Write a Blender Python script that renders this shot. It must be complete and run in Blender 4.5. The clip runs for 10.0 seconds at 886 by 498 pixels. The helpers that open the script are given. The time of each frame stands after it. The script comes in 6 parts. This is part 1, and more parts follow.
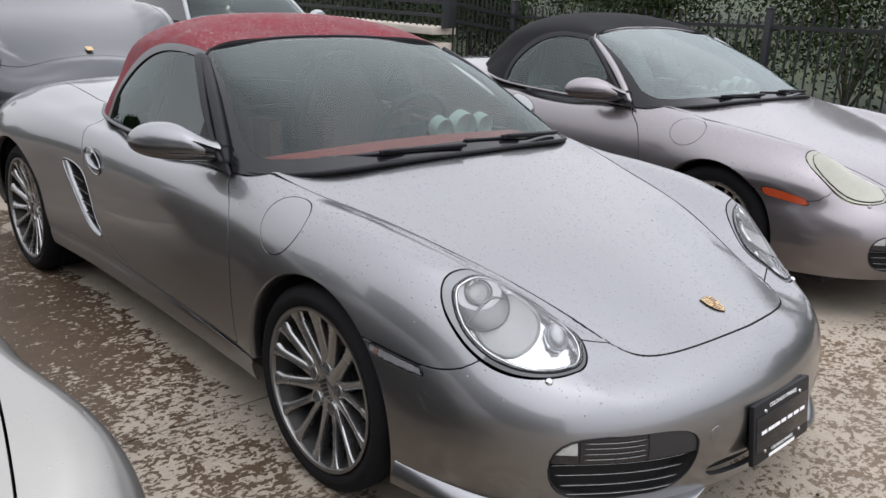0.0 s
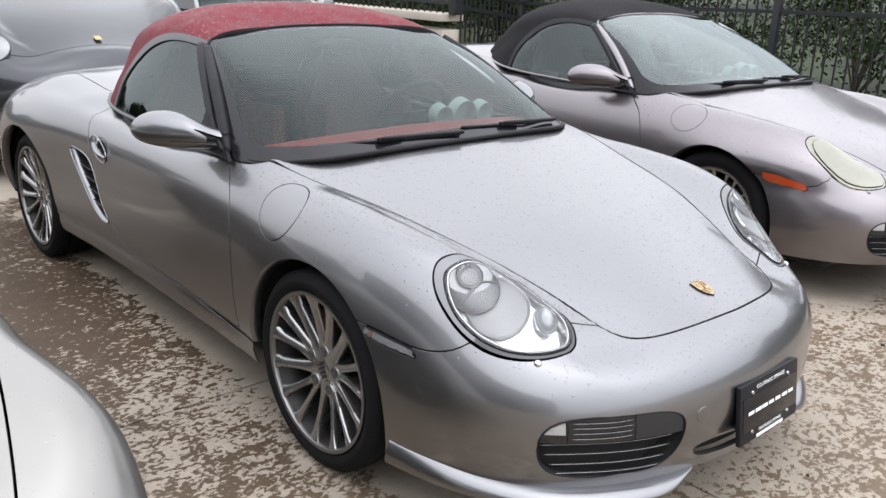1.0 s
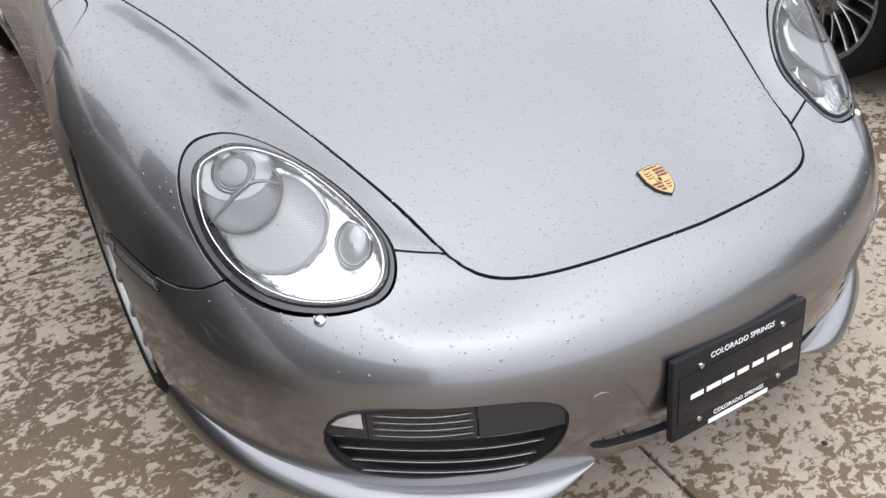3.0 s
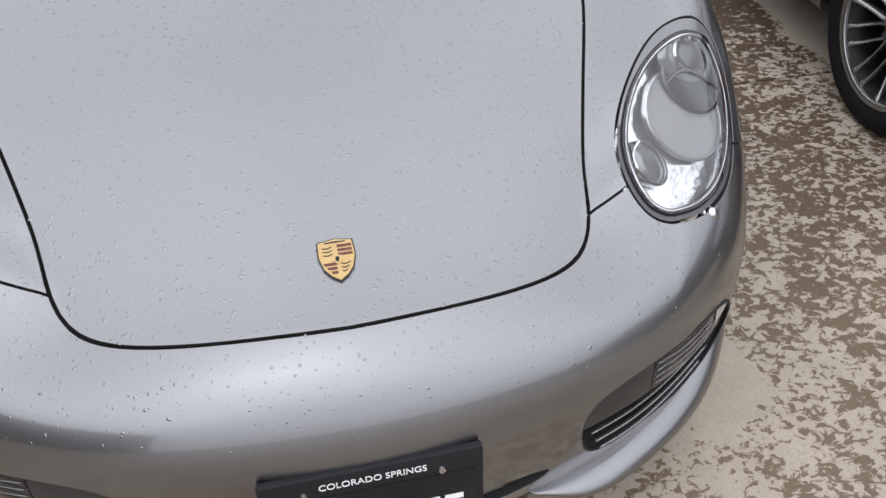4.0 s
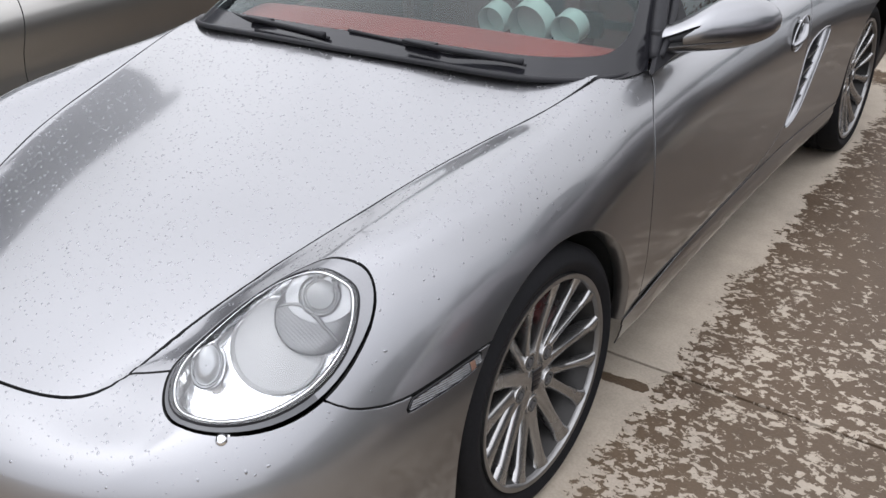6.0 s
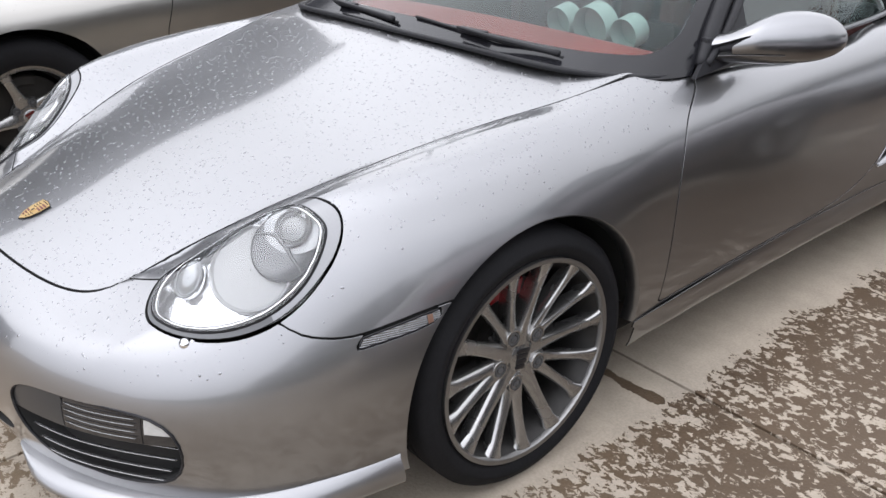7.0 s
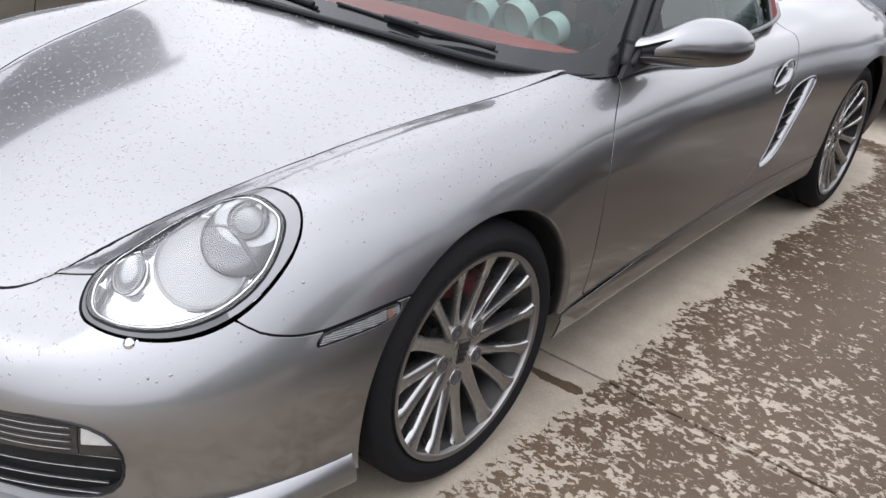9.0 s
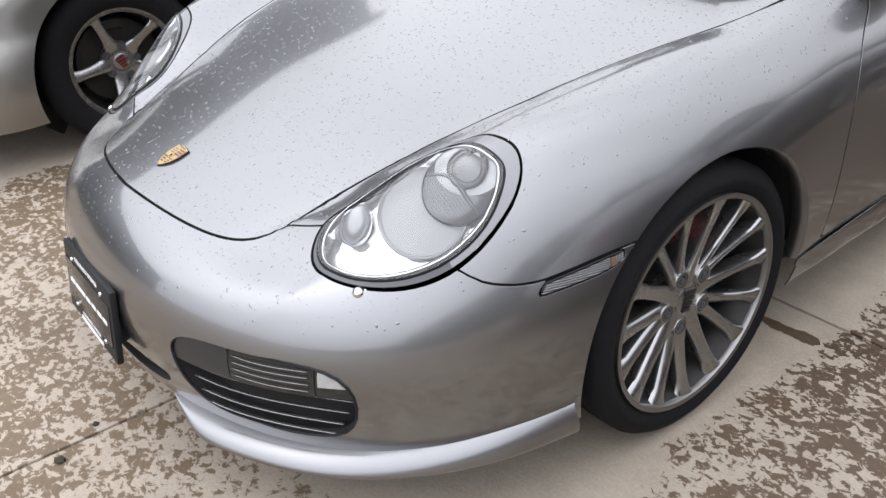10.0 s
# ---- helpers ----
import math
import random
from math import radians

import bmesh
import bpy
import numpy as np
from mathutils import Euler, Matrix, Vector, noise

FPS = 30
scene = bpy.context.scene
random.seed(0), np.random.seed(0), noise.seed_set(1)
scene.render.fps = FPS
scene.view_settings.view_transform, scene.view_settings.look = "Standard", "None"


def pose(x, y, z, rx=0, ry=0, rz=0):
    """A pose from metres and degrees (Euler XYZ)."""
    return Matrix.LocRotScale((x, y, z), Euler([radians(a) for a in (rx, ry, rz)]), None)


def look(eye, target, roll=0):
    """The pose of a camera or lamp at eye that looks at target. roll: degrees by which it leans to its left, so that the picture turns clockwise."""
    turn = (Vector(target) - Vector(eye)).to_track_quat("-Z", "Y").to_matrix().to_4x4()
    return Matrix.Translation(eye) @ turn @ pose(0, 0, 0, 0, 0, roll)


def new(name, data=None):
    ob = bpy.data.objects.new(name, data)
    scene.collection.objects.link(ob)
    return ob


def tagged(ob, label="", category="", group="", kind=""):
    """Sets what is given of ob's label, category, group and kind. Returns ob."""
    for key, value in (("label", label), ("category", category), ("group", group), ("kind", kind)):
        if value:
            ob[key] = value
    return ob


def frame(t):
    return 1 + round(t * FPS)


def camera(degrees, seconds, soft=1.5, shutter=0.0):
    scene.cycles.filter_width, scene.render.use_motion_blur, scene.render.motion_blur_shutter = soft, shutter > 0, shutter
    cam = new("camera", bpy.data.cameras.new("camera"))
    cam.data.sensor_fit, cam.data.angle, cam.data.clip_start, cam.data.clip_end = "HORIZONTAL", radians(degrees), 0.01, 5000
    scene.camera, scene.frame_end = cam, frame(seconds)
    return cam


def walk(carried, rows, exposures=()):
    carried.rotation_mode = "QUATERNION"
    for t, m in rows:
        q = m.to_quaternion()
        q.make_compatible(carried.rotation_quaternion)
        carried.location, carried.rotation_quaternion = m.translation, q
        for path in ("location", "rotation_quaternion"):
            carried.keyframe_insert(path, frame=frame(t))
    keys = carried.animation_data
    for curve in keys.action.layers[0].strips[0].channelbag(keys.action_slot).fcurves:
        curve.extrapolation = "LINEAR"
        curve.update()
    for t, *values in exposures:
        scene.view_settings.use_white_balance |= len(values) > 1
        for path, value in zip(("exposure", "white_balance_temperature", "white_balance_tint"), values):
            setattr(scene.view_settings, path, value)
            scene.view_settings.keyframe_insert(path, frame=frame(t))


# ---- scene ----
cam = camera(55.3, 10.0)
PATH = [
    (0, (-2.051, -1.8, 1.418), (-0.744, -0.41, 0.82), 2.5),
    (0.5, (-2.142, -1.821, 1.427), (-0.826, -0.449, 0.804), 3.2),
    (1, (-2.044, -1.87, 1.43), (-0.764, -0.466, 0.801), 2.1),
    (1.5, (-1.858, -1.869, 1.421), (-0.641, -0.442, 0.727), 1.5),
    (2, (-1.663, -1.719, 1.405), (-0.512, -0.313, 0.569), -0.8),
    (2.1, (-1.614, -1.684, 1.41), (-0.477, -0.282, 0.549), -1.2),
    (2.2, (-1.556, -1.662, 1.412), (-0.436, -0.26, 0.528), -1.7),
    (3.3, (-0.664, -1.607, 1.356), (-0.001, -0.187, 0.113), -2.6),
    (3.5, (-0.485, -1.597, 1.362), (0.102, -0.166, 0.094), -2.7),
    (4, (-0.061, -1.624, 1.374), (0.289, -0.132, 0.09), -0.2),
    (4.5, (0.392, -1.561, 1.395), (0.568, 0.049, 0.221), 0.5),
    (5, (0.844, -1.499, 1.403), (0.605, 0.153, 0.301), -1.9),
    (5.5, (1.211, -1.357, 1.418), (0.516, 0.208, 0.385), -3.8),
    (5.7, (1.368, -1.312, 1.433), (0.5, 0.183, 0.426), -3.5),
    (6.8, (1.839, -1.122, 1.339), (0.435, 0.022, 0.49), -1.6),
    (7, (1.89, -1.109, 1.324), (0.496, 0.03, 0.454), -0.8),
    (7.5, (1.935, -1.1, 1.329), (0.694, 0.163, 0.399), 1.8),
    (8, (1.858, -1.143, 1.344), (0.744, 0.26, 0.456), 3.1),
    (8.5, (1.78, -1.199, 1.321), (0.676, 0.225, 0.454), 3.5),
    (9, (1.723, -1.243, 1.305), (0.593, 0.158, 0.432), 4.6),
    (9.5, (1.702, -1.224, 1.297), (0.472, 0.093, 0.43), 2.0),
    (10, (1.669, -1.24, 1.292), (0.264, -0.224, 0.295), -3.6),
]
walk(cam, [(t, look(eye, target, roll)) for t, eye, target, roll in PATH], [(0, -.2), (.5, -.13), (1, .1), (1.5, .25), (2.2, .25), (3.5, -.12), (4.5, -.38), (5.5, -.03), (7, .3), (9.5, .3), (10, .15)])

# ---- world, sun, exposure ----
world = bpy.data.worlds.new("world")
scene.world = world
world.use_nodes = True
wn = world.node_tree.nodes
wl = world.node_tree.links
sky = wn.new("ShaderNodeTexSky")
sky.sky_type = "NISHITA"
sky.sun_disc = False
sky.sun_elevation, sky.sun_rotation = radians(62), radians(200)
sky.air_density, sky.dust_density = 1.0, 6.0
grey = wn.new("ShaderNodeHueSaturation")
grey.inputs["Saturation"].default_value = 0.10
wl.new(sky.outputs["Color"], grey.inputs["Color"])
# cloud deck: brighter overhead than at the horizon
aim = wn.new("ShaderNodeTexCoord")
split = wn.new("ShaderNodeSeparateXYZ")
wl.new(aim.outputs["Generated"], split.inputs[0])
deck = wn.new("ShaderNodeMapRange")
deck.inputs["From Min"].default_value, deck.inputs["From Max"].default_value = 0.0, 1.0
deck.inputs["To Min"].default_value, deck.inputs["To Max"].default_value = 7.9, 15.4
wl.new(split.outputs["Z"], deck.inputs["Value"])
puff = wn.new("ShaderNodeTexNoise")
puff.inputs["Scale"].default_value, puff.inputs["Detail"].default_value = 2.2, 4
wl.new(aim.outputs["Generated"], puff.inputs["Vector"])
soft = wn.new("ShaderNodeMapRange")
soft.inputs["From Min"].default_value, soft.inputs["From Max"].default_value = 0.3, 0.7
soft.inputs["To Min"].default_value, soft.inputs["To Max"].default_value = 0.88, 1.12
wl.new(puff.outputs["Fac"], soft.inputs["Value"])
cloud = wn.new("ShaderNodeMath")
cloud.operation = "MULTIPLY"
wl.new(deck.outputs[0], cloud.inputs[0])
wl.new(soft.outputs[0], cloud.inputs[1])
# thinner cloud over the open front of the yard
lean = wn.new("ShaderNodeMapRange")
lean.inputs["From Min"].default_value, lean.inputs["From Max"].default_value = -1.0, 1.0
lean.inputs["To Min"].default_value, lean.inputs["To Max"].default_value = 1.4, 0.75
wl.new(split.outputs["Y"], lean.inputs["Value"])
front_ = wn.new("ShaderNodeMath")
front_.operation = "MULTIPLY"
wl.new(cloud.outputs[0], front_.inputs[0])
wl.new(lean.outputs[0], front_.inputs[1])
tint = wn.new("ShaderNodeVectorMath")
tint.operation = "SCALE"
tint.inputs[0].default_value = (0.96, 0.98, 1.07)
wl.new(front_.outputs[0], tint.inputs["Scale"])
over = wn.new("ShaderNodeMix")
over.data_type = "RGBA"
over.inputs[0].default_value = 0.85
wl.new(grey.outputs["Color"], over.inputs[6])
wl.new(tint.outputs[0], over.inputs[7])
wl.new(over.outputs[2], wn["Background"].inputs["Color"])
wn["Background"].inputs["Strength"].default_value = 0.165
sun = new("sun", bpy.data.lights.new("sun", "SUN"))
sun.data.energy, sun.data.angle, sun.data.color = 0.73, radians(150), (1.0, 0.97, 0.93)
sun.matrix_world = look((0, 0, 8), (0.9, -1.2, 4.0))


# ---- materials ----
def mat(name, base, rough=0.5, metal=0.0, coat=0.0, vary=0.06, scale=40.0, big=3.0, bump=0.0, spec=0.5, other=None, mix=(0.45, 0.6), rvary=0.0, random_tone=0.0):
    """Principled surface with fine grain and broad blotches in object space; other: a second colour in patches."""
    m = bpy.data.materials.new(name)
    m.use_nodes = True
    n, l = m.node_tree.nodes, m.node_tree.links
    b = n["Principled BSDF"]
    b.inputs["Metallic"].default_value = metal
    b.inputs["Roughness"].default_value = rough
    b.inputs["Coat Weight"].default_value = coat
    b.inputs["Coat Roughness"].default_value = 0.05
    b.inputs["Specular IOR Level"].default_value = spec
    co = n.new("ShaderNodeTexCoord")
    fine = n.new("ShaderNodeTexNoise")
    fine.inputs["Scale"].default_value = scale
    fine.inputs["Detail"].default_value = 4
    broad = n.new("ShaderNodeTexNoise")
    broad.inputs["Scale"].default_value = big
    broad.inputs["Detail"].default_value = 3
    for t in (fine, broad):
        l.new(co.outputs["Object"], t.inputs["Vector"])
    add = n.new("ShaderNodeMath")
    add.operation = "ADD"
    l.new(fine.outputs["Fac"], add.inputs[0])
    l.new(broad.outputs["Fac"], add.inputs[1])
    span = n.new("ShaderNodeMapRange")
    span.inputs["From Min"].default_value, span.inputs["From Max"].default_value = 0.6, 1.4
    span.inputs["To Min"].default_value, span.inputs["To Max"].default_value = 1 - vary, 1 + vary
    l.new(add.outputs[0], span.inputs["Value"])
    tone = n.new("ShaderNodeMix")
    tone.data_type, tone.blend_type = "RGBA", "MULTIPLY"
    tone.inputs[0].default_value = 1.0
    tone.inputs[6].default_value = (*base, 1)
    l.new(span.outputs[0], tone.inputs[7])
    out = tone.outputs[2]
    if other:
        ramp = n.new("ShaderNodeMapRange")
        ramp.inputs["From Min"].default_value, ramp.inputs["From Max"].default_value = mix
        l.new(broad.outputs["Fac"], ramp.inputs["Value"])
        two = n.new("ShaderNodeMix")
        two.data_type = "RGBA"
        l.new(ramp.outputs[0], two.inputs[0])
        l.new(out, two.inputs[6])
        two.inputs[7].default_value = (*other, 1)
        out = two.outputs[2]
    if random_tone:
        info = n.new("ShaderNodeObjectInfo")
        rr = n.new("ShaderNodeMapRange")
        rr.inputs["To Min"].default_value, rr.inputs["To Max"].default_value = 1 - random_tone, 1 + random_tone
        l.new(info.outputs["Random"], rr.inputs["Value"])
        three = n.new("ShaderNodeMix")
        three.data_type, three.blend_type = "RGBA", "MULTIPLY"
        three.inputs[0].default_value = 1.0
        l.new(out, three.inputs[6])
        l.new(rr.outputs[0], three.inputs[7])
        out = three.outputs[2]
    l.new(out, b.inputs["Base Color"])
    if rvary:
        rm = n.new("ShaderNodeMapRange")
        rm.inputs["From Min"].default_value, rm.inputs["From Max"].default_value = 0.35, 0.65
        rm.inputs["To Min"].default_value, rm.inputs["To Max"].default_value = rough - rvary, rough + rvary
        l.new(broad.outputs["Fac"], rm.inputs["Value"])
        l.new(rm.outputs[0], b.inputs["Roughness"])
    if bump:
        bp = n.new("ShaderNodeBump")
        bp.inputs["Strength"].default_value, bp.inputs["Distance"].default_value = bump, 0.002
        l.new(fine.outputs["Fac"], bp.inputs["Height"])
        l.new(bp.outputs["Normal"], b.inputs["Normal"])
    return m


def glass(name, tint, rough=0.0, ior=1.45):
    m = mat(name, tint, rough, vary=0.01)
    m.node_tree.nodes["Principled BSDF"].inputs["Transmission Weight"].default_value = 1.0
    m.node_tree.nodes["Principled BSDF"].inputs["IOR"].default_value = ior
    return m


def pane(name, tint, ior):
    """Thin glass sheet: tinted, straight-through, with a mirror gloss that grows towards grazing angles."""
    m = bpy.data.materials.new(name)
    m.use_nodes = True
    n, l = m.node_tree.nodes, m.node_tree.links
    n.remove(n["Principled BSDF"])
    clear, gloss, mix, fres = (n.new("ShaderNode" + k) for k in ("BsdfTransparent", "BsdfGlossy", "MixShader", "Fresnel"))
    clear.inputs["Color"].default_value = (*tint, 1)
    gloss.inputs["Color"].default_value = (.90, 1.0, .99, 1)
    gloss.inputs["Roughness"].default_value = 0.0
    fres.inputs["IOR"].default_value = ior
    l.new(fres.outputs[0], mix.inputs[0])
    l.new(clear.outputs[0], mix.inputs[1])
    l.new(gloss.outputs[0], mix.inputs[2])
    l.new(mix.outputs[0], n["Material Output"].inputs["Surface"])
    return m


def ribbed(m, count, axis, strength):
    """Fine parallel ribs moulded into a lens."""
    n, l = m.node_tree.nodes, m.node_tree.links
    co = n.new("ShaderNodeTexCoord")
    wave = n.new("ShaderNodeTexWave")
    wave.bands_direction = axis
    wave.inputs["Scale"].default_value = count
    l.new(co.outputs["Object"], wave.inputs["Vector"])
    bp = n.new("ShaderNodeBump")
    bp.inputs["Strength"].default_value, bp.inputs["Distance"].default_value = strength, 0.002
    l.new(wave.outputs["Fac"], bp.inputs["Height"])
    l.new(bp.outputs["Normal"], n["Principled BSDF"].inputs["Normal"])


PAINT = mat("silver_metallic_paint", (0.214, 0.216, 0.224), 0.345, 1.0, 1.0, 0.05, 900, 2.0, rvary=0.02)
PAINT.node_tree.nodes["Principled BSDF"].inputs["Coat IOR"].default_value = 1.64
PAINT.node_tree.nodes["Principled BSDF"].inputs["Coat Roughness"].default_value = 0.07
LILAC = mat("lilac_silver_metallic_paint", (0.224, 0.205, 0.214), 0.36, 1.0, 1.0, 0.05, 900, 2.0)
LILAC.node_tree.nodes["Principled BSDF"].inputs["Coat IOR"].default_value = 1.57
LILAC.node_tree.nodes["Principled BSDF"].inputs["Coat Roughness"].default_value = 0.07
PALE = mat("pale_silver_metallic_paint", (0.304, 0.295, 0.276), 0.34, 0.85, 0.9, 0.05, 900, 2.0)
SLATE = mat("slate_grey_metallic_paint", (0.047, 0.049, 0.055), 0.27, 0.75, 0.8, 0.05, 900, 2.0)
WHITE = mat("pale_grey_car_paint", (0.284, 0.291, 0.298), 0.3, 0.3, 0.8, 0.03, 60, 2.0)
RIM = mat("silver_alloy", (0.319, 0.317, 0.313), 0.24, 0.9, 0.5, 0.10, 300, 14.0, rvary=0.05)
DARKALLOY = mat("dark_brake_metal", (0.023, 0.021, 0.019), 0.55, 0.6, 0, 0.2, 60, 20)
RUBBER = mat("tyre_rubber", (0.009, 0.009, 0.010), 0.75, 0, 0, 0.25, 120, 8, bump=0.2, spec=0.12)
BLACK = mat("black_plastic", (0.014, 0.014, 0.016), 0.45, 0, 0, 0.2, 150, 10, bump=0.1, spec=0.2)
GLOSSBLACK = mat("glossy_black_trim", (0.010, 0.010, 0.012), 0.15, 0, 0.1, 0.1, 80, 8, spec=0.3)
VOID = mat("black_underbody", (0.008, 0.008, 0.008), 0.9, 0, 0, 0.2, 30, 5)
REDCLOTH = mat("red_canvas", (0.146, 0.013, 0.021), 0.72, 0, 0, 0.30, 700, 9, bump=0.6, spec=0.35, rvary=0.12)
BLACKCLOTH = mat("black_canvas", (0.011, 0.011, 0.012), 0.85, 0, 0, 0.25, 700, 6, bump=0.5, spec=0.2)
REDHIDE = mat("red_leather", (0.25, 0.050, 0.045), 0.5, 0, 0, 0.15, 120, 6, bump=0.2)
# darker copy of the red leather, the cabin's shade put into its colour
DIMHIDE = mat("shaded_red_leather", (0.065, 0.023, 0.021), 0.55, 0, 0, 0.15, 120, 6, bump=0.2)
CHROME = mat("chrome", (0.64, 0.645, 0.655), 0.08, 1.0, 0, 0.03, 60, 6)
MIRROR = mat("lamp_reflector", (0.68, 0.688, 0.71), 0.15, 0.9, 0.3, 0.16, 60, 22, bump=0.8)
CALIPER = mat("red_caliper_paint", (0.269, 0.009, 0.012), 0.35, 0, 0.3, 0.1, 60, 8)
AMBER = mat("amber_lens", (0.146, 0.085, 0.062), 0.15, 0, 0.4, 0.1, 60, 9)
ORANGE = mat("orange_marker_lens", (0.339, 0.048, 0.013), 0.2, 0, 0.4, 0.1, 60, 9)
GOLD = mat("gold_enamel", (0.461, 0.312, 0.128), 0.3, 0.5, 0.4, 0.12, 300, 40)
MAROON = mat("dark_red_enamel", (0.092, 0.011, 0.010), 0.3, 0.2, 0.4, 0.1, 200, 30)
LETTER = mat("white_lettering", (0.8, 0.8, 0.8), 0.5, 0, 0, 0.03, 60, 6)
GREY = mat("grey_seal", (0.069, 0.071, 0.075), 0.4, 0.2, 0.2, 0.1, 120, 8)
CLEARLAMP = mat("clear_ribbed_lamp", (0.16, 0.163, 0.168), 0.14, 0.75, 0.5, 0.2, 120, 40)
ribbed(CLEARLAMP, 80, "Z", 0.55)
SMOKE = mat("smoked_lamp_lens", (0.017, 0.017, 0.018), 0.12, 0.0, 0.1, 0.15, 120, 12)
GLASS = pane("windscreen_glass", (0.72, 0.82, 0.79), 1.42)
PALEGLASS = pane("pale_green_windscreen", (0.62, 0.78, 0.73), 2.0)
DOORGLASS = pane("tinted_door_glass", (0.66, 0.80, 0.75), 1.65)
# light caught by the dark instrument pod is put into this pale colour
POD = mat("glinting_instrument_hood", (0.34, 0.40, 0.38), 0.35, 0, 0.2, 0.2, 90, 30)
LINING = mat("grey_roof_lining", (0.077, 0.083, 0.081), 0.9, 0, 0, 0.15, 200, 6)
LAMPWHITE = mat("frosted_lamp_end", (0.36, 0.36, 0.35), 0.3, 0, 0.5, 0.15, 120, 40)
CLEAR = glass("clear_lamp_lens", (0.97, 0.98, 0.98), ior=1.6)
IRON = mat("black_fence_paint", (0.009, 0.010, 0.012), 0.5, 0, 0, 0.2, 80, 5)
BUFF = mat("buff_masonry", (0.45, 0.405, 0.34), 0.85, 0, 0, 0.12, 60, 3, bump=0.5)
LEAF = mat("leaf_green", (0.018, 0.031, 0.010), 0.65, 0, 0, 0.4, 6, 0.6, spec=0.12, other=(0.034, 0.051, 0.015))
BARK = mat("bark", (0.061, 0.048, 0.034), 0.9, 0, 0, 0.3, 25, 3, bump=0.8)
SLAT = mat("satin_black_slat", (0.231, 0.231, 0.235), 0.25, 0.8, 0.2, 0.15, 150, 10)
BEAD = mat("rain_bead_on_silver", (0.231, 0.233, 0.240), 0.26, 1.0, 0.15, 0.03, 60, 6)
LILACBEAD = mat("rain_bead_on_lilac", (0.231, 0.211, 0.220), 0.13, 1.0, 0.7, 0.03, 60, 6)
PALEBEAD = mat("rain_bead_on_champagne", (0.319, 0.308, 0.288), 0.14, 0.6, 1.0, 0.03, 60, 6)
# opaque drops for the canvas, their sky reflection painted as pale pink
SPECK = mat("rain_speck_sky_glint", (0.339, 0.224, 0.224), 0.15, 0.0, 0.6, 0.1, 60, 6)

# ---- mesh tools ----
def mesh_object(name, verts, faces, material, parent=None, label="", normals=None, smooth=True):
    me = bpy.data.meshes.new(name)
    me.from_pydata([tuple(v) for v in verts], [], [tuple(int(i) for i in f) for f in faces])
    me.materials.append(material)
    if smooth:
        me.polygons.foreach_set("use_smooth", [True] * len(me.polygons))
    if normals is not None:
        me.normals_split_custom_set_from_vertices([tuple(n) for n in normals])
    ob = new(name, me)
    ob.parent = parent
    if label:
        ob["label"] = label
    return ob


def part(name, bm, material, parent=None, label="", smooth=True):
    me = bpy.data.meshes.new(name)
    bm.to_mesh(me)
    bm.free()
    me.materials.append(material)
    if smooth:
        me.polygons.foreach_set("use_smooth", [True] * len(me.polygons))
        me.set_sharp_from_angle(angle=radians(38))
    ob = new(name, me)
    ob.parent = parent
    if label:
        ob["label"] = label
    return ob


def thing(name, label, category, group="", kind="", at=None):
    e = new(name)
    e.empty_display_size = 0.1
    if at is not None:
        e.matrix_world = at
    return tagged(e, label, category, group, kind)


def box_bm(x0, y0, z0, x1, y1, z1, bevel=0.0, bm=None, turn=None):
    bm = bm or bmesh.new()
    m = Matrix.Translation(((x0 + x1) / 2, (y0 + y1) / 2, (z0 + z1) / 2)) @ Matrix.Diagonal((x1 - x0, y1 - y0, z1 - z0, 1))
    got = bmesh.ops.create_cube(bm, size=1, matrix=(turn @ m) if turn else m)
    if bevel:
        es = {e for v in got["verts"] for e in v.link_edges}
        bmesh.ops.bevel(bm, geom=list(es), offset=bevel, segments=2, affect="EDGES", profile=0.6)
    return bm


def spline(points, count, closed=False, t=None):
    """Cubic spline through the points, sampled evenly by chord length (or at the knots' own values t)."""
    p = np.asarray(points, float)
    if closed:
        p = np.vstack([p[-3:], p, p[:3]])
    d = np.sqrt(np.linalg.norm(np.diff(p, axis=0), axis=1)) ** 1.4
    k = np.concatenate([[0], np.cumsum(np.maximum(d, 1e-6))])
    n = len(p)
    a = np.zeros((n, n))
    r = np.zeros_like(p)
    a[0, 0] = a[-1, -1] = 1
    for i in range(1, n - 1):
        h0, h1 = k[i] - k[i - 1], k[i + 1] - k[i]
        a[i, i - 1], a[i, i], a[i, i + 1] = h0, 2 * (h0 + h1), h1
        r[i] = 6 * ((p[i + 1] - p[i]) / h1 - (p[i] - p[i - 1]) / h0)
    m = np.linalg.solve(a, r)
    if closed:
        u = np.linspace(k[3], k[n - 3], count, endpoint=False)
    elif t is not None:
        u = np.interp(t, np.arange(n), k)
    else:
        u = np.linspace(0, k[-1], count)
    i = np.clip(np.searchsorted(k, u, side="right") - 1, 0, n - 2)
    h = (k[i + 1] - k[i])[:, None]
    a0, b0 = (k[i + 1] - u)[:, None], (u - k[i])[:, None]
    return (m[i] * a0 ** 3 + m[i + 1] * b0 ** 3) / (6 * h) + (p[i] / h - m[i] * h / 6) * a0 + (p[i + 1] / h - m[i + 1] * h / 6) * b0


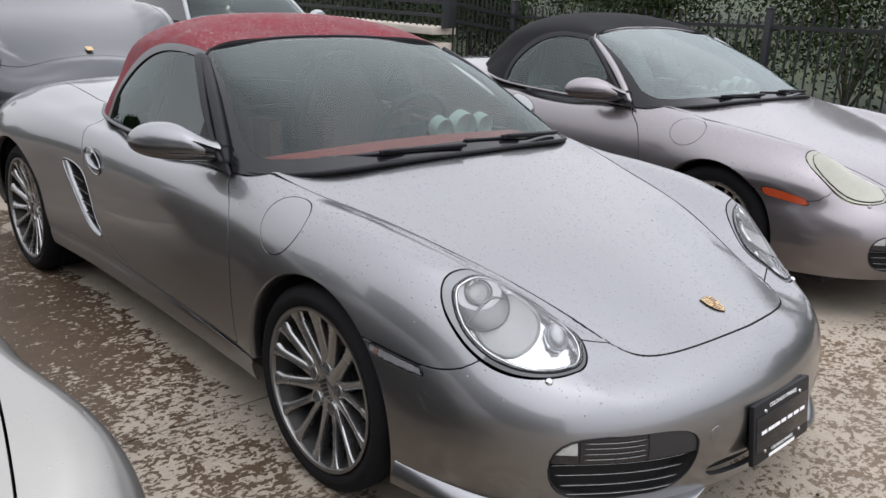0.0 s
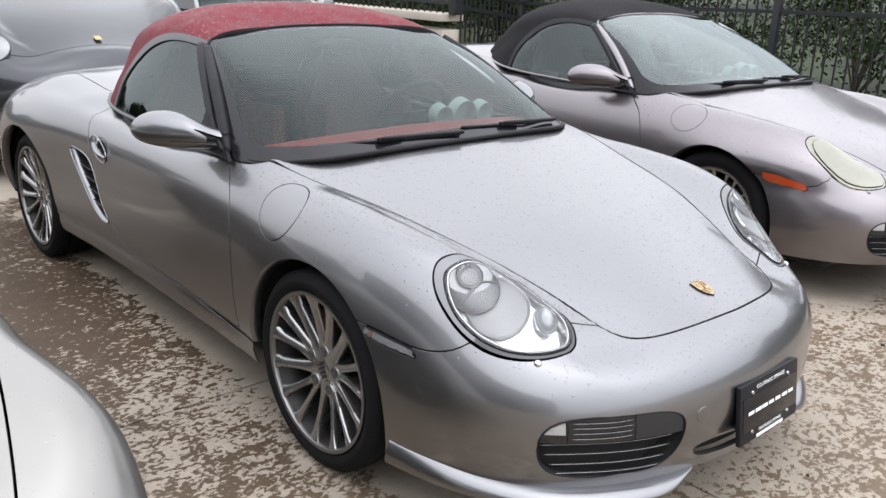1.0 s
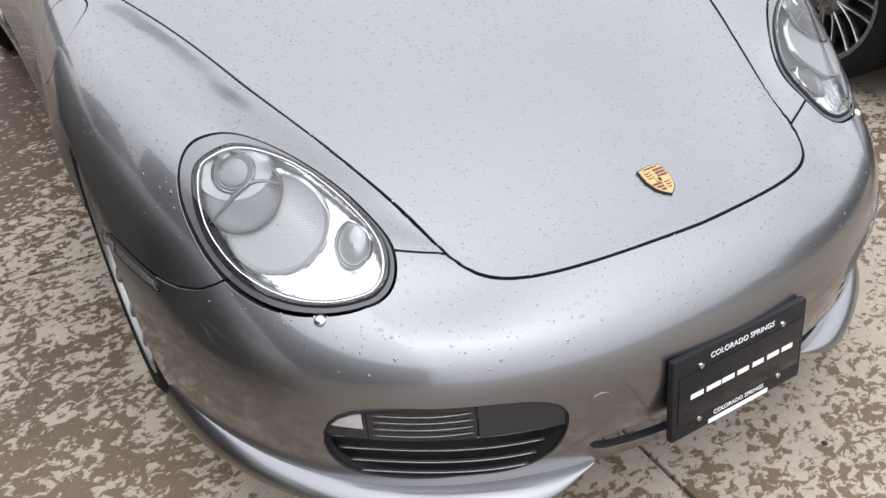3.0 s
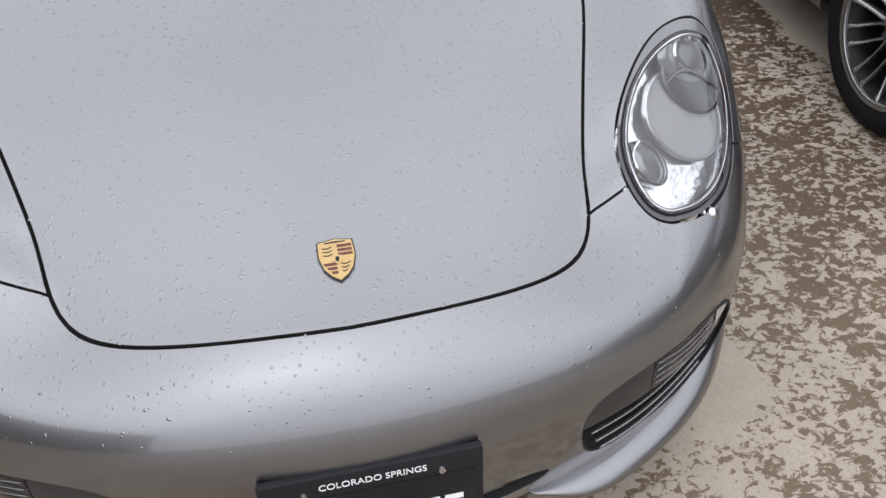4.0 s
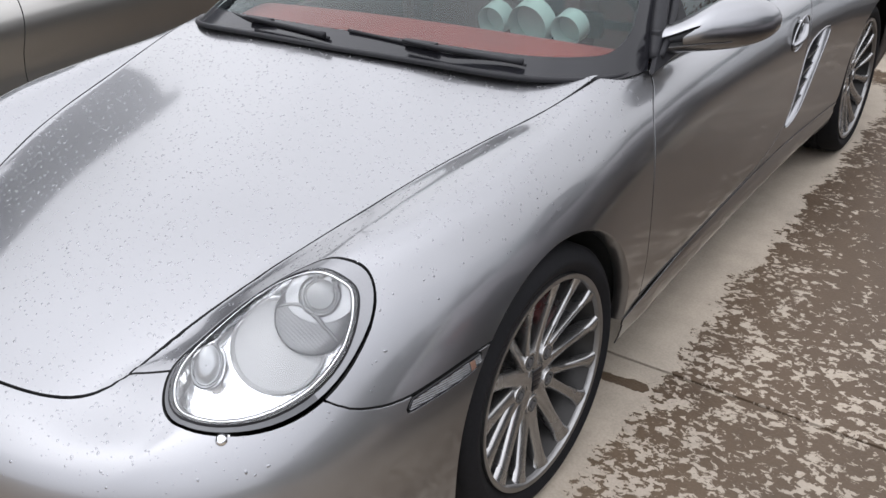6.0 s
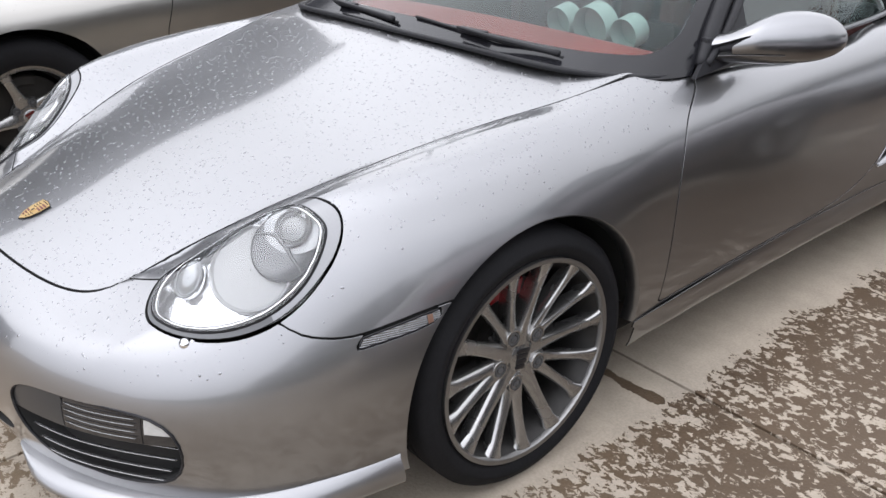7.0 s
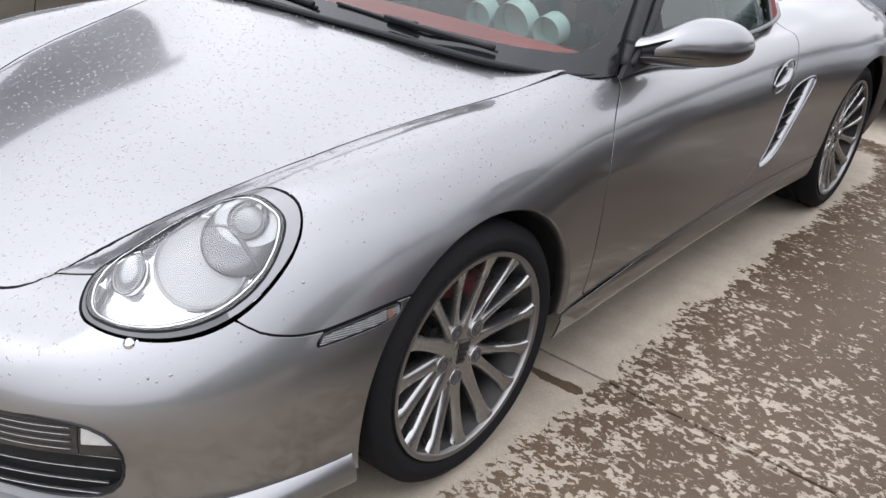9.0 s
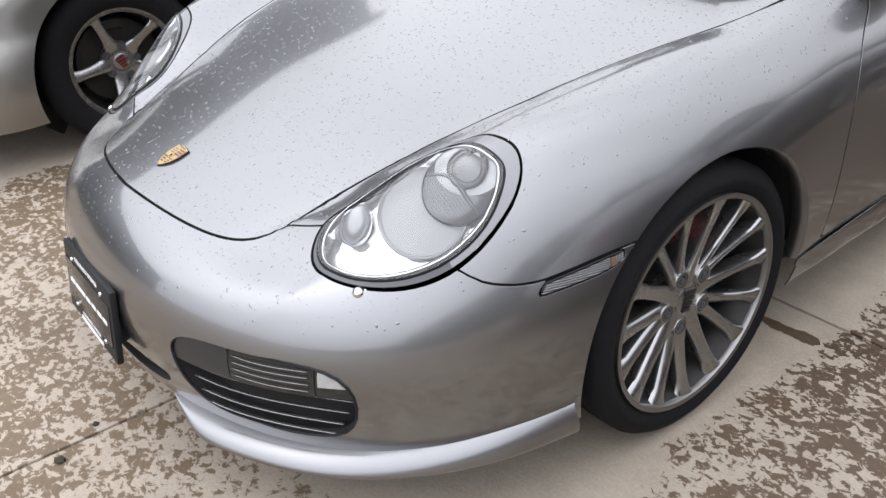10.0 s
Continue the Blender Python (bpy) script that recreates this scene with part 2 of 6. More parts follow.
def inside(poly, q):
    """Signed distance of points q to a closed outline, positive inside."""
    poly, q = np.asarray(poly, float), np.asarray(q, float)
    best = np.full(len(q), 1e9)
    odd = np.zeros(len(q), bool)
    for a, b in zip(poly, np.roll(poly, -1, axis=0)):
        e = b - a
        w = q - a
        s = np.clip((w @ e) / max(e @ e, 1e-12), 0, 1)
        best = np.minimum(best, np.linalg.norm(w - s[:, None] * e, axis=1))
        cross = (a[1] > q[:, 1]) != (b[1] > q[:, 1])
        with np.errstate(divide="ignore", invalid="ignore"):
            xi = a[0] + (q[:, 1] - a[1]) / (b[1] - a[1] if b[1] != a[1] else 1e-12) * e[0]
        odd ^= cross & (q[:, 0] < xi)
    return np.where(odd, best, -best)


class Skin:
    """A triangle sheet with normals, which can be cut along the zero line of any function of place."""

    def __init__(self, v, n, f):
        self.v, self.n, self.f = np.asarray(v, float), np.asarray(n, float), np.asarray(f, int)

    def cut(self, g):
        """The part where g > 0."""
        f = self.f
        s = g > 0
        c = s[f].sum(1)
        keep = [f[c == 3]]
        extra_v, extra_n, made = [], [], {}
        base = len(self.v)

        def cross(i, j):
            key = (i, j) if i < j else (j, i)
            if key not in made:
                i, j = key
                t = g[i] / (g[i] - g[j])
                made[key] = base + len(extra_v)
                extra_v.append(self.v[i] * (1 - t) + self.v[j] * t)
                extra_n.append(self.n[i] * (1 - t) + self.n[j] * t)
            return made[key]

        tris = []
        for t in f[(c == 1) | (c == 2)]:
            t = [int(i) for i in t]
            up = [i for i in range(3) if s[t[i]]]
            if len(up) == 1:
                i = up[0]
                a, b, d = t[i], t[(i + 1) % 3], t[(i + 2) % 3]
                tris.append((a, cross(a, b), cross(a, d)))
            else:
                i = ({0, 1, 2} - set(up)).pop()
                a, b, d = t[i], t[(i + 1) % 3], t[(i + 2) % 3]
                p, q = cross(a, b), cross(a, d)
                tris.append((p, b, d))
                tris.append((p, d, q))
        if tris:
            keep.append(np.array(tris, int))
        v = np.vstack([self.v] + ([np.array(extra_v)] if extra_v else []))
        n = np.vstack([self.n] + ([np.array(extra_n)] if extra_n else []))
        f = np.vstack(keep)
        used, inv = np.unique(f, return_inverse=True)
        return Skin(v[used], n[used], inv.reshape(-1, 3))

    def moved(self, d):
        return Skin(self.v + self.n * d, self.n, self.f)

    def edges(self):
        e = np.vstack([self.f[:, [0, 1]], self.f[:, [1, 2]], self.f[:, [2, 0]]])
        key = np.sort(e, 1)
        _, idx, cnt = np.unique(key, axis=0, return_index=True, return_counts=True)
        return e[idx[cnt == 1]]

    def build(self, name, material, parent=None, label="", flange=0.012, way=None):
        """A mesh with its rim turned inward by flange."""
        v, n, f = self.v, self.n / np.linalg.norm(self.n, axis=1)[:, None], self.f
        if flange:
            e = self.edges()
            r = np.unique(e)
            at = {int(i): len(v) + k for k, i in enumerate(r)}
            at2 = {int(i): len(v) + len(r) + k for k, i in enumerate(r)}
            d = -n[r] if way is None else way(v[r])
            side = np.zeros((len(v), 3))
            np.add.at(side, e[:, 0], np.cross(v[e[:, 1]] - v[e[:, 0]], n[e[:, 0]]))
            np.add.at(side, e[:, 1], np.cross(v[e[:, 1]] - v[e[:, 0]], n[e[:, 1]]))
            side = side[r]
            side /= np.maximum(np.linalg.norm(side, axis=1), 1e-9)[:, None]
            v = np.vstack([v, v[r] + d * 0.0008 + side * 0.0004, v[r] + d * flange])
            n = np.vstack([n, side * 0.8 + n[r] * 0.5, side])
            q1 = [(int(b), int(a), at[int(a)], at[int(b)]) for a, b in e]
            q2 = [(at[int(b)], at[int(a)], at2[int(a)], at2[int(b)]) for a, b in e]
            faces = [tuple(t) for t in f] + q1 + q2
        else:
            faces = f
        n = np.nan_to_num(n / np.maximum(np.linalg.norm(n, axis=1), 1e-9)[:, None])
        ob = mesh_object(name, v, faces, material, parent, label, n)
        if flange:
            ob.data.materials.append(VOID)
            k = len(f) + len(q1)
            ob.data.polygons.foreach_set("material_index", [0] * k + [1] * (len(faces) - k))
        return ob


def grid_skin(p):
    """Skin from a grid of points [i, j]."""
    ni, nj = p.shape[:2]
    a = np.arange(ni * nj).reshape(ni, nj)
    q = np.stack([a[:-1, :-1], a[1:, :-1], a[1:, 1:], a[:-1, 1:]], -1).reshape(-1, 4)
    f = np.vstack([q[:, [0, 1, 2]], q[:, [0, 2, 3]]])
    v = p.reshape(-1, 3)
    area = np.linalg.norm(np.cross(v[f[:, 1]] - v[f[:, 0]], v[f[:, 2]] - v[f[:, 0]]), axis=1)
    f = f[area > 1e-10]
    return weld(v, f)


def weld(v, f, tol=5):
    key = np.round(v, tol) + 0.0
    _, first, inv = np.unique(key, axis=0, return_index=True, return_inverse=True)
    inv = inv.reshape(-1)
    f = inv[f]
    f = f[(f[:, 0] != f[:, 1]) & (f[:, 1] != f[:, 2]) & (f[:, 0] != f[:, 2])]
    v = v[first]
    n = np.zeros_like(v)
    c = np.cross(v[f[:, 1]] - v[f[:, 0]], v[f[:, 2]] - v[f[:, 0]])
    for i in range(3):
        np.add.at(n, f[:, i], c)
    return Skin(v, n / np.maximum(np.linalg.norm(n, axis=1), 1e-12)[:, None], f)


def mirrored(skin):
    """The sheet and its mirror image across x = 0, welded, normals outward."""
    k = len(skin.v)
    v = np.vstack([skin.v, skin.v * (-1, 1, 1)])
    return weld(v, np.vstack([skin.f, skin.f[:, ::-1] + k]))


def tube(points, radius, material, name, parent=None, label="", sides=8, closed=False, flat=1.0):
    """A round bar along a line of points; radius may be a list."""
    p = np.asarray(points, float)
    n = len(p)
    rad = np.broadcast_to(np.asarray(radius, float), n)
    tan = np.roll(p, -1, 0) - np.roll(p, 1, 0) if closed else np.gradient(p, axis=0)
    v = []
    up = np.array([0.0, 0, 1])
    for i in range(n):
        t = tan[i] / max(np.linalg.norm(tan[i]), 1e-9)
        a = np.cross(t, up)
        if np.linalg.norm(a) < 0.05:
            a = np.cross(t, (1, 0, 0))
        a /= np.linalg.norm(a)
        b = np.cross(a, t)
        for j in range(sides):
            w = 2 * math.pi * j / sides
            v.append(p[i] + rad[i] * (math.cos(w) * a + flat * math.sin(w) * b))
    f = []
    for i in range(n if closed else n - 1):
        for j in range(sides):
            i2, j2 = (i + 1) % n, (j + 1) % sides
            f.append((i * sides + j, i * sides + j2, i2 * sides + j2, i2 * sides + j))
    if not closed:
        f.append(tuple(range(sides - 1, -1, -1)))
        f.append(tuple(range((n - 1) * sides, n * sides)))
    return mesh_object(name, v, f, material, parent, label)


def lathe_bm(profile, steps=64, axis="X", bm=None, closed=False):
    """Turn a profile of (along, radius) round the x axis."""
    bm = bm or bmesh.new()
    rings = []
    for s in range(steps):
        w = 2 * math.pi * s / steps
        rings.append([bm.verts.new((a, r * math.cos(w), r * math.sin(w))) for a, r in profile])
    for s in range(steps):
        p, q = rings[s], rings[(s + 1) % steps]
        m = len(p)
        for i in range(m if closed else m - 1):
            bm.faces.new((p[i], p[(i + 1) % m], q[(i + 1) % m], q[i]))
    bmesh.ops.recalc_face_normals(bm, faces=bm.faces)
    return bm

# ---- body surface: eight guide lines from the nose centre round the flank to the tail centre ----
SILL = [(0, -.925, .215), (.33, -.872, .215), (.63, -.699, .205), (.80, -.40, .20), (.835, 0, .20), (.80, .42, .20), (.785, .9, .20), (.785, 1.5, .21), (.80, 1.95, .22), (.84, 2.415, .24), (.83, 2.80, .26), (.66, 3.18, .28), (.35, 3.33, .28), (0, 3.36, .28)]
LOW = [(0, -.943, .31), (.34, -.894, .31), (.648, -.716, .31), (.822, -.40, .31), (.862, 0, .32), (.828, .42, .31), (.812, .9, .31), (.814, 1.5, .32), (.842, 1.95, .33), (.88, 2.415, .35), (.865, 2.8, .36), (.70, 3.22, .37), (.36, 3.375, .37), (0, 3.405, .37)]
WAIST = [(0, -.943, .422), (.34, -.893, .424), (.646, -.710, .437), (.822, -.393, .455), (.872, 0, .47), (.838, .42, .44), (.824, .9, .44), (.825, 1.5, .45), (.845, 1.95, .46), (.895, 2.415, .48), (.875, 2.8, .48), (.70, 3.23, .48), (.36, 3.39, .48), (0, 3.42, .48)]
FLANK = [(0, -.899, .511), (.333, -.852, .511), (.617, -.671, .525), (.803, -.370, .57), (.858, 0, .60), (.833, .42, .58), (.817, .9, .58), (.818, 1.5, .59), (.845, 1.95, .60), (.893, 2.415, .62), (.865, 2.8, .61), (.68, 3.20, .60), (.35, 3.36, .60), (0, 3.39, .60)]
SHOULDER = [(0, -0.79, 0.571), (0.31, -0.75, 0.566), (0.592, -0.61, 0.585), (0.747, -0.335, 0.705), (0.803, 0, 0.735), (0.795, 0.42, 0.735), (0.787, 0.9, 0.73), (0.79, 1.5, 0.735), (0.82, 1.95, 0.75), (0.85, 2.415, 0.76), (0.8, 2.8, 0.74), (0.62, 3.12, 0.71), (0.32, 3.27, 0.7), (0, 3.3, 0.7)]
CROWN = [(0, -0.705, 0.612), (0.28, -0.665, 0.608), (0.56, -0.49, 0.692), (0.668, -0.3, 0.768), (0.702, 0.03, 0.803), (0.712, 0.42, 0.823), (0.72, 0.9, 0.815), (0.725, 1.5, 0.82), (0.74, 1.95, 0.845), (0.74, 2.415, 0.86), (0.68, 2.75, 0.83), (0.52, 3, 0.79), (0.28, 3.1, 0.785), (0, 3.12, 0.785)]
VALLEY = [(0, -0.57, 0.651), (0.24, -0.54, 0.648), (0.455, -0.455, 0.653), (0.545, -0.22, 0.727), (0.595, 0, 0.768), (0.665, 0.36, 0.832), (0.64, 0.9, 0.83), (0.62, 1.5, 0.83), (0.62, 1.95, 0.86), (0.6, 2.38, 0.89), (0.54, 2.65, 0.87), (0.42, 2.85, 0.845), (0.22, 2.93, 0.84), (0, 2.95, 0.84)]
INNER = [(0, -.36, .705), (.14, -.32, .715), (.22, -.18, .745), (.27, 0, .785), (.30, .14, .815), (.32, .37, .86), (.33, .9, .85), (.33, 1.5, .85), (.33, 1.95, .88), (.32, 2.35, .91), (.28, 2.55, .90), (.22, 2.68, .885), (.11, 2.72, .88), (0, 2.74, .88)]
SPINE = [(0, -0.15, 0.76), (0, -0.1, 0.771), (0, 0, 0.793), (0, 0.1, 0.814), (0, 0.2, 0.834), (0, 0.36, 0.865), (0, 0.9, 0.86), (0, 1.5, 0.86), (0, 1.95, 0.885), (0, 2.2, 0.91), (0, 2.32, 0.915), (0, 2.4, 0.91), (0, 2.44, 0.905), (0, 2.46, 0.905)]
# lie of the lid's edge and of the lamp's brow
EDGE = [(.39, -.667, .574), (.415, -.593, .603), (.448, -.476, .645), (.477, -.396, .673), (.511, -.321, .700), (.544, -.225, .726), (.575, -.081, .755), (.609, .065, .780), (.652, .195, .803), (.68, .30, .823)]
BROW = [(.654, -.405, .753), (.70, -.405, .740), (.732, -.403, .706), (.571, -.43, .711), (.609, -.387, .729), (.502, -.52, .651), (.475, -.565, .620), (.466, -.60, .590), (.484, -.66, .552)]
GUIDES = [SILL, LOW, WAIST, FLANK, SHOULDER, CROWN, VALLEY, INNER, SPINE]


def smoothstep(a, b, x):
    t = np.clip((x - a) / (b - a), 0, 1)
    return t * t * (3 - 2 * t)


class Plate:
    """Thin-plate surface z(x, y) through scattered points."""

    def __init__(self, p):
        p = np.unique(np.round(np.asarray(p, float), 5), axis=0)
        self.q = p[:, :2]
        n = len(p)
        a = np.zeros((n + 3, n + 3))
        a[:n, :n] = self.kernel(self.q) + np.eye(n) * 3e-3
        a[:n, n], a[:n, n + 1:] = 1, self.q
        a[n, :n], a[n + 1:, :n] = 1, self.q.T
        self.w = np.linalg.solve(a, np.concatenate([p[:, 2], [0, 0, 0]]))

    def kernel(self, x):
        d = ((x[:, None] - self.q[None]) ** 2).sum(-1)
        return 0.5 * d * np.log(np.maximum(d, 1e-12))

    def __call__(self, x):
        return self.kernel(x) @ self.w[:-3] + self.w[-3] + x @ self.w[-2:]


LID_LINE = np.vstack([spline([(.694, .45), (.690, .39), (.676, .285), (.652, .193), (.608, .056), (.570, -.085), (.536, -.221), (.504, -.321), (.477, -.397), (.449, -.478), (.413, -.594), (.392, -.678), (.362, -.730), (.315, -.765), (.24, -.794), (.12, -.818), (-.03, -.828), (-.2, -.818)], 90), [(-.2, .46)]])


class Lid:
    """Smooth polynomial sweep of the front lid, even in x."""

    def __init__(self, g):
        cowl = [(.2, .28, .851), (.36, .29, .847), (.52, .32, .840), (.63, .36, .831), (0, .28, .853)]
        p = np.vstack([g[8, :6], g[6, :1], g[6, 1:2], g[5, :2], g[4, :2], EDGE, cowl])
        w = np.array([1.0] * 5 + [.3] + [1, 1, 1, 1, .6, .6] + [2.5] * len(EDGE) + [1.5] * 5)
        a = self.terms(p[:, :2]) * w[:, None]
        self.c = np.linalg.solve(a.T @ a + np.eye(a.shape[1]) * 5e-5, a.T @ (p[:, 2] * w))

    def terms(self, q):
        x, y = (q[:, 0] / .6) ** 2, q[:, 1] / .8
        return np.column_stack([np.ones_like(y), y, y ** 2, y ** 3, y ** 4, y ** 5, x, x * y, x * y ** 2, x * y ** 3, x * y ** 4, x * x, x * x * y, x * x * y ** 2])

    def __call__(self, q):
        return self.terms(np.asarray(q, float)) @ self.c


def body_grid(guides, nt, nr):
    g = np.array(guides, float)
    flip = np.array([-1, 1, 1.0])
    crest = spline(g[5, 3:7], 9)
    edge = np.array(EDGE)
    between = [(edge[i] + crest[j]) / 2 + (0, 0, .006) for i, j in ((5, 0), (6, 2), (7, 3))]
    top = np.vstack([g[[4, 5, 6, 8]].reshape(-1, 3), crest, between, EDGE, BROW])
    plate = Plate(np.vstack([top, top * flip]))
    nk = g.shape[1]
    t = np.linspace(0, nk - 1, nt) + 2
    rows = []
    for row in g:
        ext = np.vstack([row[2:0:-1] * flip, row, row[-2:-4:-1] * flip])
        rows.append(spline(ext, 0, t=t))
    rows = np.array(rows)
    rows[:, 0, 0] = rows[:, -1, 0] = 0
    s = np.linspace(0, len(g) - 1, nr)
    out = np.empty((nt, nr, 3))
    for j in range(nt):
        out[j] = spline(rows[:, j], 0, t=s)
    out[:, -1, 0] = 0
    out[0, :, 0] = out[-1, :, 0] = 0
    fade = (nt / 250) ** 2 * (1 - smoothstep(6.6, 7.6, s))
    w = smoothstep(4.3, 5.2, s)
    z = plate(out.reshape(-1, 3)[:, :2]).reshape(nt, nr)
    out[:, :, 2] = out[:, :, 2] * (1 - w) + z * w
    lid = Lid(g)
    # fair the upper surface a little
    for _ in range(14):
        mid = out.copy()
        mid[1:-1, 1:-1] = (out[:-2, 1:-1] + out[2:, 1:-1] + out[1:-1, :-2] + out[1:-1, 2:]) / 4
        mid[0, 1:-1, 1:] = ((2 * out[1] + out[0, :, :] * 0)[1:-1] + out[0, :-2] + out[0, 2:])[:, 1:] / 4
        k = (.5 * smoothstep(3.2, 4.2, s) * fade)[None, :, None] * np.ones((nt, 1, 1))
        k[-1] = 0
        out = out * (1 - k) + mid * k
    out[0, :, 0] = 0
    # long fair lines along bumper and flank
    k = ((1 - smoothstep(4.0, 4.7, s)) * (s > .2))[None, :, None]
    for step in [.5, -.52] * int(90 * fade[0]):
        mid = np.zeros_like(out)
        mid[1:-1] = (out[:-2] + out[2:]) / 2 - out[1:-1]
        mid[0] = (out[1] - out[0]) * (0, 1, 1)
        out = out + mid * k * step
    # the front lid is one clean sweep of its own
    flat = out.reshape(-1, 3)
    d = inside(LID_LINE, np.column_stack([np.abs(flat[:, 0]), flat[:, 1]]))
    d = np.where(flat[:, 1] < .46, d, -1)
    line = LID_LINE[4:88]
    lift = []
    for q in line:
        dist = np.hypot(flat[:, 0] - q[0], flat[:, 1] - q[1]) + (flat[:, 2] < .45) * 9
        i = np.argsort(dist)[:14]
        a = np.column_stack([np.ones(14), flat[i, :2] - q])
        lift.append(lid(q[None])[0] - np.linalg.lstsq(a, flat[i, 2], rcond=None)[0][0])
    lift = np.convolve(np.pad(lift, 3, "edge"), np.ones(7) / 7, "valid")
    gap = np.hypot(np.abs(flat[:, :1]) - line[:, 0], flat[:, 1:2] - line[:, 1])
    soft = np.exp(-(gap / .03) ** 2) + 1e-12
    drift = (soft * lift).sum(1) / soft.sum(1) * (1 - smoothstep(.0, .21, gap.min(1))) * smoothstep(.43, .55, flat[:, 2])
    k = (d > 0) * (1 - smoothstep(.43, .46, flat[:, 1]))
    flat[:, 2] = np.where(k > 0, flat[:, 2] * (1 - k) + lid(flat[:, :2]) * k, flat[:, 2] + drift)
    return flat.reshape(nt, nr, 3), lid


def body_skin(guides, nt=250, nr=96):
    grid, plate = body_grid(guides, nt, nr)
    skin = mirrored(grid_skin(grid))
    if skin.n[np.argmax(skin.v[:, 2])][2] < 0:
        skin.f = skin.f[:, ::-1]
        skin.n = -skin.n
    return skin, plate

# ---- wheels ----
RIMLIP = mat("dull_rim_lip", (0.208, 0.206, 0.203), 0.34, 0.9, 0.3, 0.12, 300, 14.0)
# barrel metal darkened so the shade behind the spokes sits in its colour
BARREL = mat("shaded_barrel", (0.027, 0.026, 0.025), 0.5, 0.7, 0, 0.2, 60, 12)


def share(name, data, parent, m=None, label=""):
    ob = new(name, data)
    ob.parent = parent
    if m is not None:
        ob.matrix_local = m
    if label:
        ob["label"] = label
    return ob


def spoke_bm(r0, r1, w0, w1, depth, x0, x1, bow, swing=None, waist=.20, crease=.30):
    """One spoke lying along +z, its face towards +x: a rounded back, a flat that falls from a crest on one side, flaring into hub and rim."""
    bm = bmesh.new()
    rings = []
    n = 17
    for i in range(n):
        t = i / (n - 1)
        r = r0 + (r1 - r0) * t
        w = w0 + (w1 - w0) * t - waist * w0 * math.sin(math.pi * min(1, t * 1.1)) + w1 * .75 * (max(0, t - .80) / .20) ** 2
        x = x0 + (x1 - x0) * t ** 1.2 + bow * math.sin(math.pi * t * 0.9)
        d = depth * (1.15 - .35 * t)
        k = crease * min(1, 4 * t) * (1 - .4 * t)
        rings.append([bm.verts.new((x - h, y * w, r)) for h, y in ((d, -.42), (d * .6, -.74), (.016, -.93), (.0075, -1), (.0022, -.86), (.0, -.58), (.0006 + .004 * k, -.1), (.0020 + .010 * k, .40), (.0055 + .014 * k, .84), (.0125 + .014 * k, 1), (d * .6, .78), (d, .42))])
    for p, q in zip(rings, rings[1:]):
        for i in range(12):
            j = (i + 1) % 12
            bm.faces.new((p[i], p[j], q[j], q[i]))
    bm.faces.new(rings[0][::-1])
    bm.faces.new(rings[-1])
    if swing:
        # one arm of a fork that starts at a bolt's boss
        for v in bm.verts:
            t = (v.co.z - r0) / (r1 - r0)
            a = radians(swing[0] + (swing[1] - swing[0]) * (1 - max(0, 1 - t) ** 1.6))
            y, z = v.co.y, v.co.z
            v.co.y, v.co.z = y * math.cos(a) + z * math.sin(a), z * math.cos(a) - y * math.sin(a)
    bmesh.ops.recalc_face_normals(bm, faces=bm.faces)
    return bm


def mesh_of(bm, name, material):
    me = bpy.data.meshes.new(name)
    bm.to_mesh(me)
    bm.free()
    me.materials.append(material)
    me.polygons.foreach_set("use_smooth", [True] * len(me.polygons))
    me.set_sharp_from_angle(angle=radians(40))
    return me


def tread_bm(R, rim, half):
    prof = [(-half * .80, rim - .004), (-half, rim + .012), (-half * 1.06, (R + rim) / 2), (-half * .97, R - .012), (-half * .86, R - .002), (-half * .5, R), (-half * .47, R - .008), (-half * .38, R - .008), (-half * .35, R), (-.012, R), (-.006, R - .008), (.006, R - .008), (.012, R),
            (half * .35, R), (half * .38, R - .008), (half * .47, R - .008), (half * .5, R), (half * .86, R - .002), (half * .97, R - .012), (half * 1.045, R - .028), (half * 1.06, (R + rim) / 2), (half * 1.05, (R + rim) / 2 - .006), (half, rim + .012), (half * .93, rim + .004), (half * .90, rim - .006)]
    return lathe_bm(prof, 72)


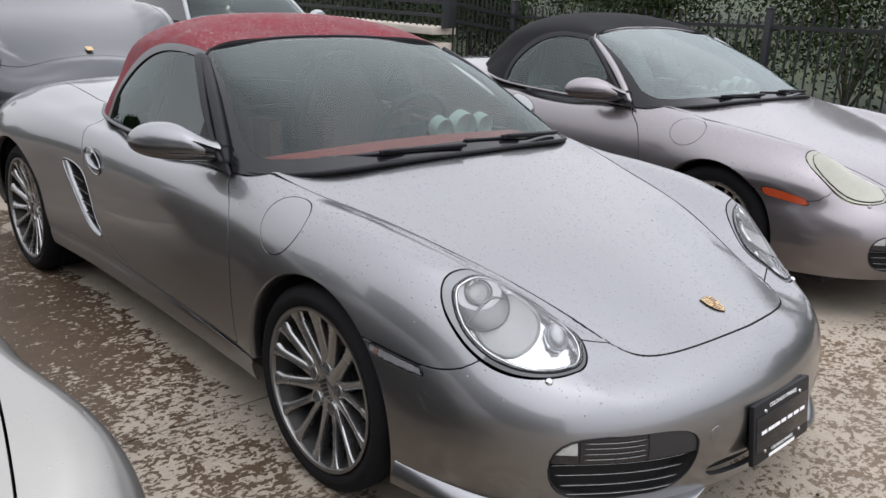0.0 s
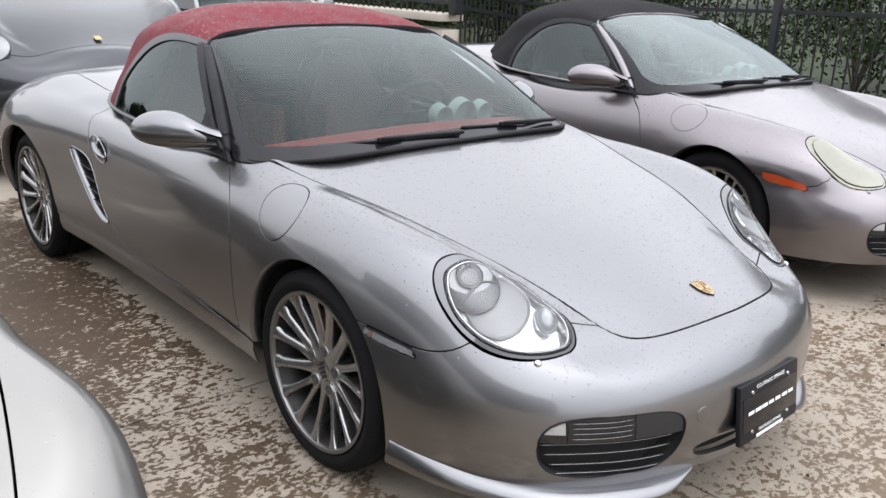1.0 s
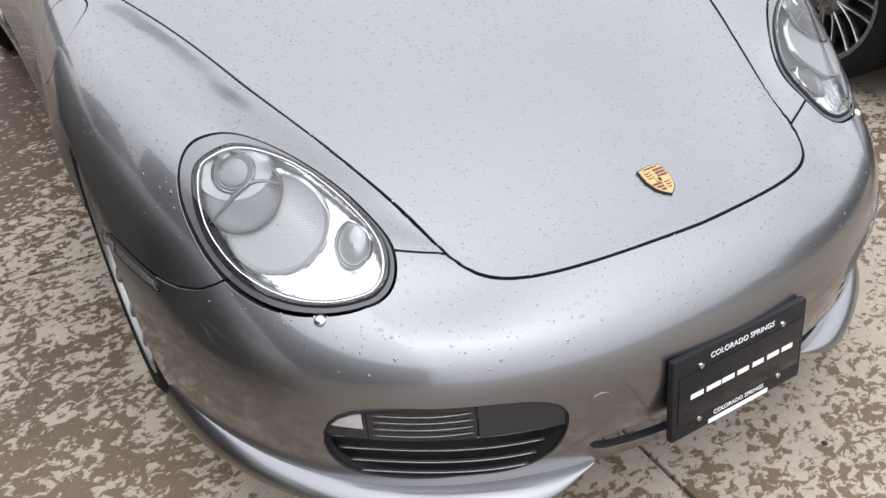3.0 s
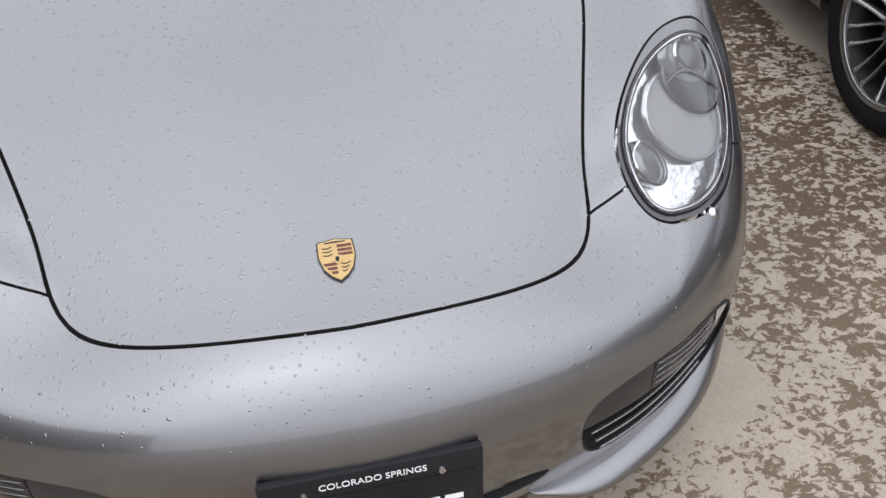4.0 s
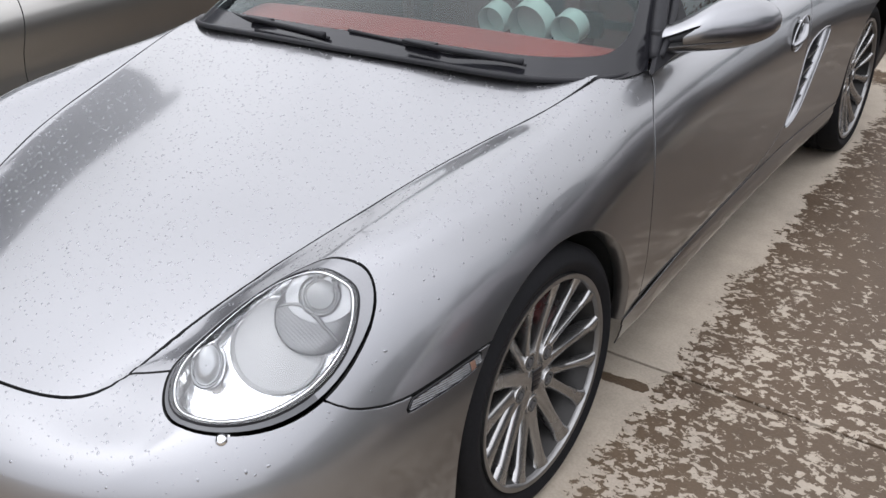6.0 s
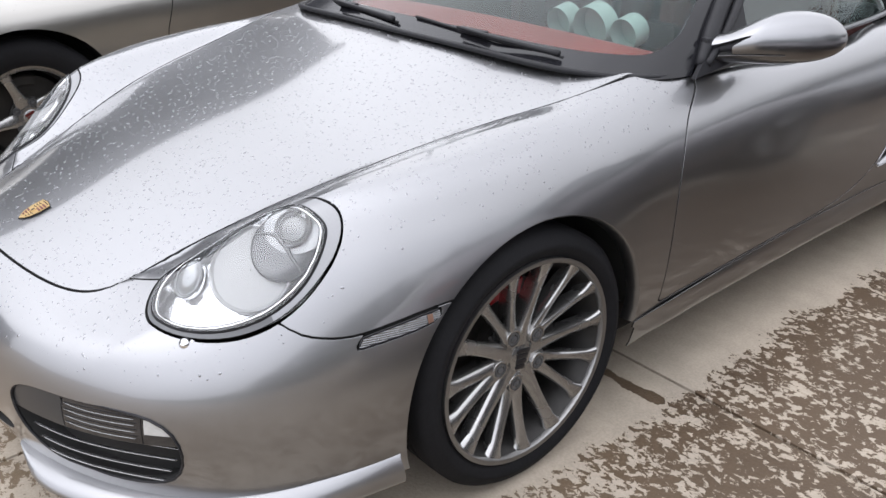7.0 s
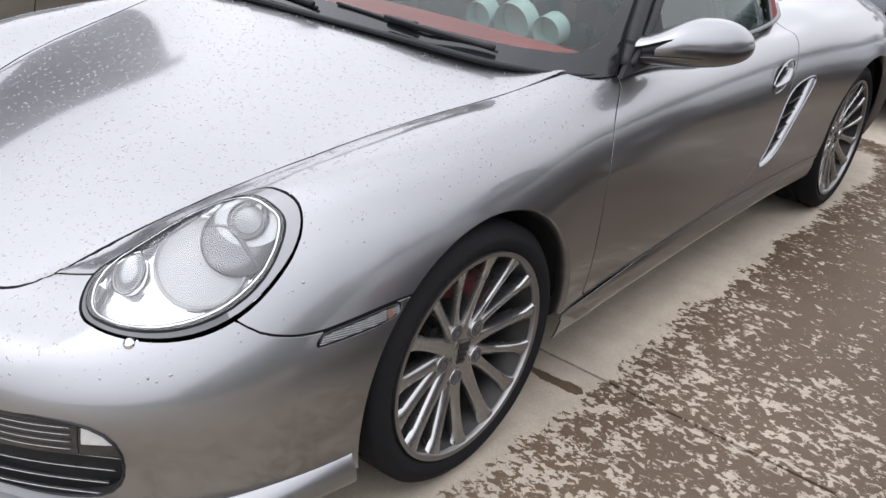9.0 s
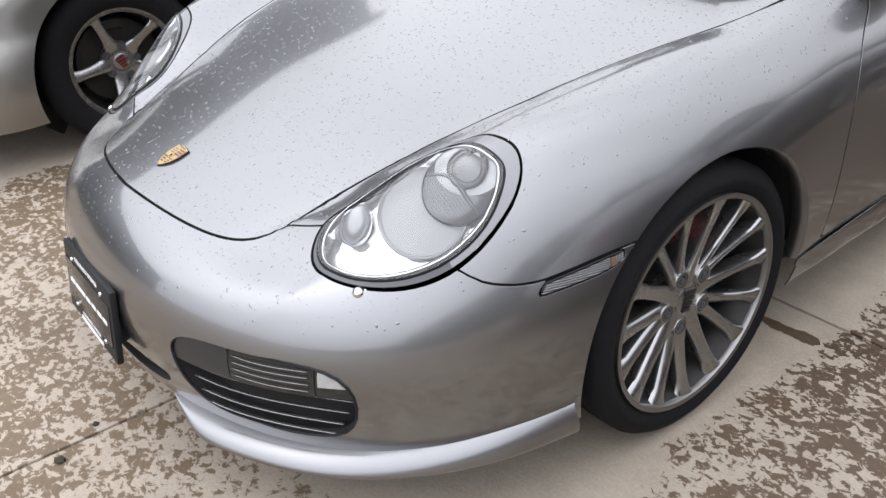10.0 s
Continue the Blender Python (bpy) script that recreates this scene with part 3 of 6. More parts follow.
def wheel_set(spokes=15, R=.320, rim=.256, half=.112, wide=(.0170, .0150), face=.060, lipface=.098, hub=.088, bow=-.003, cap=GLOSSBLACK, ring=.015, caliper=True, lugs=5, metal=RIM, forked=False, lattice=0):
    """Meshes of one wheel, axle along x, outer face towards +x."""
    d = {}
    d["tyre"] = mesh_of(tread_bm(R, rim, half), "tyre", RUBBER)
    lip = lipface
    d["rim"] = mesh_of(lathe_bm([(lip - .012, rim - ring), (lip - .003, rim - ring + .0007), (lip - .0012, rim - ring + .002), (lip + .0005, rim - .0075), (lip + .0022, rim - .003), (lip + .0015, rim + .003), (lip - .01, rim + .002)], 96), "rim", RIMLIP if forked else metal)
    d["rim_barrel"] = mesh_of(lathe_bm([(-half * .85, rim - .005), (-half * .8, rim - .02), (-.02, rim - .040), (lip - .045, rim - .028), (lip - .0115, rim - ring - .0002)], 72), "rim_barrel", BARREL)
    d["spoke"] = mesh_of(spoke_bm(hub - .03, rim - .012, wide[0], wide[1], .034, face + .006, lip - .004, bow), "spoke", metal)
    if forked:
        d["spoke"] = mesh_of(spoke_bm(.030, rim - .006, .0240, .0155, .048, face + .007, lip - .001, bow), "spoke", metal)
        d["fork"] = [mesh_of(spoke_bm(.048, rim - .006, .0185, .0150, .046, face + .006, lip - .001, bow, (k * 7, k * 11.8)), "spoke", metal) for k in (-1, 1)]
        boss = lathe_bm([(face - .03, .026), (face + .004, .0235), (face + .0085, .0215), (face + .0085, .0175), (face - .002, .0165), (face - .004, .001)], 24)
        d["lug_boss"] = mesh_of(boss, "lug_boss", metal)
    if lattice:
        d["fork"] = [mesh_of(spoke_bm(hub - .03, rim - .010, .0100, .0080, .03, face + .006, lip - .004, bow, (k * 2, k * lattice)), "spoke", metal) for k in (-1, 1)]
    bm = lathe_bm([(0, .012), (0, hub * .9), (face - .02, hub), (face - .002, hub * .88), (face + .004, hub * .55), (face + .002, .034), (face + .002, .001)], 60)
    d["hub"] = mesh_of(bm, "hub", metal)
    bm = lathe_bm([(face + .001, .033), (face + .006, .032), (face + .0085, .026), (face + .0095, .001)], 36)
    d["centre_cap"] = mesh_of(bm, "centre_cap", metal)
    bm = bmesh.new()
    for k in range(4):
        box_bm(face + .008, -.019 + .002 * (3 - k), -.025 + .0128 * k, face + .0115, .019 - .002 * (3 - k), -.0145 + .0128 * k, .001, bm)
    d["cap_crest"] = mesh_of(bm, "cap_crest", cap)
    bm = lathe_bm([(face - .006, .0155), (face + .003, .0155), (face + .003, .0115), (face - .004, .0105), (face - .004, .008), (face + .004, .0075), (face + .005, .001)], 14)
    d["lug_bolt"] = mesh_of(bm, "lug_bolt", GREY)
    bm = lathe_bm([(-.02, .06), (-.02, .165), (-.002, .165), (-.002, .08), (.012, .075), (.012, .001)], 60)
    d["brake_disc"] = mesh_of(bm, "brake_disc", DARKALLOY)
    bm = bmesh.new()
    arc = []
    for i in range(13):
        w = radians(-22 + 44 * i / 12)
        arc.append([bm.verts.new((x, r * math.sin(w), r * math.cos(w))) for x, r in ((-.05, .125), (-.05, .166), (-.035, .171), (.006, .171), (.014, .164), (.016, .132), (.010, .125))])
    for p, q in zip(arc, arc[1:]):
        for i in range(7):
            bm.faces.new((p[i], p[(i + 1) % 7], q[(i + 1) % 7], q[i]))
    bm.faces.new(arc[0][::-1])
    bm.faces.new(arc[-1])
    bmesh.ops.recalc_face_normals(bm, faces=bm.faces)
    d["brake_caliper"] = mesh_of(bm, "brake_caliper", CALIPER if caliper else DARKALLOY)
    d["barrel"] = mesh_of(lathe_bm([(-.1, .001), (-.1, rim - .02), (-.03, rim - .03)], 48), "wheel_back", VOID)
    d["count"], d["lugs"], d["face"] = spokes, lugs, face
    return d


def add_wheel(car, d, x, y, z, turn=0.0, toe=0.0, side=1, lean=4):
    w = share("wheel", d["rim"], car, pose(x, y, z, 0, 0, (0 if side > 0 else 180) + toe) @ pose(0, 0, 0, turn), "silver alloy wheel with a black low-profile tyre")
    share("tyre", d["tyre"], w, pose(-.014, 0, 0), "black rubber tyre")
    share("rim_barrel", d["rim_barrel"], w, None, "inside of the rim with its shade painted dark")
    for k in range(d["count"]):
        if "fork" in d and "lug_boss" not in d:
            share("spoke", d["fork"][k % 2], w, pose(0, 0, 0, -720 * (k // 2) / d["count"]))
        elif "fork" in d and k % 3:
            share("spoke", d["fork"][k % 3 - 1], w, pose(0, 0, 0, -(72 * (k // 3) + 36)))
        else:
            share("spoke", d["spoke"], w, pose(0, 0, 0, -360 * k / d["count"]))
    share("hub", d["hub"], w)
    share("centre_cap", d["centre_cap"], w)
    share("cap_crest", d["cap_crest"], w, None, "dark crest on the wheel cap")
    for k in range(d["lugs"]):
        a = radians(360 * (k + .5) / d["lugs"])
        if "lug_boss" in d:
            share("lug_boss", d["lug_boss"], w, pose(0, .062 * math.sin(a), .062 * math.cos(a)))
        share("lug_bolt", d["lug_bolt"], w, pose(.006, .062 * math.sin(a), .062 * math.cos(a)))
    back = pose(0, 0, 0, -turn)
    share("brake_disc", d["brake_disc"], w, back)
    share("brake_caliper", d["brake_caliper"], w, back @ pose(0, 0, 0, lean if side > 0 else -lean), "red brake caliper")
    share("barrel", d["barrel"], w, None, "dark inside of the wheel")
    return w

# ---- roadsters: outlines of panels, in plan (|x|, y), from the side (y, z) or from the front (|x|, z) ----
LAMP_RIM = spline([(.655, -.382), (.692, -.372), (.717, -.381), (.731, -.405), (.734, -.437), (.729, -.480), (.711, -.536), (.678, -.593), (.634, -.640), (.579, -.675), (.533, -.686), (.501, -.678), (.480, -.656), (.470, -.624), (.474, -.572), (.494, -.516), (.528, -.464), (.567, -.420), (.611, -.391)], 96, True)
lamp_t = np.roll(LAMP_RIM, -1, 0) - np.roll(LAMP_RIM, 1, 0)
lamp_n = np.column_stack([-lamp_t[:, 1], lamp_t[:, 0]]) / np.linalg.norm(lamp_t, axis=1)[:, None]
lamp_n *= np.sign(((LAMP_RIM.mean(0) - LAMP_RIM) * lamp_n).sum(1).mean())
# the ring is widest at its rear end
LAMP_LENS = LAMP_RIM + lamp_n * (.0098 + .0195 * np.clip((LAMP_RIM[:, 1] + .475) / .085, 0, 1) ** 1.5)[:, None]
for _ in range(14):
    LAMP_LENS = LAMP_LENS * .5 + (np.roll(LAMP_LENS, 1, 0) + np.roll(LAMP_LENS, -1, 0)) * .25
HOOD = np.vstack([spline([(.694, .45), (.690, .39), (.676, .285), (.652, .193), (.608, .056), (.570, -.085), (.536, -.221), (.504, -.321), (.477, -.397), (.449, -.478), (.413, -.594), (.392, -.678), (.362, -.730), (.315, -.765), (.24, -.794), (.12, -.818), (-.03, -.828), (-.2, -.818)], 90), [(-.2, .33), (.0, .33), (.2, .335), (.38, .35), (.54, .38), (.62, .43), (.68, .50)]])
DOOR = np.vstack([spline([(.62, .86), (.613, .805), (.537, .745), (.472, .61), (.449, .434), (.438, .315)], 40), [(.438, .301), (.46, .296)], spline([(.734, .298), (1.014, .305), (1.25, .315), (1.36, .335), (1.457, .372), (1.535, .43), (1.574, .481), (1.63, .57), (1.677, .667), (1.71, .732), (1.735, .80), (1.74, .90)], 60)])
CABIN = np.vstack([spline([(-.2, .292), (.0, .290), (.2, .293), (.38, .303), (.54, .331), (.64, .368), (.70, .465), (.720, .62), (.722, 1.1), (.715, 1.5), (.69, 1.72), (.62, 1.87), (.46, 2.03), (.25, 2.12), (-.2, 2.15)], 90)])
SEAM = np.array([(.0, -.66), (.393, -.668), (.462, -.638), (.60, -.575), (.695, -.545), (.718, -.52), (.741, -.488), (.760, -.449), (.779, -.406), (.80, -.33), (.83, -.22), (1.0, -.2)])
FOG = spline([(.319, .360), (.324, .39), (.350, .411), (.475, .422), (.582, .418), (.632, .402), (.655, .366), (.652, .31), (.63, .272), (.585, .254), (.47, .247), (.368, .260), (.330, .305)], 70, True)
SLOT = spline([(-.25, .298), (-.1, .297), (0, .297), (.1, .297), (.25, .298), (.275, .285), (.262, .264), (.2, .246), (.1, .24), (0, .24), (-.1, .24), (-.2, .246), (-.262, .264), (-.275, .285)], 60, True)
MARKER = np.array([(-.408, .531), (-.30, .549), (-.255, .554), (-.260, .533), (-.31, .521), (-.424, .507)])
VENT = spline([(1.655, .60), (1.70, .632), (1.80, .652), (1.862, .645), (1.826, .585), (1.746, .50), (1.660, .422), (1.56, .382), (1.515, .392), (1.545, .43), (1.60, .51)], 60, True)


car_sheets = {}


def side_y(t):
    return t[:, [1, 2]]


def plan(t):
    return np.column_stack([np.abs(t[:, 0]), t[:, 1]])


def front(t):
    return np.column_stack([np.abs(t[:, 0]), t[:, 2]])


def arch(p, c, r):
    return np.where(np.abs(p[:, 0]) > .45, r - np.hypot(p[:, 1] - c[0], p[:, 2] - c[1]), -1.0)


def only(p, mask, g):
    return np.where(mask, g, -1.0)


GAP = .0026


def loft(rows, nu, nv):
    """Smooth sheet through rows of points."""
    r = np.array([spline(row, nu) for row in rows])
    return np.stack([spline(r[:, i], nv) for i in range(nu)])


def skin_pair(s, name, material, parent, label="", flange=.012):
    """A right and a left object from a sheet that lies on both sides."""
    for sign in (-1, 1):
        s.cut(s.v[:, 0] * sign).build(name, material, parent, label, flange)


def windscreen(car, rim_paint, tint, pillar):
    base = [(-.735, .60, .815), (-.711, .468, .824), (-.608, .340, .841), (-.36, .290, .853), (0, .272, .858), (.36, .290, .853), (.608, .340, .841), (.711, .468, .824), (.735, .60, .815)]
    head = [(-.570, 1.065, 1.135), (-.545, 1.085, 1.155), (-.45, 1.11, 1.172), (-.25, 1.14, 1.188), (0, 1.15, 1.194), (.25, 1.14, 1.188), (.45, 1.11, 1.172), (.545, 1.085, 1.155), (.570, 1.065, 1.135)]
    mid = [((a[0] + b[0]) / 2 * 1.012, (a[1] + b[1]) / 2 - .022 * math.cos(a[0]), (a[2] + b[2]) / 2 + .026) for a, b in zip(base, head)]
    g = loft([base, mid, head], 81, 41)
    edges = g.copy()
    uu, vv = np.meshgrid(np.linspace(-1, 1, 81), np.linspace(0, 1, 41), indexing="ij")
    s = Skin(g.reshape(-1, 3), np.zeros((81 * 41, 3)), np.zeros((0, 3), int))
    a = np.arange(81 * 41).reshape(81, 41)
    q = np.stack([a[:-1, :-1], a[1:, :-1], a[1:, 1:], a[:-1, 1:]], -1).reshape(-1, 4)
    s.f = np.vstack([q[:, [0, 1, 2]], q[:, [0, 2, 3]]])
    n = np.zeros_like(s.v)
    c = np.cross(s.v[s.f[:, 1]] - s.v[s.f[:, 0]], s.v[s.f[:, 2]] - s.v[s.f[:, 0]])
    for i in range(3):
        np.add.at(n, s.f[:, i], c)
    s.n = n / np.linalg.norm(n, axis=1)[:, None]
    if s.n[len(s.n) // 2][2] < 0:
        s.n, s.f = -s.n, s.f[:, ::-1]
    # glass inside a rounded rectangle of the sheet, black band outside it
    w = .875 + .035 * vv
    qx, qy = np.abs(uu) / w * .62, (vv - .52 - .05 * np.abs(uu) ** 3 * (1 - vv)) * .62
    hx, hy, r = .62, .62 * .445, .085
    dx, dy = qx - (hx - r), np.abs(qy) - (hy - r)
    g = (r - np.hypot(np.maximum(dx, 0), np.maximum(dy, 0)) - np.minimum(np.maximum(dx, dy), 0)).reshape(-1)
    car_sheets["windscreen"] = s.cut(g)
    glass_ = s.cut(g).build("windscreen_glass", tint, car, "clear windscreen glass beaded with rain", .004)
    glass_.visible_shadow = False
    s.cut(-g).build("windscreen_border", GLOSSBLACK, car, "black border of the windscreen", .010)
    for sign in (-1, 1):
        rim = edges[0 if sign < 0 else -1]
        line = spline([p + np.array([sign * .007, .007, .0]) for p in rim[2::6]], 30)
        tube(line, np.concatenate([np.linspace(.012, .022, 6), np.full(24, .022)]), pillar, "windscreen_pillar", car, "", 10)
        line2 = spline([(sign * .744, .645, .836), (sign * .736, .705, .880), (sign * .696, .832, .980), (sign * .630, .990, 1.090), (sign * .590, 1.070, 1.132)], 26)
        tube(line2, np.linspace(.011, .019, 26), BLACK, "pillar_seal", car, "", 8)
    tube(spline([(x, y - .002, z + .001) for x, y, z in head], 40), .005, rim_paint, "windscreen_header", car, "", 10)
    tube(spline([(x * .985, y - .004, z + .004) for x, y, z in base], 60), .0075, BLACK, "cowl_seal", car, "black rubber cowl strip", 8)
    near = [(x * .985, y + .006, z - .016) for x, y, z in base]
    far = [(x * .95, y + .075 - .02 * abs(x), z - .024) for x, y, z in base]
    sh = grid_skin(loft([near, far], 40, 6))
    if sh.n[:, 2].mean() < 0:
        sh.n, sh.f = -sh.n, sh.f[:, ::-1]
    sh.build("scuttle", BLACK, car, "black scuttle panel", .03)
    # wipers lying along the foot of the glass
    for x0, x1, lift in ((.55, .03, .016), (-.01, -.55, .013)):
        pts = []
        for t in np.linspace(0, 1, 14):
            x = x0 + (x1 - x0) * t
            yb = np.interp(abs(x), (0, .36, .60, .7), (.272, .290, .345, .49))
            zb = np.interp(abs(x), (0, .36, .60, .7), (.858, .853, .842, .826))
            k = .022 + .034 * t
            pts.append((x, yb + k, zb + k * .44 + lift * .65))
        w = tube(spline(pts, 24), .0045, BLACK, "wiper", car, "black windscreen wiper", 8)
        arm = [(p[0], p[1] - .015 - .01 * i / 14, p[2] + .012) for i, p in enumerate(pts[:9])]
        tube(spline(arm, 14), np.linspace(.008, .0045, 14), BLACK, "wiper_arm", w, "", 8)
        mid_ = pts[7]
        part("wiper_joint", box_bm(mid_[0] - .05, mid_[1] - .012, mid_[2] - .002, mid_[0] + .05, mid_[1] + .006, mid_[2] + .014, .004), BLACK, w)


def soft_top(car, cloth, seal, label, rail):
    roof = [(0, 1.145, 1.200), (0, 1.3, 1.255), (0, 1.5, 1.268), (0, 1.75, 1.228), (0, 2.0, 1.11), (0, 2.2, .965), (0, 2.32, .885)]
    half = [(.33, 1.125, 1.19), (.35, 1.3, 1.240), (.36, 1.5, 1.245), (.35, 1.75, 1.20), (.34, 1.98, 1.085), (.32, 2.14, .955), (.31, 2.24, .885)]
    brow = [(.545, 1.078, 1.158), (.565, 1.26, 1.180), (.57, 1.46, 1.172), (.56, 1.70, 1.125), (.53, 1.88, 1.03), (.50, 2.02, .935), (.48, 2.09, .882)]
    cheek = [(.590, 1.06, 1.115), (.610, 1.24, 1.125), (.615, 1.45, 1.115), (.605, 1.66, 1.065), (.58, 1.83, .98), (.55, 1.95, .915), (.53, 2.01, .878)]
    wing = [(.665, .86, .985), (.668, 1.20, 1.005), (.672, 1.46, .995), (.663, 1.64, .965), (.635, 1.79, .92), (.595, 1.905, .885), (.575, 1.965, .868)]
    belt = [(.738, .62, .820), (.732, 1.1, .826), (.727, 1.45, .832), (.716, 1.60, .838), (.690, 1.735, .847), (.640, 1.85, .855), (.612, 1.915, .858)]
    s = mirrored(grid_skin(loft([roof, half, brow, cheek, wing, belt], 90, 80)))
    if s.n[np.argmax(s.v[:, 2])][2] < 0:
        s.n, s.f = -s.n, s.f[:, ::-1]
    pane = np.vstack([[(.65, .80), (.67, .87)], spline([(.78, .96), (.98, 1.09), (1.08, 1.126), (1.20, 1.140), (1.34, 1.130), (1.47, 1.08), (1.56, 1.01), (1.615, .93), (1.63, .86), (1.632, .80)], 60)])
    ring = np.vstack([[(.50, .70), (.50, .80), (.58, .88)], spline([(.76, .995), (.94, 1.105), (1.08, 1.148), (1.21, 1.163), (1.36, 1.155), (1.50, 1.105), (1.595, 1.025), (1.648, .935), (1.662, .86), (1.664, .80)], 60)])
    far = np.abs(s.v[:, 0]) > .40
    g = only(s.v, far, inside(ring, side_y(s.v)))
    part_ = s.cut(-g)
    part_ = part_.cut(np.where(np.abs(part_.v[:, 0]) > .40, np.maximum(part_.v[:, 1] - 1.075, part_.v[:, 2] - 1.142), .1))
    part_.build("soft_top", cloth, car, label, .012)
    car_sheets["soft_top"] = part_
    part_.moved(-.010).build("roof_lining", LINING, car, "grey lining under the soft top", 0)
    rest = s.cut(g)
    g = inside(pane, side_y(rest.v))
    edge_ring = rest.cut(-g)
    skin_pair(edge_ring.cut(edge_ring.v[:, 1] - .72), "window_seal", seal, car, "grey rubber seal round the side window", .01)
    for sign in (-1, 1):
        p = rest.cut(g)
        w = p.cut(p.v[:, 0] * sign).moved(-.006).build("side_window", DOORGLASS, car, "side window glass", .004)
        w.visible_shadow = False
        tube(spline([(sign * (x + .004), y, z - .002) for x, y, z in belt], 50), .0085, rail, "belt_seal", car, "", 8, flat=.8)
        tri = bmesh.new()
        vs = [tri.verts.new((sign * x, y, z)) for x, y, z in ((.746, .585, .812), (.737, .83, .834), (.688, .83, .958), (.712, .70, .890))]
        f = tri.faces.new(vs)
        got = bmesh.ops.extrude_face_region(tri, geom=[f])
        bmesh.ops.translate(tri, verts=[v for v in got["geom"] if isinstance(v, bmesh.types.BMVert)], vec=(sign * .012, 0, .002))
        bmesh.ops.recalc_face_normals(tri, faces=tri.faces)
        part("mirror_sail", tri, BLACK, car, "black triangle behind the mirror")


def door_mirror(car, paint, sign):
    """Teardrop shell drawn out into a foot; a wedge-shaped slit parts the shell from the blade below it."""
    n, m = 84, 96
    ts = np.linspace(-.28, 1, n)
    ws = np.linspace(0, 2 * math.pi, m + 1)
    grow = smoothstep(-.28, .42, ts)
    r = np.where(ts < .42, .56 + .44 * grow, np.maximum(1e-5, 1 - (np.clip((ts - .42) / .58, 0, 1)) ** 2.4) ** .5)
    cz = .881 + .012 * np.sin(ts * 2.2) - .010 * ts - .016 * (1 - grow)
    cy = .748 + .160 * ts
    c, q = np.cos(ws)[None, :], np.sin(ws)[None, :]
    p = np.empty((n, m + 1, 3))
    p[..., 0] = sign * (.770 + .170 * ts)[:, None]
    p[..., 1] = cy[:, None] + .090 * r[:, None] * c * np.where(c < 0, 1.12, .78)
    p[..., 2] = cz[:, None] + .066 * r[:, None] * q * np.where(q > 0, 1.0, .86)
    sheet = grid_skin(p)
    t = (np.abs(sheet.v[:, 0]) - .770) / .170
    dy, dz = sheet.v[:, 1] - .748 - .160 * t, sheet.v[:, 2] - .881 - .012 * np.sin(t * 2.2) + .010 * t + .016 * (1 - smoothstep(-.28, .42, t))
    if (dy * sheet.n[:, 1] + dz * sheet.n[:, 2]).sum() < 0:
        sheet.n, sheet.f = -sheet.n, sheet.f[:, ::-1]
    w = np.degrees(np.arctan2(dz / np.where(dz > 0, .066, .0568), dy / np.where(dy < 0, .1008, .0702))) % 360
    low = 196 + 12 * (t + .28)
    tip = .08 + .34 * np.clip((176 - w) / 22, 0, 1) ** 1.5
    wedge = np.minimum(np.minimum(w - (156 + 4 * t), low - w) * .0012, np.minimum(tip - t, t + .21) * .17)
    thin = np.minimum((2.6 - np.abs(w - low)) * .0012, (.62 - t) * .17)
    g = np.maximum(wedge, np.where(t > -.2, thin, -1))
    shell = sheet.cut(-g).build("door_mirror", paint, car, "body-coloured teardrop door mirror", .016)
    sheet.cut(g + .004).moved(-.014).build("mirror_recess", BLACK, shell, "dark slit between the mirror and its blade", 0)
    part("mirror_foot", box_bm(sign * .722 - .012, .655, .815, sign * .722 + .012, .78, .895, .008), BLACK, shell)
    disc = lathe_bm([(0, .001), (0, .036), (.004, .04)], 28)
    bmesh.ops.transform(disc, matrix=pose(sign * .85, .905, .890, 0, 0, 90) @ Matrix.Diagonal((1, 1.5, 1, 1)), verts=disc.verts)
    part("mirror_glass", disc, CHROME, shell)


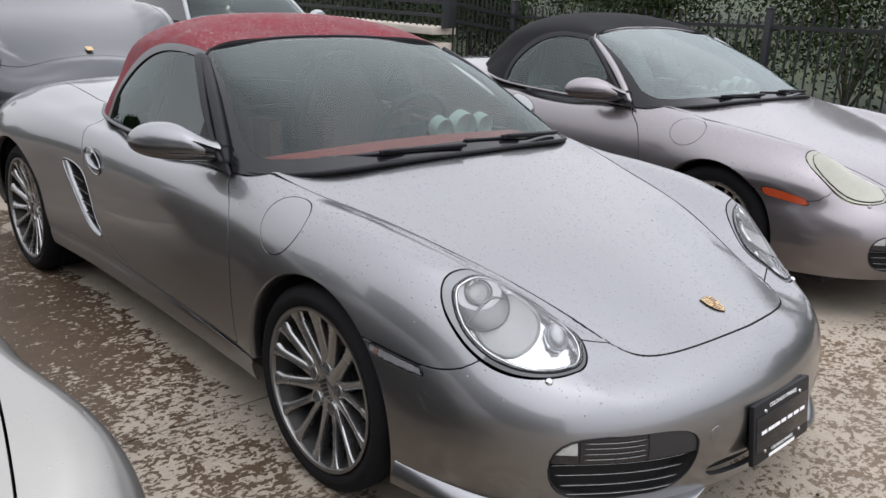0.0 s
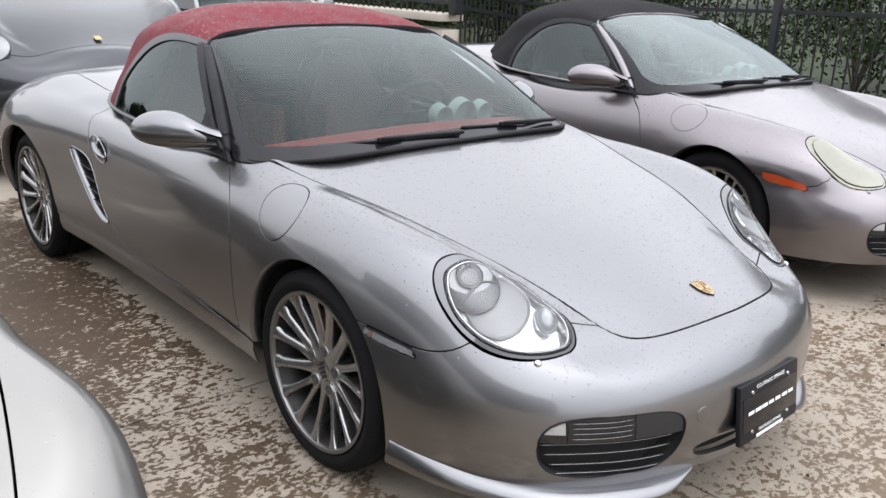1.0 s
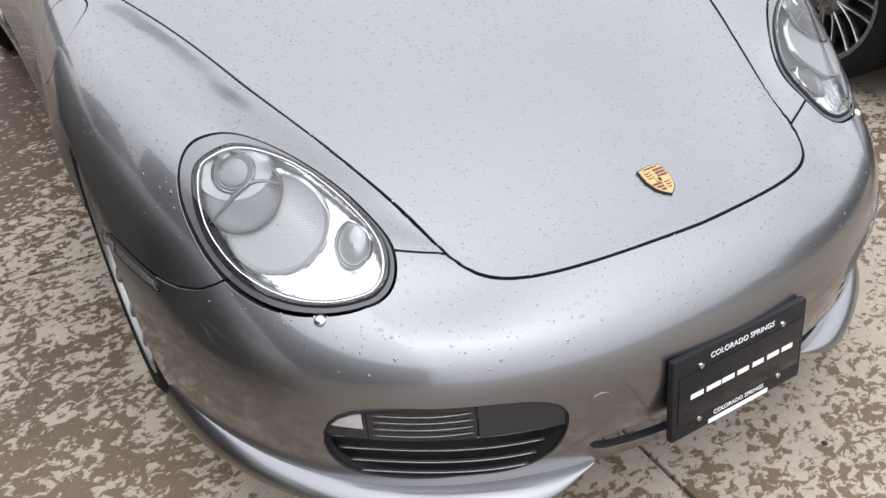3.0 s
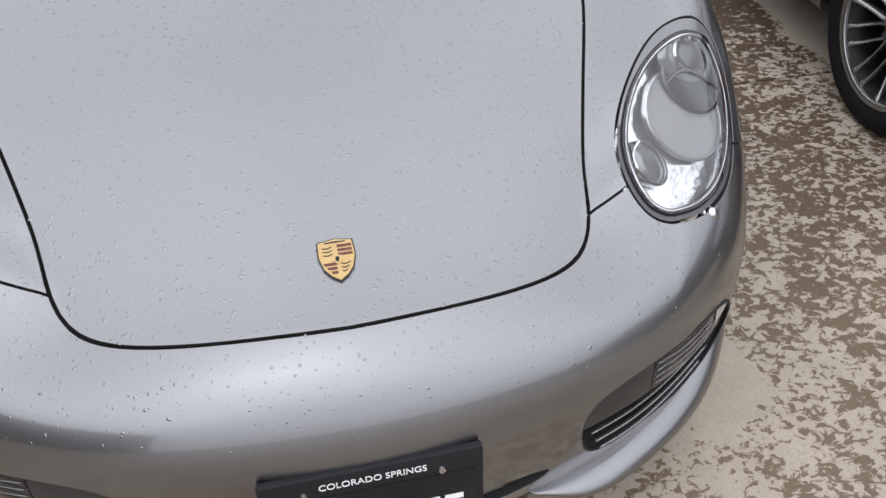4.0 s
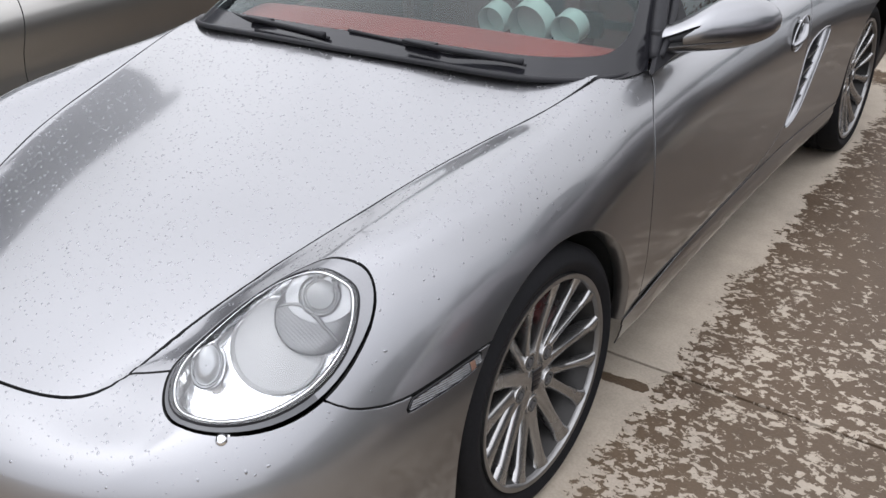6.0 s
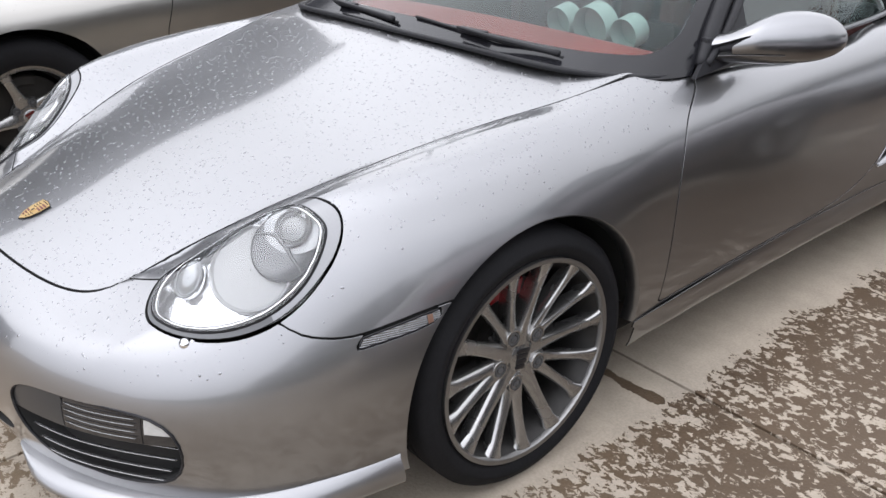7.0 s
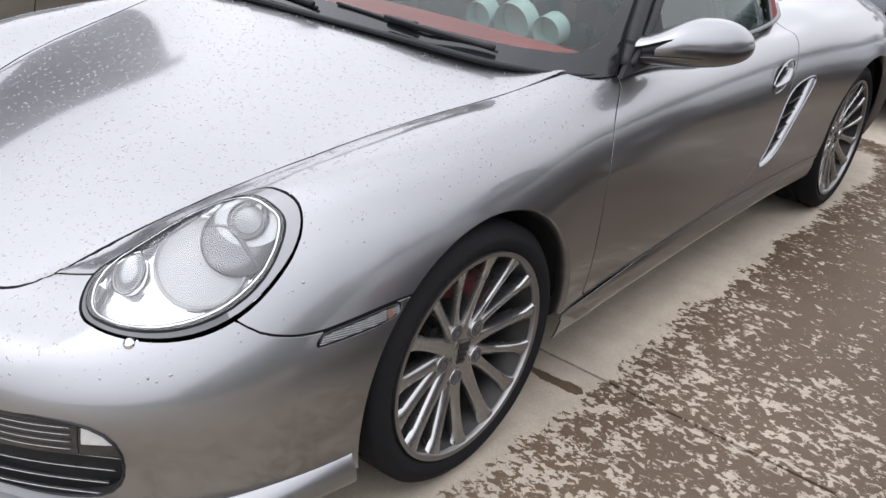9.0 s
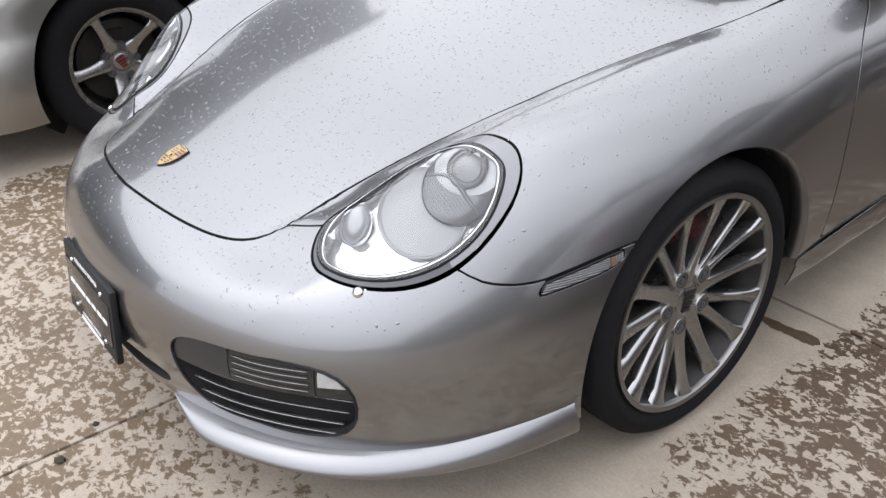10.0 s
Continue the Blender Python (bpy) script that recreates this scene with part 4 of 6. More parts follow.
def cockpit(car, hide, trim, seats):
    """What shows through the glass: tub, dashboard, wheel, seats."""
    part("cabin_floor", box_bm(-.70, .45, .25, .70, 2.05, .30, .02), VOID, car)
    rows = [[(-.67, .53, .806), (0, .335, .832), (.67, .53, .806)], [(-.68, .61, .820), (0, .47, .852), (.68, .61, .820)], [(-.68, .72, .815), (0, .62, .856), (.68, .72, .815)], [(-.68, .78, .73), (0, .69, .77), (.68, .78, .73)], [(-.68, .77, .45), (0, .68, .45), (.68, .77, .45)]]
    s = grid_skin(loft(rows, 40, 40))
    if s.n[np.argmax(s.v[:, 2])][2] < 0:
        s.n, s.f = -s.n, s.f[:, ::-1]
    s.build("dashboard", hide, car, "red leather dashboard", .01)
    bm = bmesh.new()
    for x, r in ((.36, .058), (.245, .042), (.475, .042)):
        lathe = lathe_bm([(-.03, r), (.02, r * 1.06), (.024, r), (.012, r * .94), (.012, .001)], 28)
        bmesh.ops.transform(lathe, matrix=pose(x, .690, .868, 0, 0, 90) @ pose(0, 0, 0, 0, -10, 0), verts=lathe.verts)
        tmp = bpy.data.meshes.new("gauge")
        lathe.to_mesh(tmp)
        lathe.free()
        bm.from_mesh(tmp)
        bpy.data.meshes.remove(tmp)
    part("gauges", bm, POD, car, "three round instruments, the light on their hoods painted pale")
    ring = [(.36 + .185 * math.cos(a), 1.00 - .07 * math.sin(a), .80 + .165 * math.sin(a)) for a in np.linspace(0, 2 * math.pi, 40, endpoint=False)]
    wheel = tube(ring, .015, trim, "steering_wheel", car, "leather steering wheel", 10, True)
    part("wheel_boss", box_bm(.30, .96, .76, .42, 1.0, .84, .02), trim, wheel)
    part("wheel_bar", box_bm(.18, .985, .79, .54, 1.0, .815, .006), trim, wheel)
    for x in (-.36, .36):
        back = [[(x - .22, 1.36, .45), (x, 1.33, .45), (x + .22, 1.36, .45)], [(x - .25, 1.40, .62), (x, 1.40, .62), (x + .25, 1.40, .62)], [(x - .23, 1.47, .82), (x, 1.46, .82), (x + .23, 1.47, .82)], [(x - .14, 1.52, .98), (x, 1.51, 1.0), (x + .14, 1.52, .98)], [(x - .10, 1.55, 1.08), (x, 1.54, 1.10), (x + .10, 1.55, 1.08)]]
        g = loft(back, 18, 24)
        v = np.vstack([g.reshape(-1, 3), (g + (0, .10, -.01)).reshape(-1, 3)])
        k = 18 * 24
        a = np.arange(k).reshape(18, 24)
        q = np.stack([a[:-1, :-1], a[1:, :-1], a[1:, 1:], a[:-1, 1:]], -1).reshape(-1, 4)
        rim = np.concatenate([a[:, 0], a[-1, 1:], a[-2::-1, -1], a[0, -2:0:-1]])
        side = [(rim[i], rim[(i + 1) % len(rim)], rim[(i + 1) % len(rim)] + k, rim[i] + k) for i in range(len(rim))]
        seat = mesh_object("seat", v, [tuple(t) for t in q] + [tuple(t[::-1] + k) for t in q] + side, seats, car, "leather bucket seat with cabin shade put into its colour")
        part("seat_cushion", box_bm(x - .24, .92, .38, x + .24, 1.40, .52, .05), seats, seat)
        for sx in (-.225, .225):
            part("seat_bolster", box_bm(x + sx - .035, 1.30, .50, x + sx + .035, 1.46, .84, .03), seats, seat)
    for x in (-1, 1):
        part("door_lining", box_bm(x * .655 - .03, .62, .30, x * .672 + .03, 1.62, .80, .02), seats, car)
    part("rear_bulkhead", box_bm(-.66, 1.66, .30, .66, 1.72, .84, .02), trim, car)
    for x in (-.36, .36):
        hoop = spline([(x - .16, 1.64, .82), (x - .15, 1.63, .98), (x, 1.62, 1.05), (x + .15, 1.63, .98), (x + .16, 1.64, .82)], 24)
        tube(hoop, .02, trim, "roll_hoop", car, "", 10)
    m = lathe_bm([(-.006, .001), (-.006, .03), (.006, .035), (.012, .03), (.012, .001)], 24)
    bmesh.ops.transform(m, matrix=pose(0, 1.02, 1.115, 0, 0, 90) @ Matrix.Diagonal((1, 2.6, 1, 1)), verts=m.verts)
    part("interior_mirror", m, BLACK, car, "black rear-view mirror")


def lamp_disc(centre, n, prof, steps=36, squash=1.0, spin=0.0):
    """A turned piece whose axis points along n at centre."""
    bm = lathe_bm(prof, steps)
    z = Vector(n).normalized()
    m = Matrix.Translation(centre) @ z.to_track_quat("X", "Z").to_matrix().to_4x4() @ pose(0, 0, 0, spin) @ Matrix.Diagonal((1, squash, 1, 1))
    bmesh.ops.transform(bm, matrix=m, verts=bm.verts)
    return bm


def headlamp(car, lens_skin, ring_skin, sign, old):
    ls = lens_skin.cut(lens_skin.v[:, 0] * sign)
    rs = ring_skin.cut(ring_skin.v[:, 0] * sign)
    unit = ls.moved(.004).build("headlamp", CLEAR if not old else HAZY, car, "clear headlamp under a smooth lens" if not old else "yellowed headlamp lens", .010)
    unit.visible_shadow = False
    rs = rs.moved(-.001)
    if old:
        rs.build("lamp_surround", HAZY, unit, "cream edge of the headlamp", .010)
    else:
        rs.cut(rs.v[:, 1] + .53).build("lamp_surround", SURROUND, unit, "dark grey ring round the headlamp", .010)
        rs.cut(-.53 - rs.v[:, 1]).build("lamp_gasket", GREY, unit, "dark rubber gasket under the headlamp", .010)
    c = np.asarray([sign * .612, -.515, .60])
    k = np.argmin(np.linalg.norm(ls.v - c, axis=1))
    n = ls.n[k]
    # reflector: the same outline sunk and dished
    e = ls.edges()
    rim = np.unique(e)
    from_rim = np.min(np.linalg.norm(ls.v[:, None, :] - ls.v[rim][None], axis=2), axis=1)
    depth = .044 + .012 * smoothstep(0, .04, from_rim)
    Skin(ls.v - n * depth[:, None], ls.n, ls.f).build("reflector", MIRROR if not old else PALEREFLECTOR, unit, "bright reflector", 0)
    pts = ls.v[rim] - ls.n[rim] * .001
    order = np.argsort(np.arctan2((pts - c) @ np.cross(n, (0, 0, 1)), (pts - c) @ np.cross(n, np.cross(n, (0, 0, 1)))))
    tube(pts[order][::2], .0044, BLACK, "lamp_seal", unit, "black rubber seal", 8, True)

    keep_v, keep_n = ls.v, ls.n

    def under_lens(x, y, d):
        far = (ls.v[:, 0] - sign * x) ** 2 + (ls.v[:, 1] - y) ** 2
        k = np.argpartition(far, 12)[:12]
        w = 1 / (far[k] + .00004)
        z = (ls.v[k, 2] * w).sum() / w.sum()
        m = (ls.n[k] * w[:, None]).sum(0) / w.sum()
        return np.array([sign * x, y, z]) - m * d

    def at(x, y, d):
        k = np.argmin((ls.v[:, 0] - sign * x) ** 2 + (ls.v[:, 1] - y) ** 2)
        return ls.v[k] - n * d

    def fitted(bm, least):
        """Keeps a piece inside the lamp's outline and at least so deep under its lens."""
        co = np.array([tuple(v.co) for v in bm.verts])
        mid = np.array([.60, -.54])
        q = np.column_stack([np.abs(co[:, 0]), co[:, 1]])
        lo, hi = np.zeros(len(q)), np.ones(len(q))
        out = inside(LAMP_LENS, q) < .006
        for _ in range(11):
            t = (lo + hi) / 2
            ok = inside(LAMP_LENS, mid + (q - mid) * t[:, None]) > .006
            lo, hi = np.where(ok, t, lo), np.where(ok, hi, t)
        q = np.where(out[:, None], mid + (q - mid) * lo[:, None], q)
        d = np.hypot(keep_v[:, 0] - sign * q[:, :1], keep_v[:, 1] - q[:, 1:])
        near = np.argpartition(d, 6, axis=1)[:, :6]
        w = 1 / (np.take_along_axis(d, near, 1) + .002) ** 2
        w = (w / w.sum(1, keepdims=True))[:, :, None]
        p, pn = (keep_v[near] * w).sum(1), (keep_n[near] * w).sum(1)
        p = np.column_stack([sign * q[:, 0], q[:, 1], p[:, 2]])
        depth = ((p - co) * pn).sum(1)
        c = np.where((out | (depth < least))[:, None], p - pn * np.maximum(least, depth)[:, None], co)
        for v, k in zip(bm.verts, c):
            v.co = k
        return bm

    part("main_bowl", fitted(lamp_disc(at(.628, -.528, .040), n, [(-.004, .079), (.004, .078), (.004, .075), (.001, .072), (.0, .06), (.0, .03), (.0, .001)], 48), .0145), BOWL, unit, "round grey main-beam bowl")
    part("bowl_rim", fitted(lamp_disc(at(.628, -.528, .036), n, [(-.004, .0800), (.003, .0800), (.004, .0783), (.003, .076), (-.004, .076)], 56), .012), LAMPRING, unit, "bright rim of the main bowl")
    part("dipped_lens", fitted(lamp_disc(at(.657, -.478, .030), n, [(-.004, .062), (.001, .062), (.0035, .059), (.002, .056), (.003, .03), (.004, .001)], 44), .0105), DIPPED, unit, "fluted grey glass of the dipped beam")
    part("upper_shelf", fitted(lamp_disc(at(.654, -.442, .024), n, [(-.006, .046), (.001, .044), (.002, .034), (.002, .001)], 40, 1.3), .0085), SHELF, unit, "bright shelf behind the upper lamp")
    part("upper_ring", fitted(lamp_disc(at(.656, -.444, .018), n, [(-.01, .035), (.003, .035), (.006, .032), (.002, .027), (-.004, .025)], 40), .0050), CHROME, unit, "bright ring of the upper lamp")
    part("upper_lens", fitted(lamp_disc(at(.656, -.444, .019), n, [(-.004, .025), (.001, .022), (.003, .012), (.0035, .001)], 32), .0045), DARKLENS, unit)
    bar = np.array([under_lens(x, y, .018) for x, y in spline([(.590, -.492), (.620, -.476), (.655, -.470), (.690, -.468), (.714, -.462)], 22)])
    tube(bar, np.concatenate([np.linspace(.0015, .0045, 11), np.linspace(.0045, .002, 11)]), DARKLENS, "lamp_bar", unit, "dark bar between two lamps", 8)
    edge = np.array([.60, -.54]) + (LAMP_LENS - (.60, -.54)) * .955
    edge = np.array([under_lens(x, y, .005) for x, y in edge])
    tube(edge, .0042, CHROME, "lens_edge", unit, "bright inner edge of the lamp", 6, True)
    part("indicator_ring", fitted(lamp_disc(at(.530, -.604, .024), n, [(-.02, .040), (.003, .040), (.005, .038), (.003, .036), (-.004, .034)], 36, .74), .008), CHROME, unit, "oval bright ring of the indicator")
    part("indicator_lens", fitted(lamp_disc(at(.530, -.604, .025), n, [(-.002, .033), (.002, .026), (.004, .012), (.0045, .001)], 32, .74), .009), FLUTED if not old else AMBER, unit)
    return unit


SURROUND = mat("lamp_surround_paint", (0.185, 0.187, 0.193), 0.3, 0.7, 0.5, 0.06, 300, 8)
HAZY = mat("hazy_lamp_lens", (0.477, 0.477, 0.385), 0.25, 0, 0.5, 0.06, 60, 12)
HAZY.node_tree.nodes["Principled BSDF"].inputs["Transmission Weight"].default_value = 0.45
PALEREFLECTOR = mat("pale_reflector", (0.578, 0.570, 0.477), 0.3, 0.7, 0, 0.08, 90, 12)
BOWL = mat("satin_lamp_bowl", (0.362, 0.366, 0.370), 0.45, 0.1, 0.2, 0.04, 90, 12)
FLUTED = mat("fluted_lamp_glass", (0.25, 0.256, 0.262), 0.12, 0.7, 0.3, 0.25, 60, 40)
ribbed(FLUTED, 90, "Y", 0.06)
LAMPRING = mat("satin_lamp_ring", (0.447, 0.447, 0.454), 0.3, 0.9, 0.2, 0.25, 160, 40)
DIPPED = mat("dipped_lamp_glass", (0.085, 0.087, 0.091), 0.16, 0.5, 0.1, 0.12, 60, 30)
ribbed(DIPPED, 80, "Y", 0.10)
DARKLENS = mat("dark_lamp_core", (0.123, 0.126, 0.129), 0.14, 0.5, 0.3, 0.1, 60, 25)
SHELF = mat("dark_lamp_shelf", (0.231, 0.235, 0.239), 0.22, 0.7, 0.3, 0.08, 60, 25)

HANDLE = spline([(1.585 + .080 * math.cos(a) * .93 - .044 * math.sin(a) * .37, .684 + .080 * math.cos(a) * .37 + .044 * math.sin(a) * .93) for a in np.linspace(0, 2 * math.pi, 12, endpoint=False)], 60, True)


def roadster(name, label, paint, cloth, toplabel, wheels, at, fine, old, drop=0.0):
    car = thing(name, label, "car", at=at)
    skin, plate = body_skin(GUIDES, 250 if fine else 150, 96 if fine else 60)
    if old:
        z, y = skin.v[:, 2], skin.v[:, 1]
        swell = smoothstep(.50, .62, z) * (1 - smoothstep(.64, .78, z)) * (1 - smoothstep(-.1, .35, y)) * smoothstep(-.75, -.45, y)
        skin = weld(skin.v + np.column_stack([np.sign(skin.v[:, 0]) * .030 * swell, 0 * z, 0 * z]), skin.f)
    s = skin.cut(-arch(skin.v, (0, .308), .343))
    s = s.cut(-arch(s.v, (2.415, .314), .347))
    s = s.cut(-inside(CABIN, plan(s.v)))
    # dark backing behind the gaps
    back = s.cut(-only(s.v, s.v[:, 1] < -.25, inside(LAMP_RIM, plan(s.v))) - .004)
    back = back.cut(-only(back.v, back.v[:, 1] < -.4, inside(FOG, front(back.v))) - .004)
    back = back.cut(-only(back.v, back.v[:, 1] < -.5, inside(SLOT, back.v[:, [0, 2]])) - .004)
    back = back.cut(-only(back.v, np.abs(back.v[:, 0]) > .6, inside(VENT, side_y(back.v))) - .004)
    back = back.cut(np.where((back.v[:, 1] > .15) & (back.v[:, 1] < .9) & (np.abs(back.v[:, 0]) > .5), np.maximum(back.v[:, 2] - .30, back.v[:, 1] - .44), .1))
    back.moved(-.014).build("inner_shell", VOID, car, "dark inner shell", 0)
    # lamps
    g = inside(LAMP_RIM, plan(s.v))
    g = only(s.v, s.v[:, 1] < -.25, g)
    lamp = s.cut(g - GAP)
    s = s.cut(-g - GAP)
    g = inside(LAMP_LENS, plan(lamp.v))
    ring, lens = lamp.cut(-g), lamp.cut(g)
    # bonnet
    g = only(s.v, s.v[:, 2] > .5, inside(HOOD, plan(s.v)))
    hood = s.cut(g - .0038)
    s = s.cut(-g - GAP)
    hood.build("hood", paint, car, "front lid beaded with rain" if fine else "", .014)
    # doors
    g = only(s.v, np.abs(s.v[:, 0]) > .5, inside(DOOR, side_y(s.v)))
    door = s.cut(g - .0028)
    s = s.cut(-g - .0028)
    g = inside(HANDLE, side_y(door.v))
    dish = door.cut(g)
    g2 = inside(HANDLE, side_y(dish.v))
    dish = Skin(dish.v - dish.n * (.016 * smoothstep(.0, .022, g2))[:, None], dish.n, dish.f)
    door = door.cut(-g)
    skin_pair(door, "door", paint, car, "closed door", .014)
    if fine:
        g = only(s.v, (np.abs(s.v[:, 0]) > .6) & (s.v[:, 1] < -.15), inside(MARKER, side_y(s.v)))
        mk = s.cut(g - .001)
        s = s.cut(-g - .002)
        rim_g = inside(MARKER, side_y(mk.v))
        skin_pair(mk.cut(.0032 - rim_g).moved(.0025), "marker_border", GLOSSBLACK, car, "black border of the side marker", .006)
        mk = mk.cut(rim_g - .0032)
        skin_pair(mk.moved(.0015), "side_marker", CLEARLAMP, car, "clear ribbed side marker lamp", .008)
        amber = mk.cut(mk.v[:, 1] + .288)
        amber = amber.cut(-.278 - amber.v[:, 1])
        amber = amber.cut(.546 - amber.v[:, 2])
        skin_pair(amber.moved(.0035), "marker_bulb", AMBER, car, "amber end of the side marker", .002)
        g = only(s.v, (np.abs(s.v[:, 0]) > .6), inside(VENT, side_y(s.v)))
        vent = s.cut(g)
        s = s.cut(-g)
        skin_pair(vent.moved(-.045), "vent_back", VOID, car, "dark side intake", 0)
        for sign in (-1, 1):
            def flank(y, z):
                return np.abs(vent.v[np.argmin((vent.v[:, 1] - y) ** 2 + (vent.v[:, 2] - z) ** 2), 0])

            pts = [(sign * (flank(y, z) - .001), y, z) for y, z in VENT[::2]]
            tube(pts, .0035, paint, "vent_bezel", car, "body-coloured bezel of the side intake", 8, True)
            for i in range(4):
                t = (i + .8) / 4.4
                y0, z0 = 1.545 + .15 * t, .405 + .20 * t
                sl = box_bm(-.034, .004, -.0022, -.004, .100 + .03 * t, .0022, .001)
                bmesh.ops.transform(sl, matrix=pose(sign * flank(y0 + .05, z0), y0 - .005, z0 + .003, 6, 0, 0) if sign > 0 else pose(sign * flank(y0 + .05, z0), y0 - .005, z0 + .003, 6, 0, 0) @ Matrix.Diagonal((-1, 1, 1, 1)), verts=sl.verts)
                bmesh.ops.recalc_face_normals(sl, faces=sl.faces)
                part("vent_slat", sl, paint, car)
            edge_ = spline([(1.862, .645), (1.826, .585), (1.746, .50), (1.660, .422), (1.56, .382)], 24)
            cheek_ = np.stack([[(sign * (flank(y, z) - .001), y, z) for y, z in edge_], [(sign * (flank(y, z) - .012), y - .012, z + .004) for y, z in edge_], [(sign * (flank(y, z) - .044), y - .015, z + .006) for y, z in edge_]], 1)
            cw = grid_skin(np.stack([spline(r, 8) for r in cheek_]))
            if cw.n[:, 0].mean() * sign < 0:
                cw.n, cw.f = -cw.n, cw.f[:, ::-1]
            cw.build("vent_wall", paint, car, "bright rear wall of the side intake", .004)
        fl = s.cut(np.where(s.v[:, 0] < -.5, .098 - np.linalg.norm(s.v - (-.792, .215, .747), axis=1), -1.0) - .0022)
        g = np.where(s.v[:, 0] < -.5, .098 - np.linalg.norm(s.v - (-.792, .215, .747), axis=1), -1.0)
        fl.build("fuel_flap", paint, car, "round fuel flap", .008)
        s = s.cut(-g - .0022)
    else:
        g = np.where(s.v[:, 0] < -.5, .098 - np.linalg.norm((s.v - (-.787, .215, .752)) * (1, 1, 1.25), axis=1), -1.0)
        s.cut(g - GAP * .7).build("fuel_flap", paint, car, "round fuel flap", .008)
        s = s.cut(-g - GAP * .7)
        band = np.array([(-.47, .512), (-.40, .522), (-.27, .54), (-.26, .575), (-.33, .572), (-.45, .545)])
        g = only(s.v, (np.abs(s.v[:, 0]) > .6) & (s.v[:, 1] < -.15), inside(band, side_y(s.v)))
        skin_pair(s.cut(g - .001).moved(.002), "side_marker", ORANGE, car, "orange side marker lamp", .008)
        s = s.cut(-g - .002)
    # front bumper and its openings
    g = np.where(s.v[:, 1] < -.15, np.interp(np.abs(s.v[:, 0]), SEAM[:, 0], SEAM[:, 1]) - s.v[:, 1], -1.0)
    low = np.interp(s.v[:, 1], (-.55, -.52, -.49, -.46, -.43, -.405, -.30, -.255, -.2), (.575, .555, .542, .535, .533, .535, .553, .558, .561)) - s.v[:, 2]
    w = smoothstep(-.54, -.50, s.v[:, 1]) * (np.abs(s.v[:, 0]) > .55)
    g = np.where(s.v[:, 1] < -.15, g * (1 - w) + low * w, -1.0)
    bumper = s.cut(g - GAP)
    s = s.cut(-g - GAP)
    f = only(bumper.v, bumper.v[:, 1] < -.4, inside(FOG, front(bumper.v)))
    hole = bumper.cut(f)
    bumper = bumper.cut(-f)
    f = inside(SLOT, bumper.v[:, [0, 2]])
    f = only(bumper.v, bumper.v[:, 1] < -.5, f)
    slot = bumper.cut(f)
    bumper = bumper.cut(-f)
    bumper.build("front_bumper", paint, car, "smooth painted front bumper", .016)
    slot_back = Skin(slot.v + (0, .035, 0), slot.n, slot.f)
    slot_back.build("intake_back", VOID, car, "dark slot under the plate", 0)
    for sign in (-1, 1):
        h = hole.cut(hole.v[:, 0] * sign)
        back = Skin(h.v + (0, .055, 0), h.n, h.f)
        inlet = back.build("air_intake", VOID, car, "dark air intake with slats and a lamp above", 0)
        top = h.cut(h.v[:, 2] - .352)
        pane = Skin(top.v + (0, .006, 0), top.n, top.f)
        pane.cut(.452 - np.abs(pane.v[:, 0])).build("lamp_blank", BLANK, inlet, "flat grey blank beside the lamp", .014)
        mid_lens = pane.cut(.600 - np.abs(pane.v[:, 0]))
        mid_lens.cut(np.abs(mid_lens.v[:, 0]) - .455).build("fog_lamp", SMOKE, inlet, "smoked ribbed lamp over the intake", .014)
        pane.cut(np.abs(pane.v[:, 0]) - .602).build("lamp_end", SMOKE, inlet, "clear end of the lamp", .014)
        end_ = pane.cut(np.abs(pane.v[:, 0]) - .606)
        end_.cut(end_.v[:, 2] - .376).moved(.002).build("lamp_reflector", LAMPWHITE, inlet, "bright reflector in the end of the lamp", .002)
        for zz in (.366, .380, .394, .407):
            a = np.array([.46, .50, .55, .595])
            yy = [top.v[np.argmin((np.abs(top.v[:, 0]) - x) ** 2 + (top.v[:, 2] - zz) ** 2), 1] + .0035 for x in a]
            tube(spline([(sign * x, y + .0005, zz) for x, y in zip(a, yy)], 14), .0009, SHELF, "lamp_rib", inlet, "", 6)
        ry = np.array([h.v[np.argmin((np.abs(h.v[:, 0]) - x) ** 2 + (h.v[:, 2] - z) ** 2), 1] for x, z in FOG[::2]])
        for _ in range(3):
            ry = ry * .5 + (np.roll(ry, 1) + np.roll(ry, -1)) * .25
        rim_ = [(sign * x, y + .002, z) for (x, z), y in zip(FOG[::2], ry)]
        ring_ = np.array(rim_ + rim_[:1])
        deep_ = ring_ + (0, .060, 0)
        grid_skin(np.stack([ring_, deep_], 1)).build("intake_wall", VOID, inlet, "dark wall of the intake", 0)
        tube(rim_, .0028, BLACK, "intake_edge", inlet, "black edge of the intake", 6, True)
        part("lamp_divider", box_bm(sign * .4535 - .003, -.846, .354, sign * .4535 + .003, -.82, .415, .001), BLACK, inlet)
        for i, z in enumerate((.343, .316, .288, .263)):
            a = np.array([.335 + .012 * i, .42, .52, .60, .648 - .012 * i])
            yy = np.interp(a, (.30, .42, .52, .60, .66), (-.904, -.860, -.806, -.750, -.705))
            pts = spline([(sign * x, y + .008, z) for x, y in zip(a, yy)], 22)
            b = tube(pts, .0036, SLAT, "intake_slat", inlet, "", 8, flat=.35)
    tk = np.argmin(np.linalg.norm(bumper.v - (-.262, -.91, .390), axis=1))
    tow = lamp_disc(bumper.v[tk], bumper.n[tk], [(0, .0215), (.0006, .021), (.0009, .020), (.0006, .001)], 32)
    part("tow_cover", tow, paint, car, "round tow-eye cover")
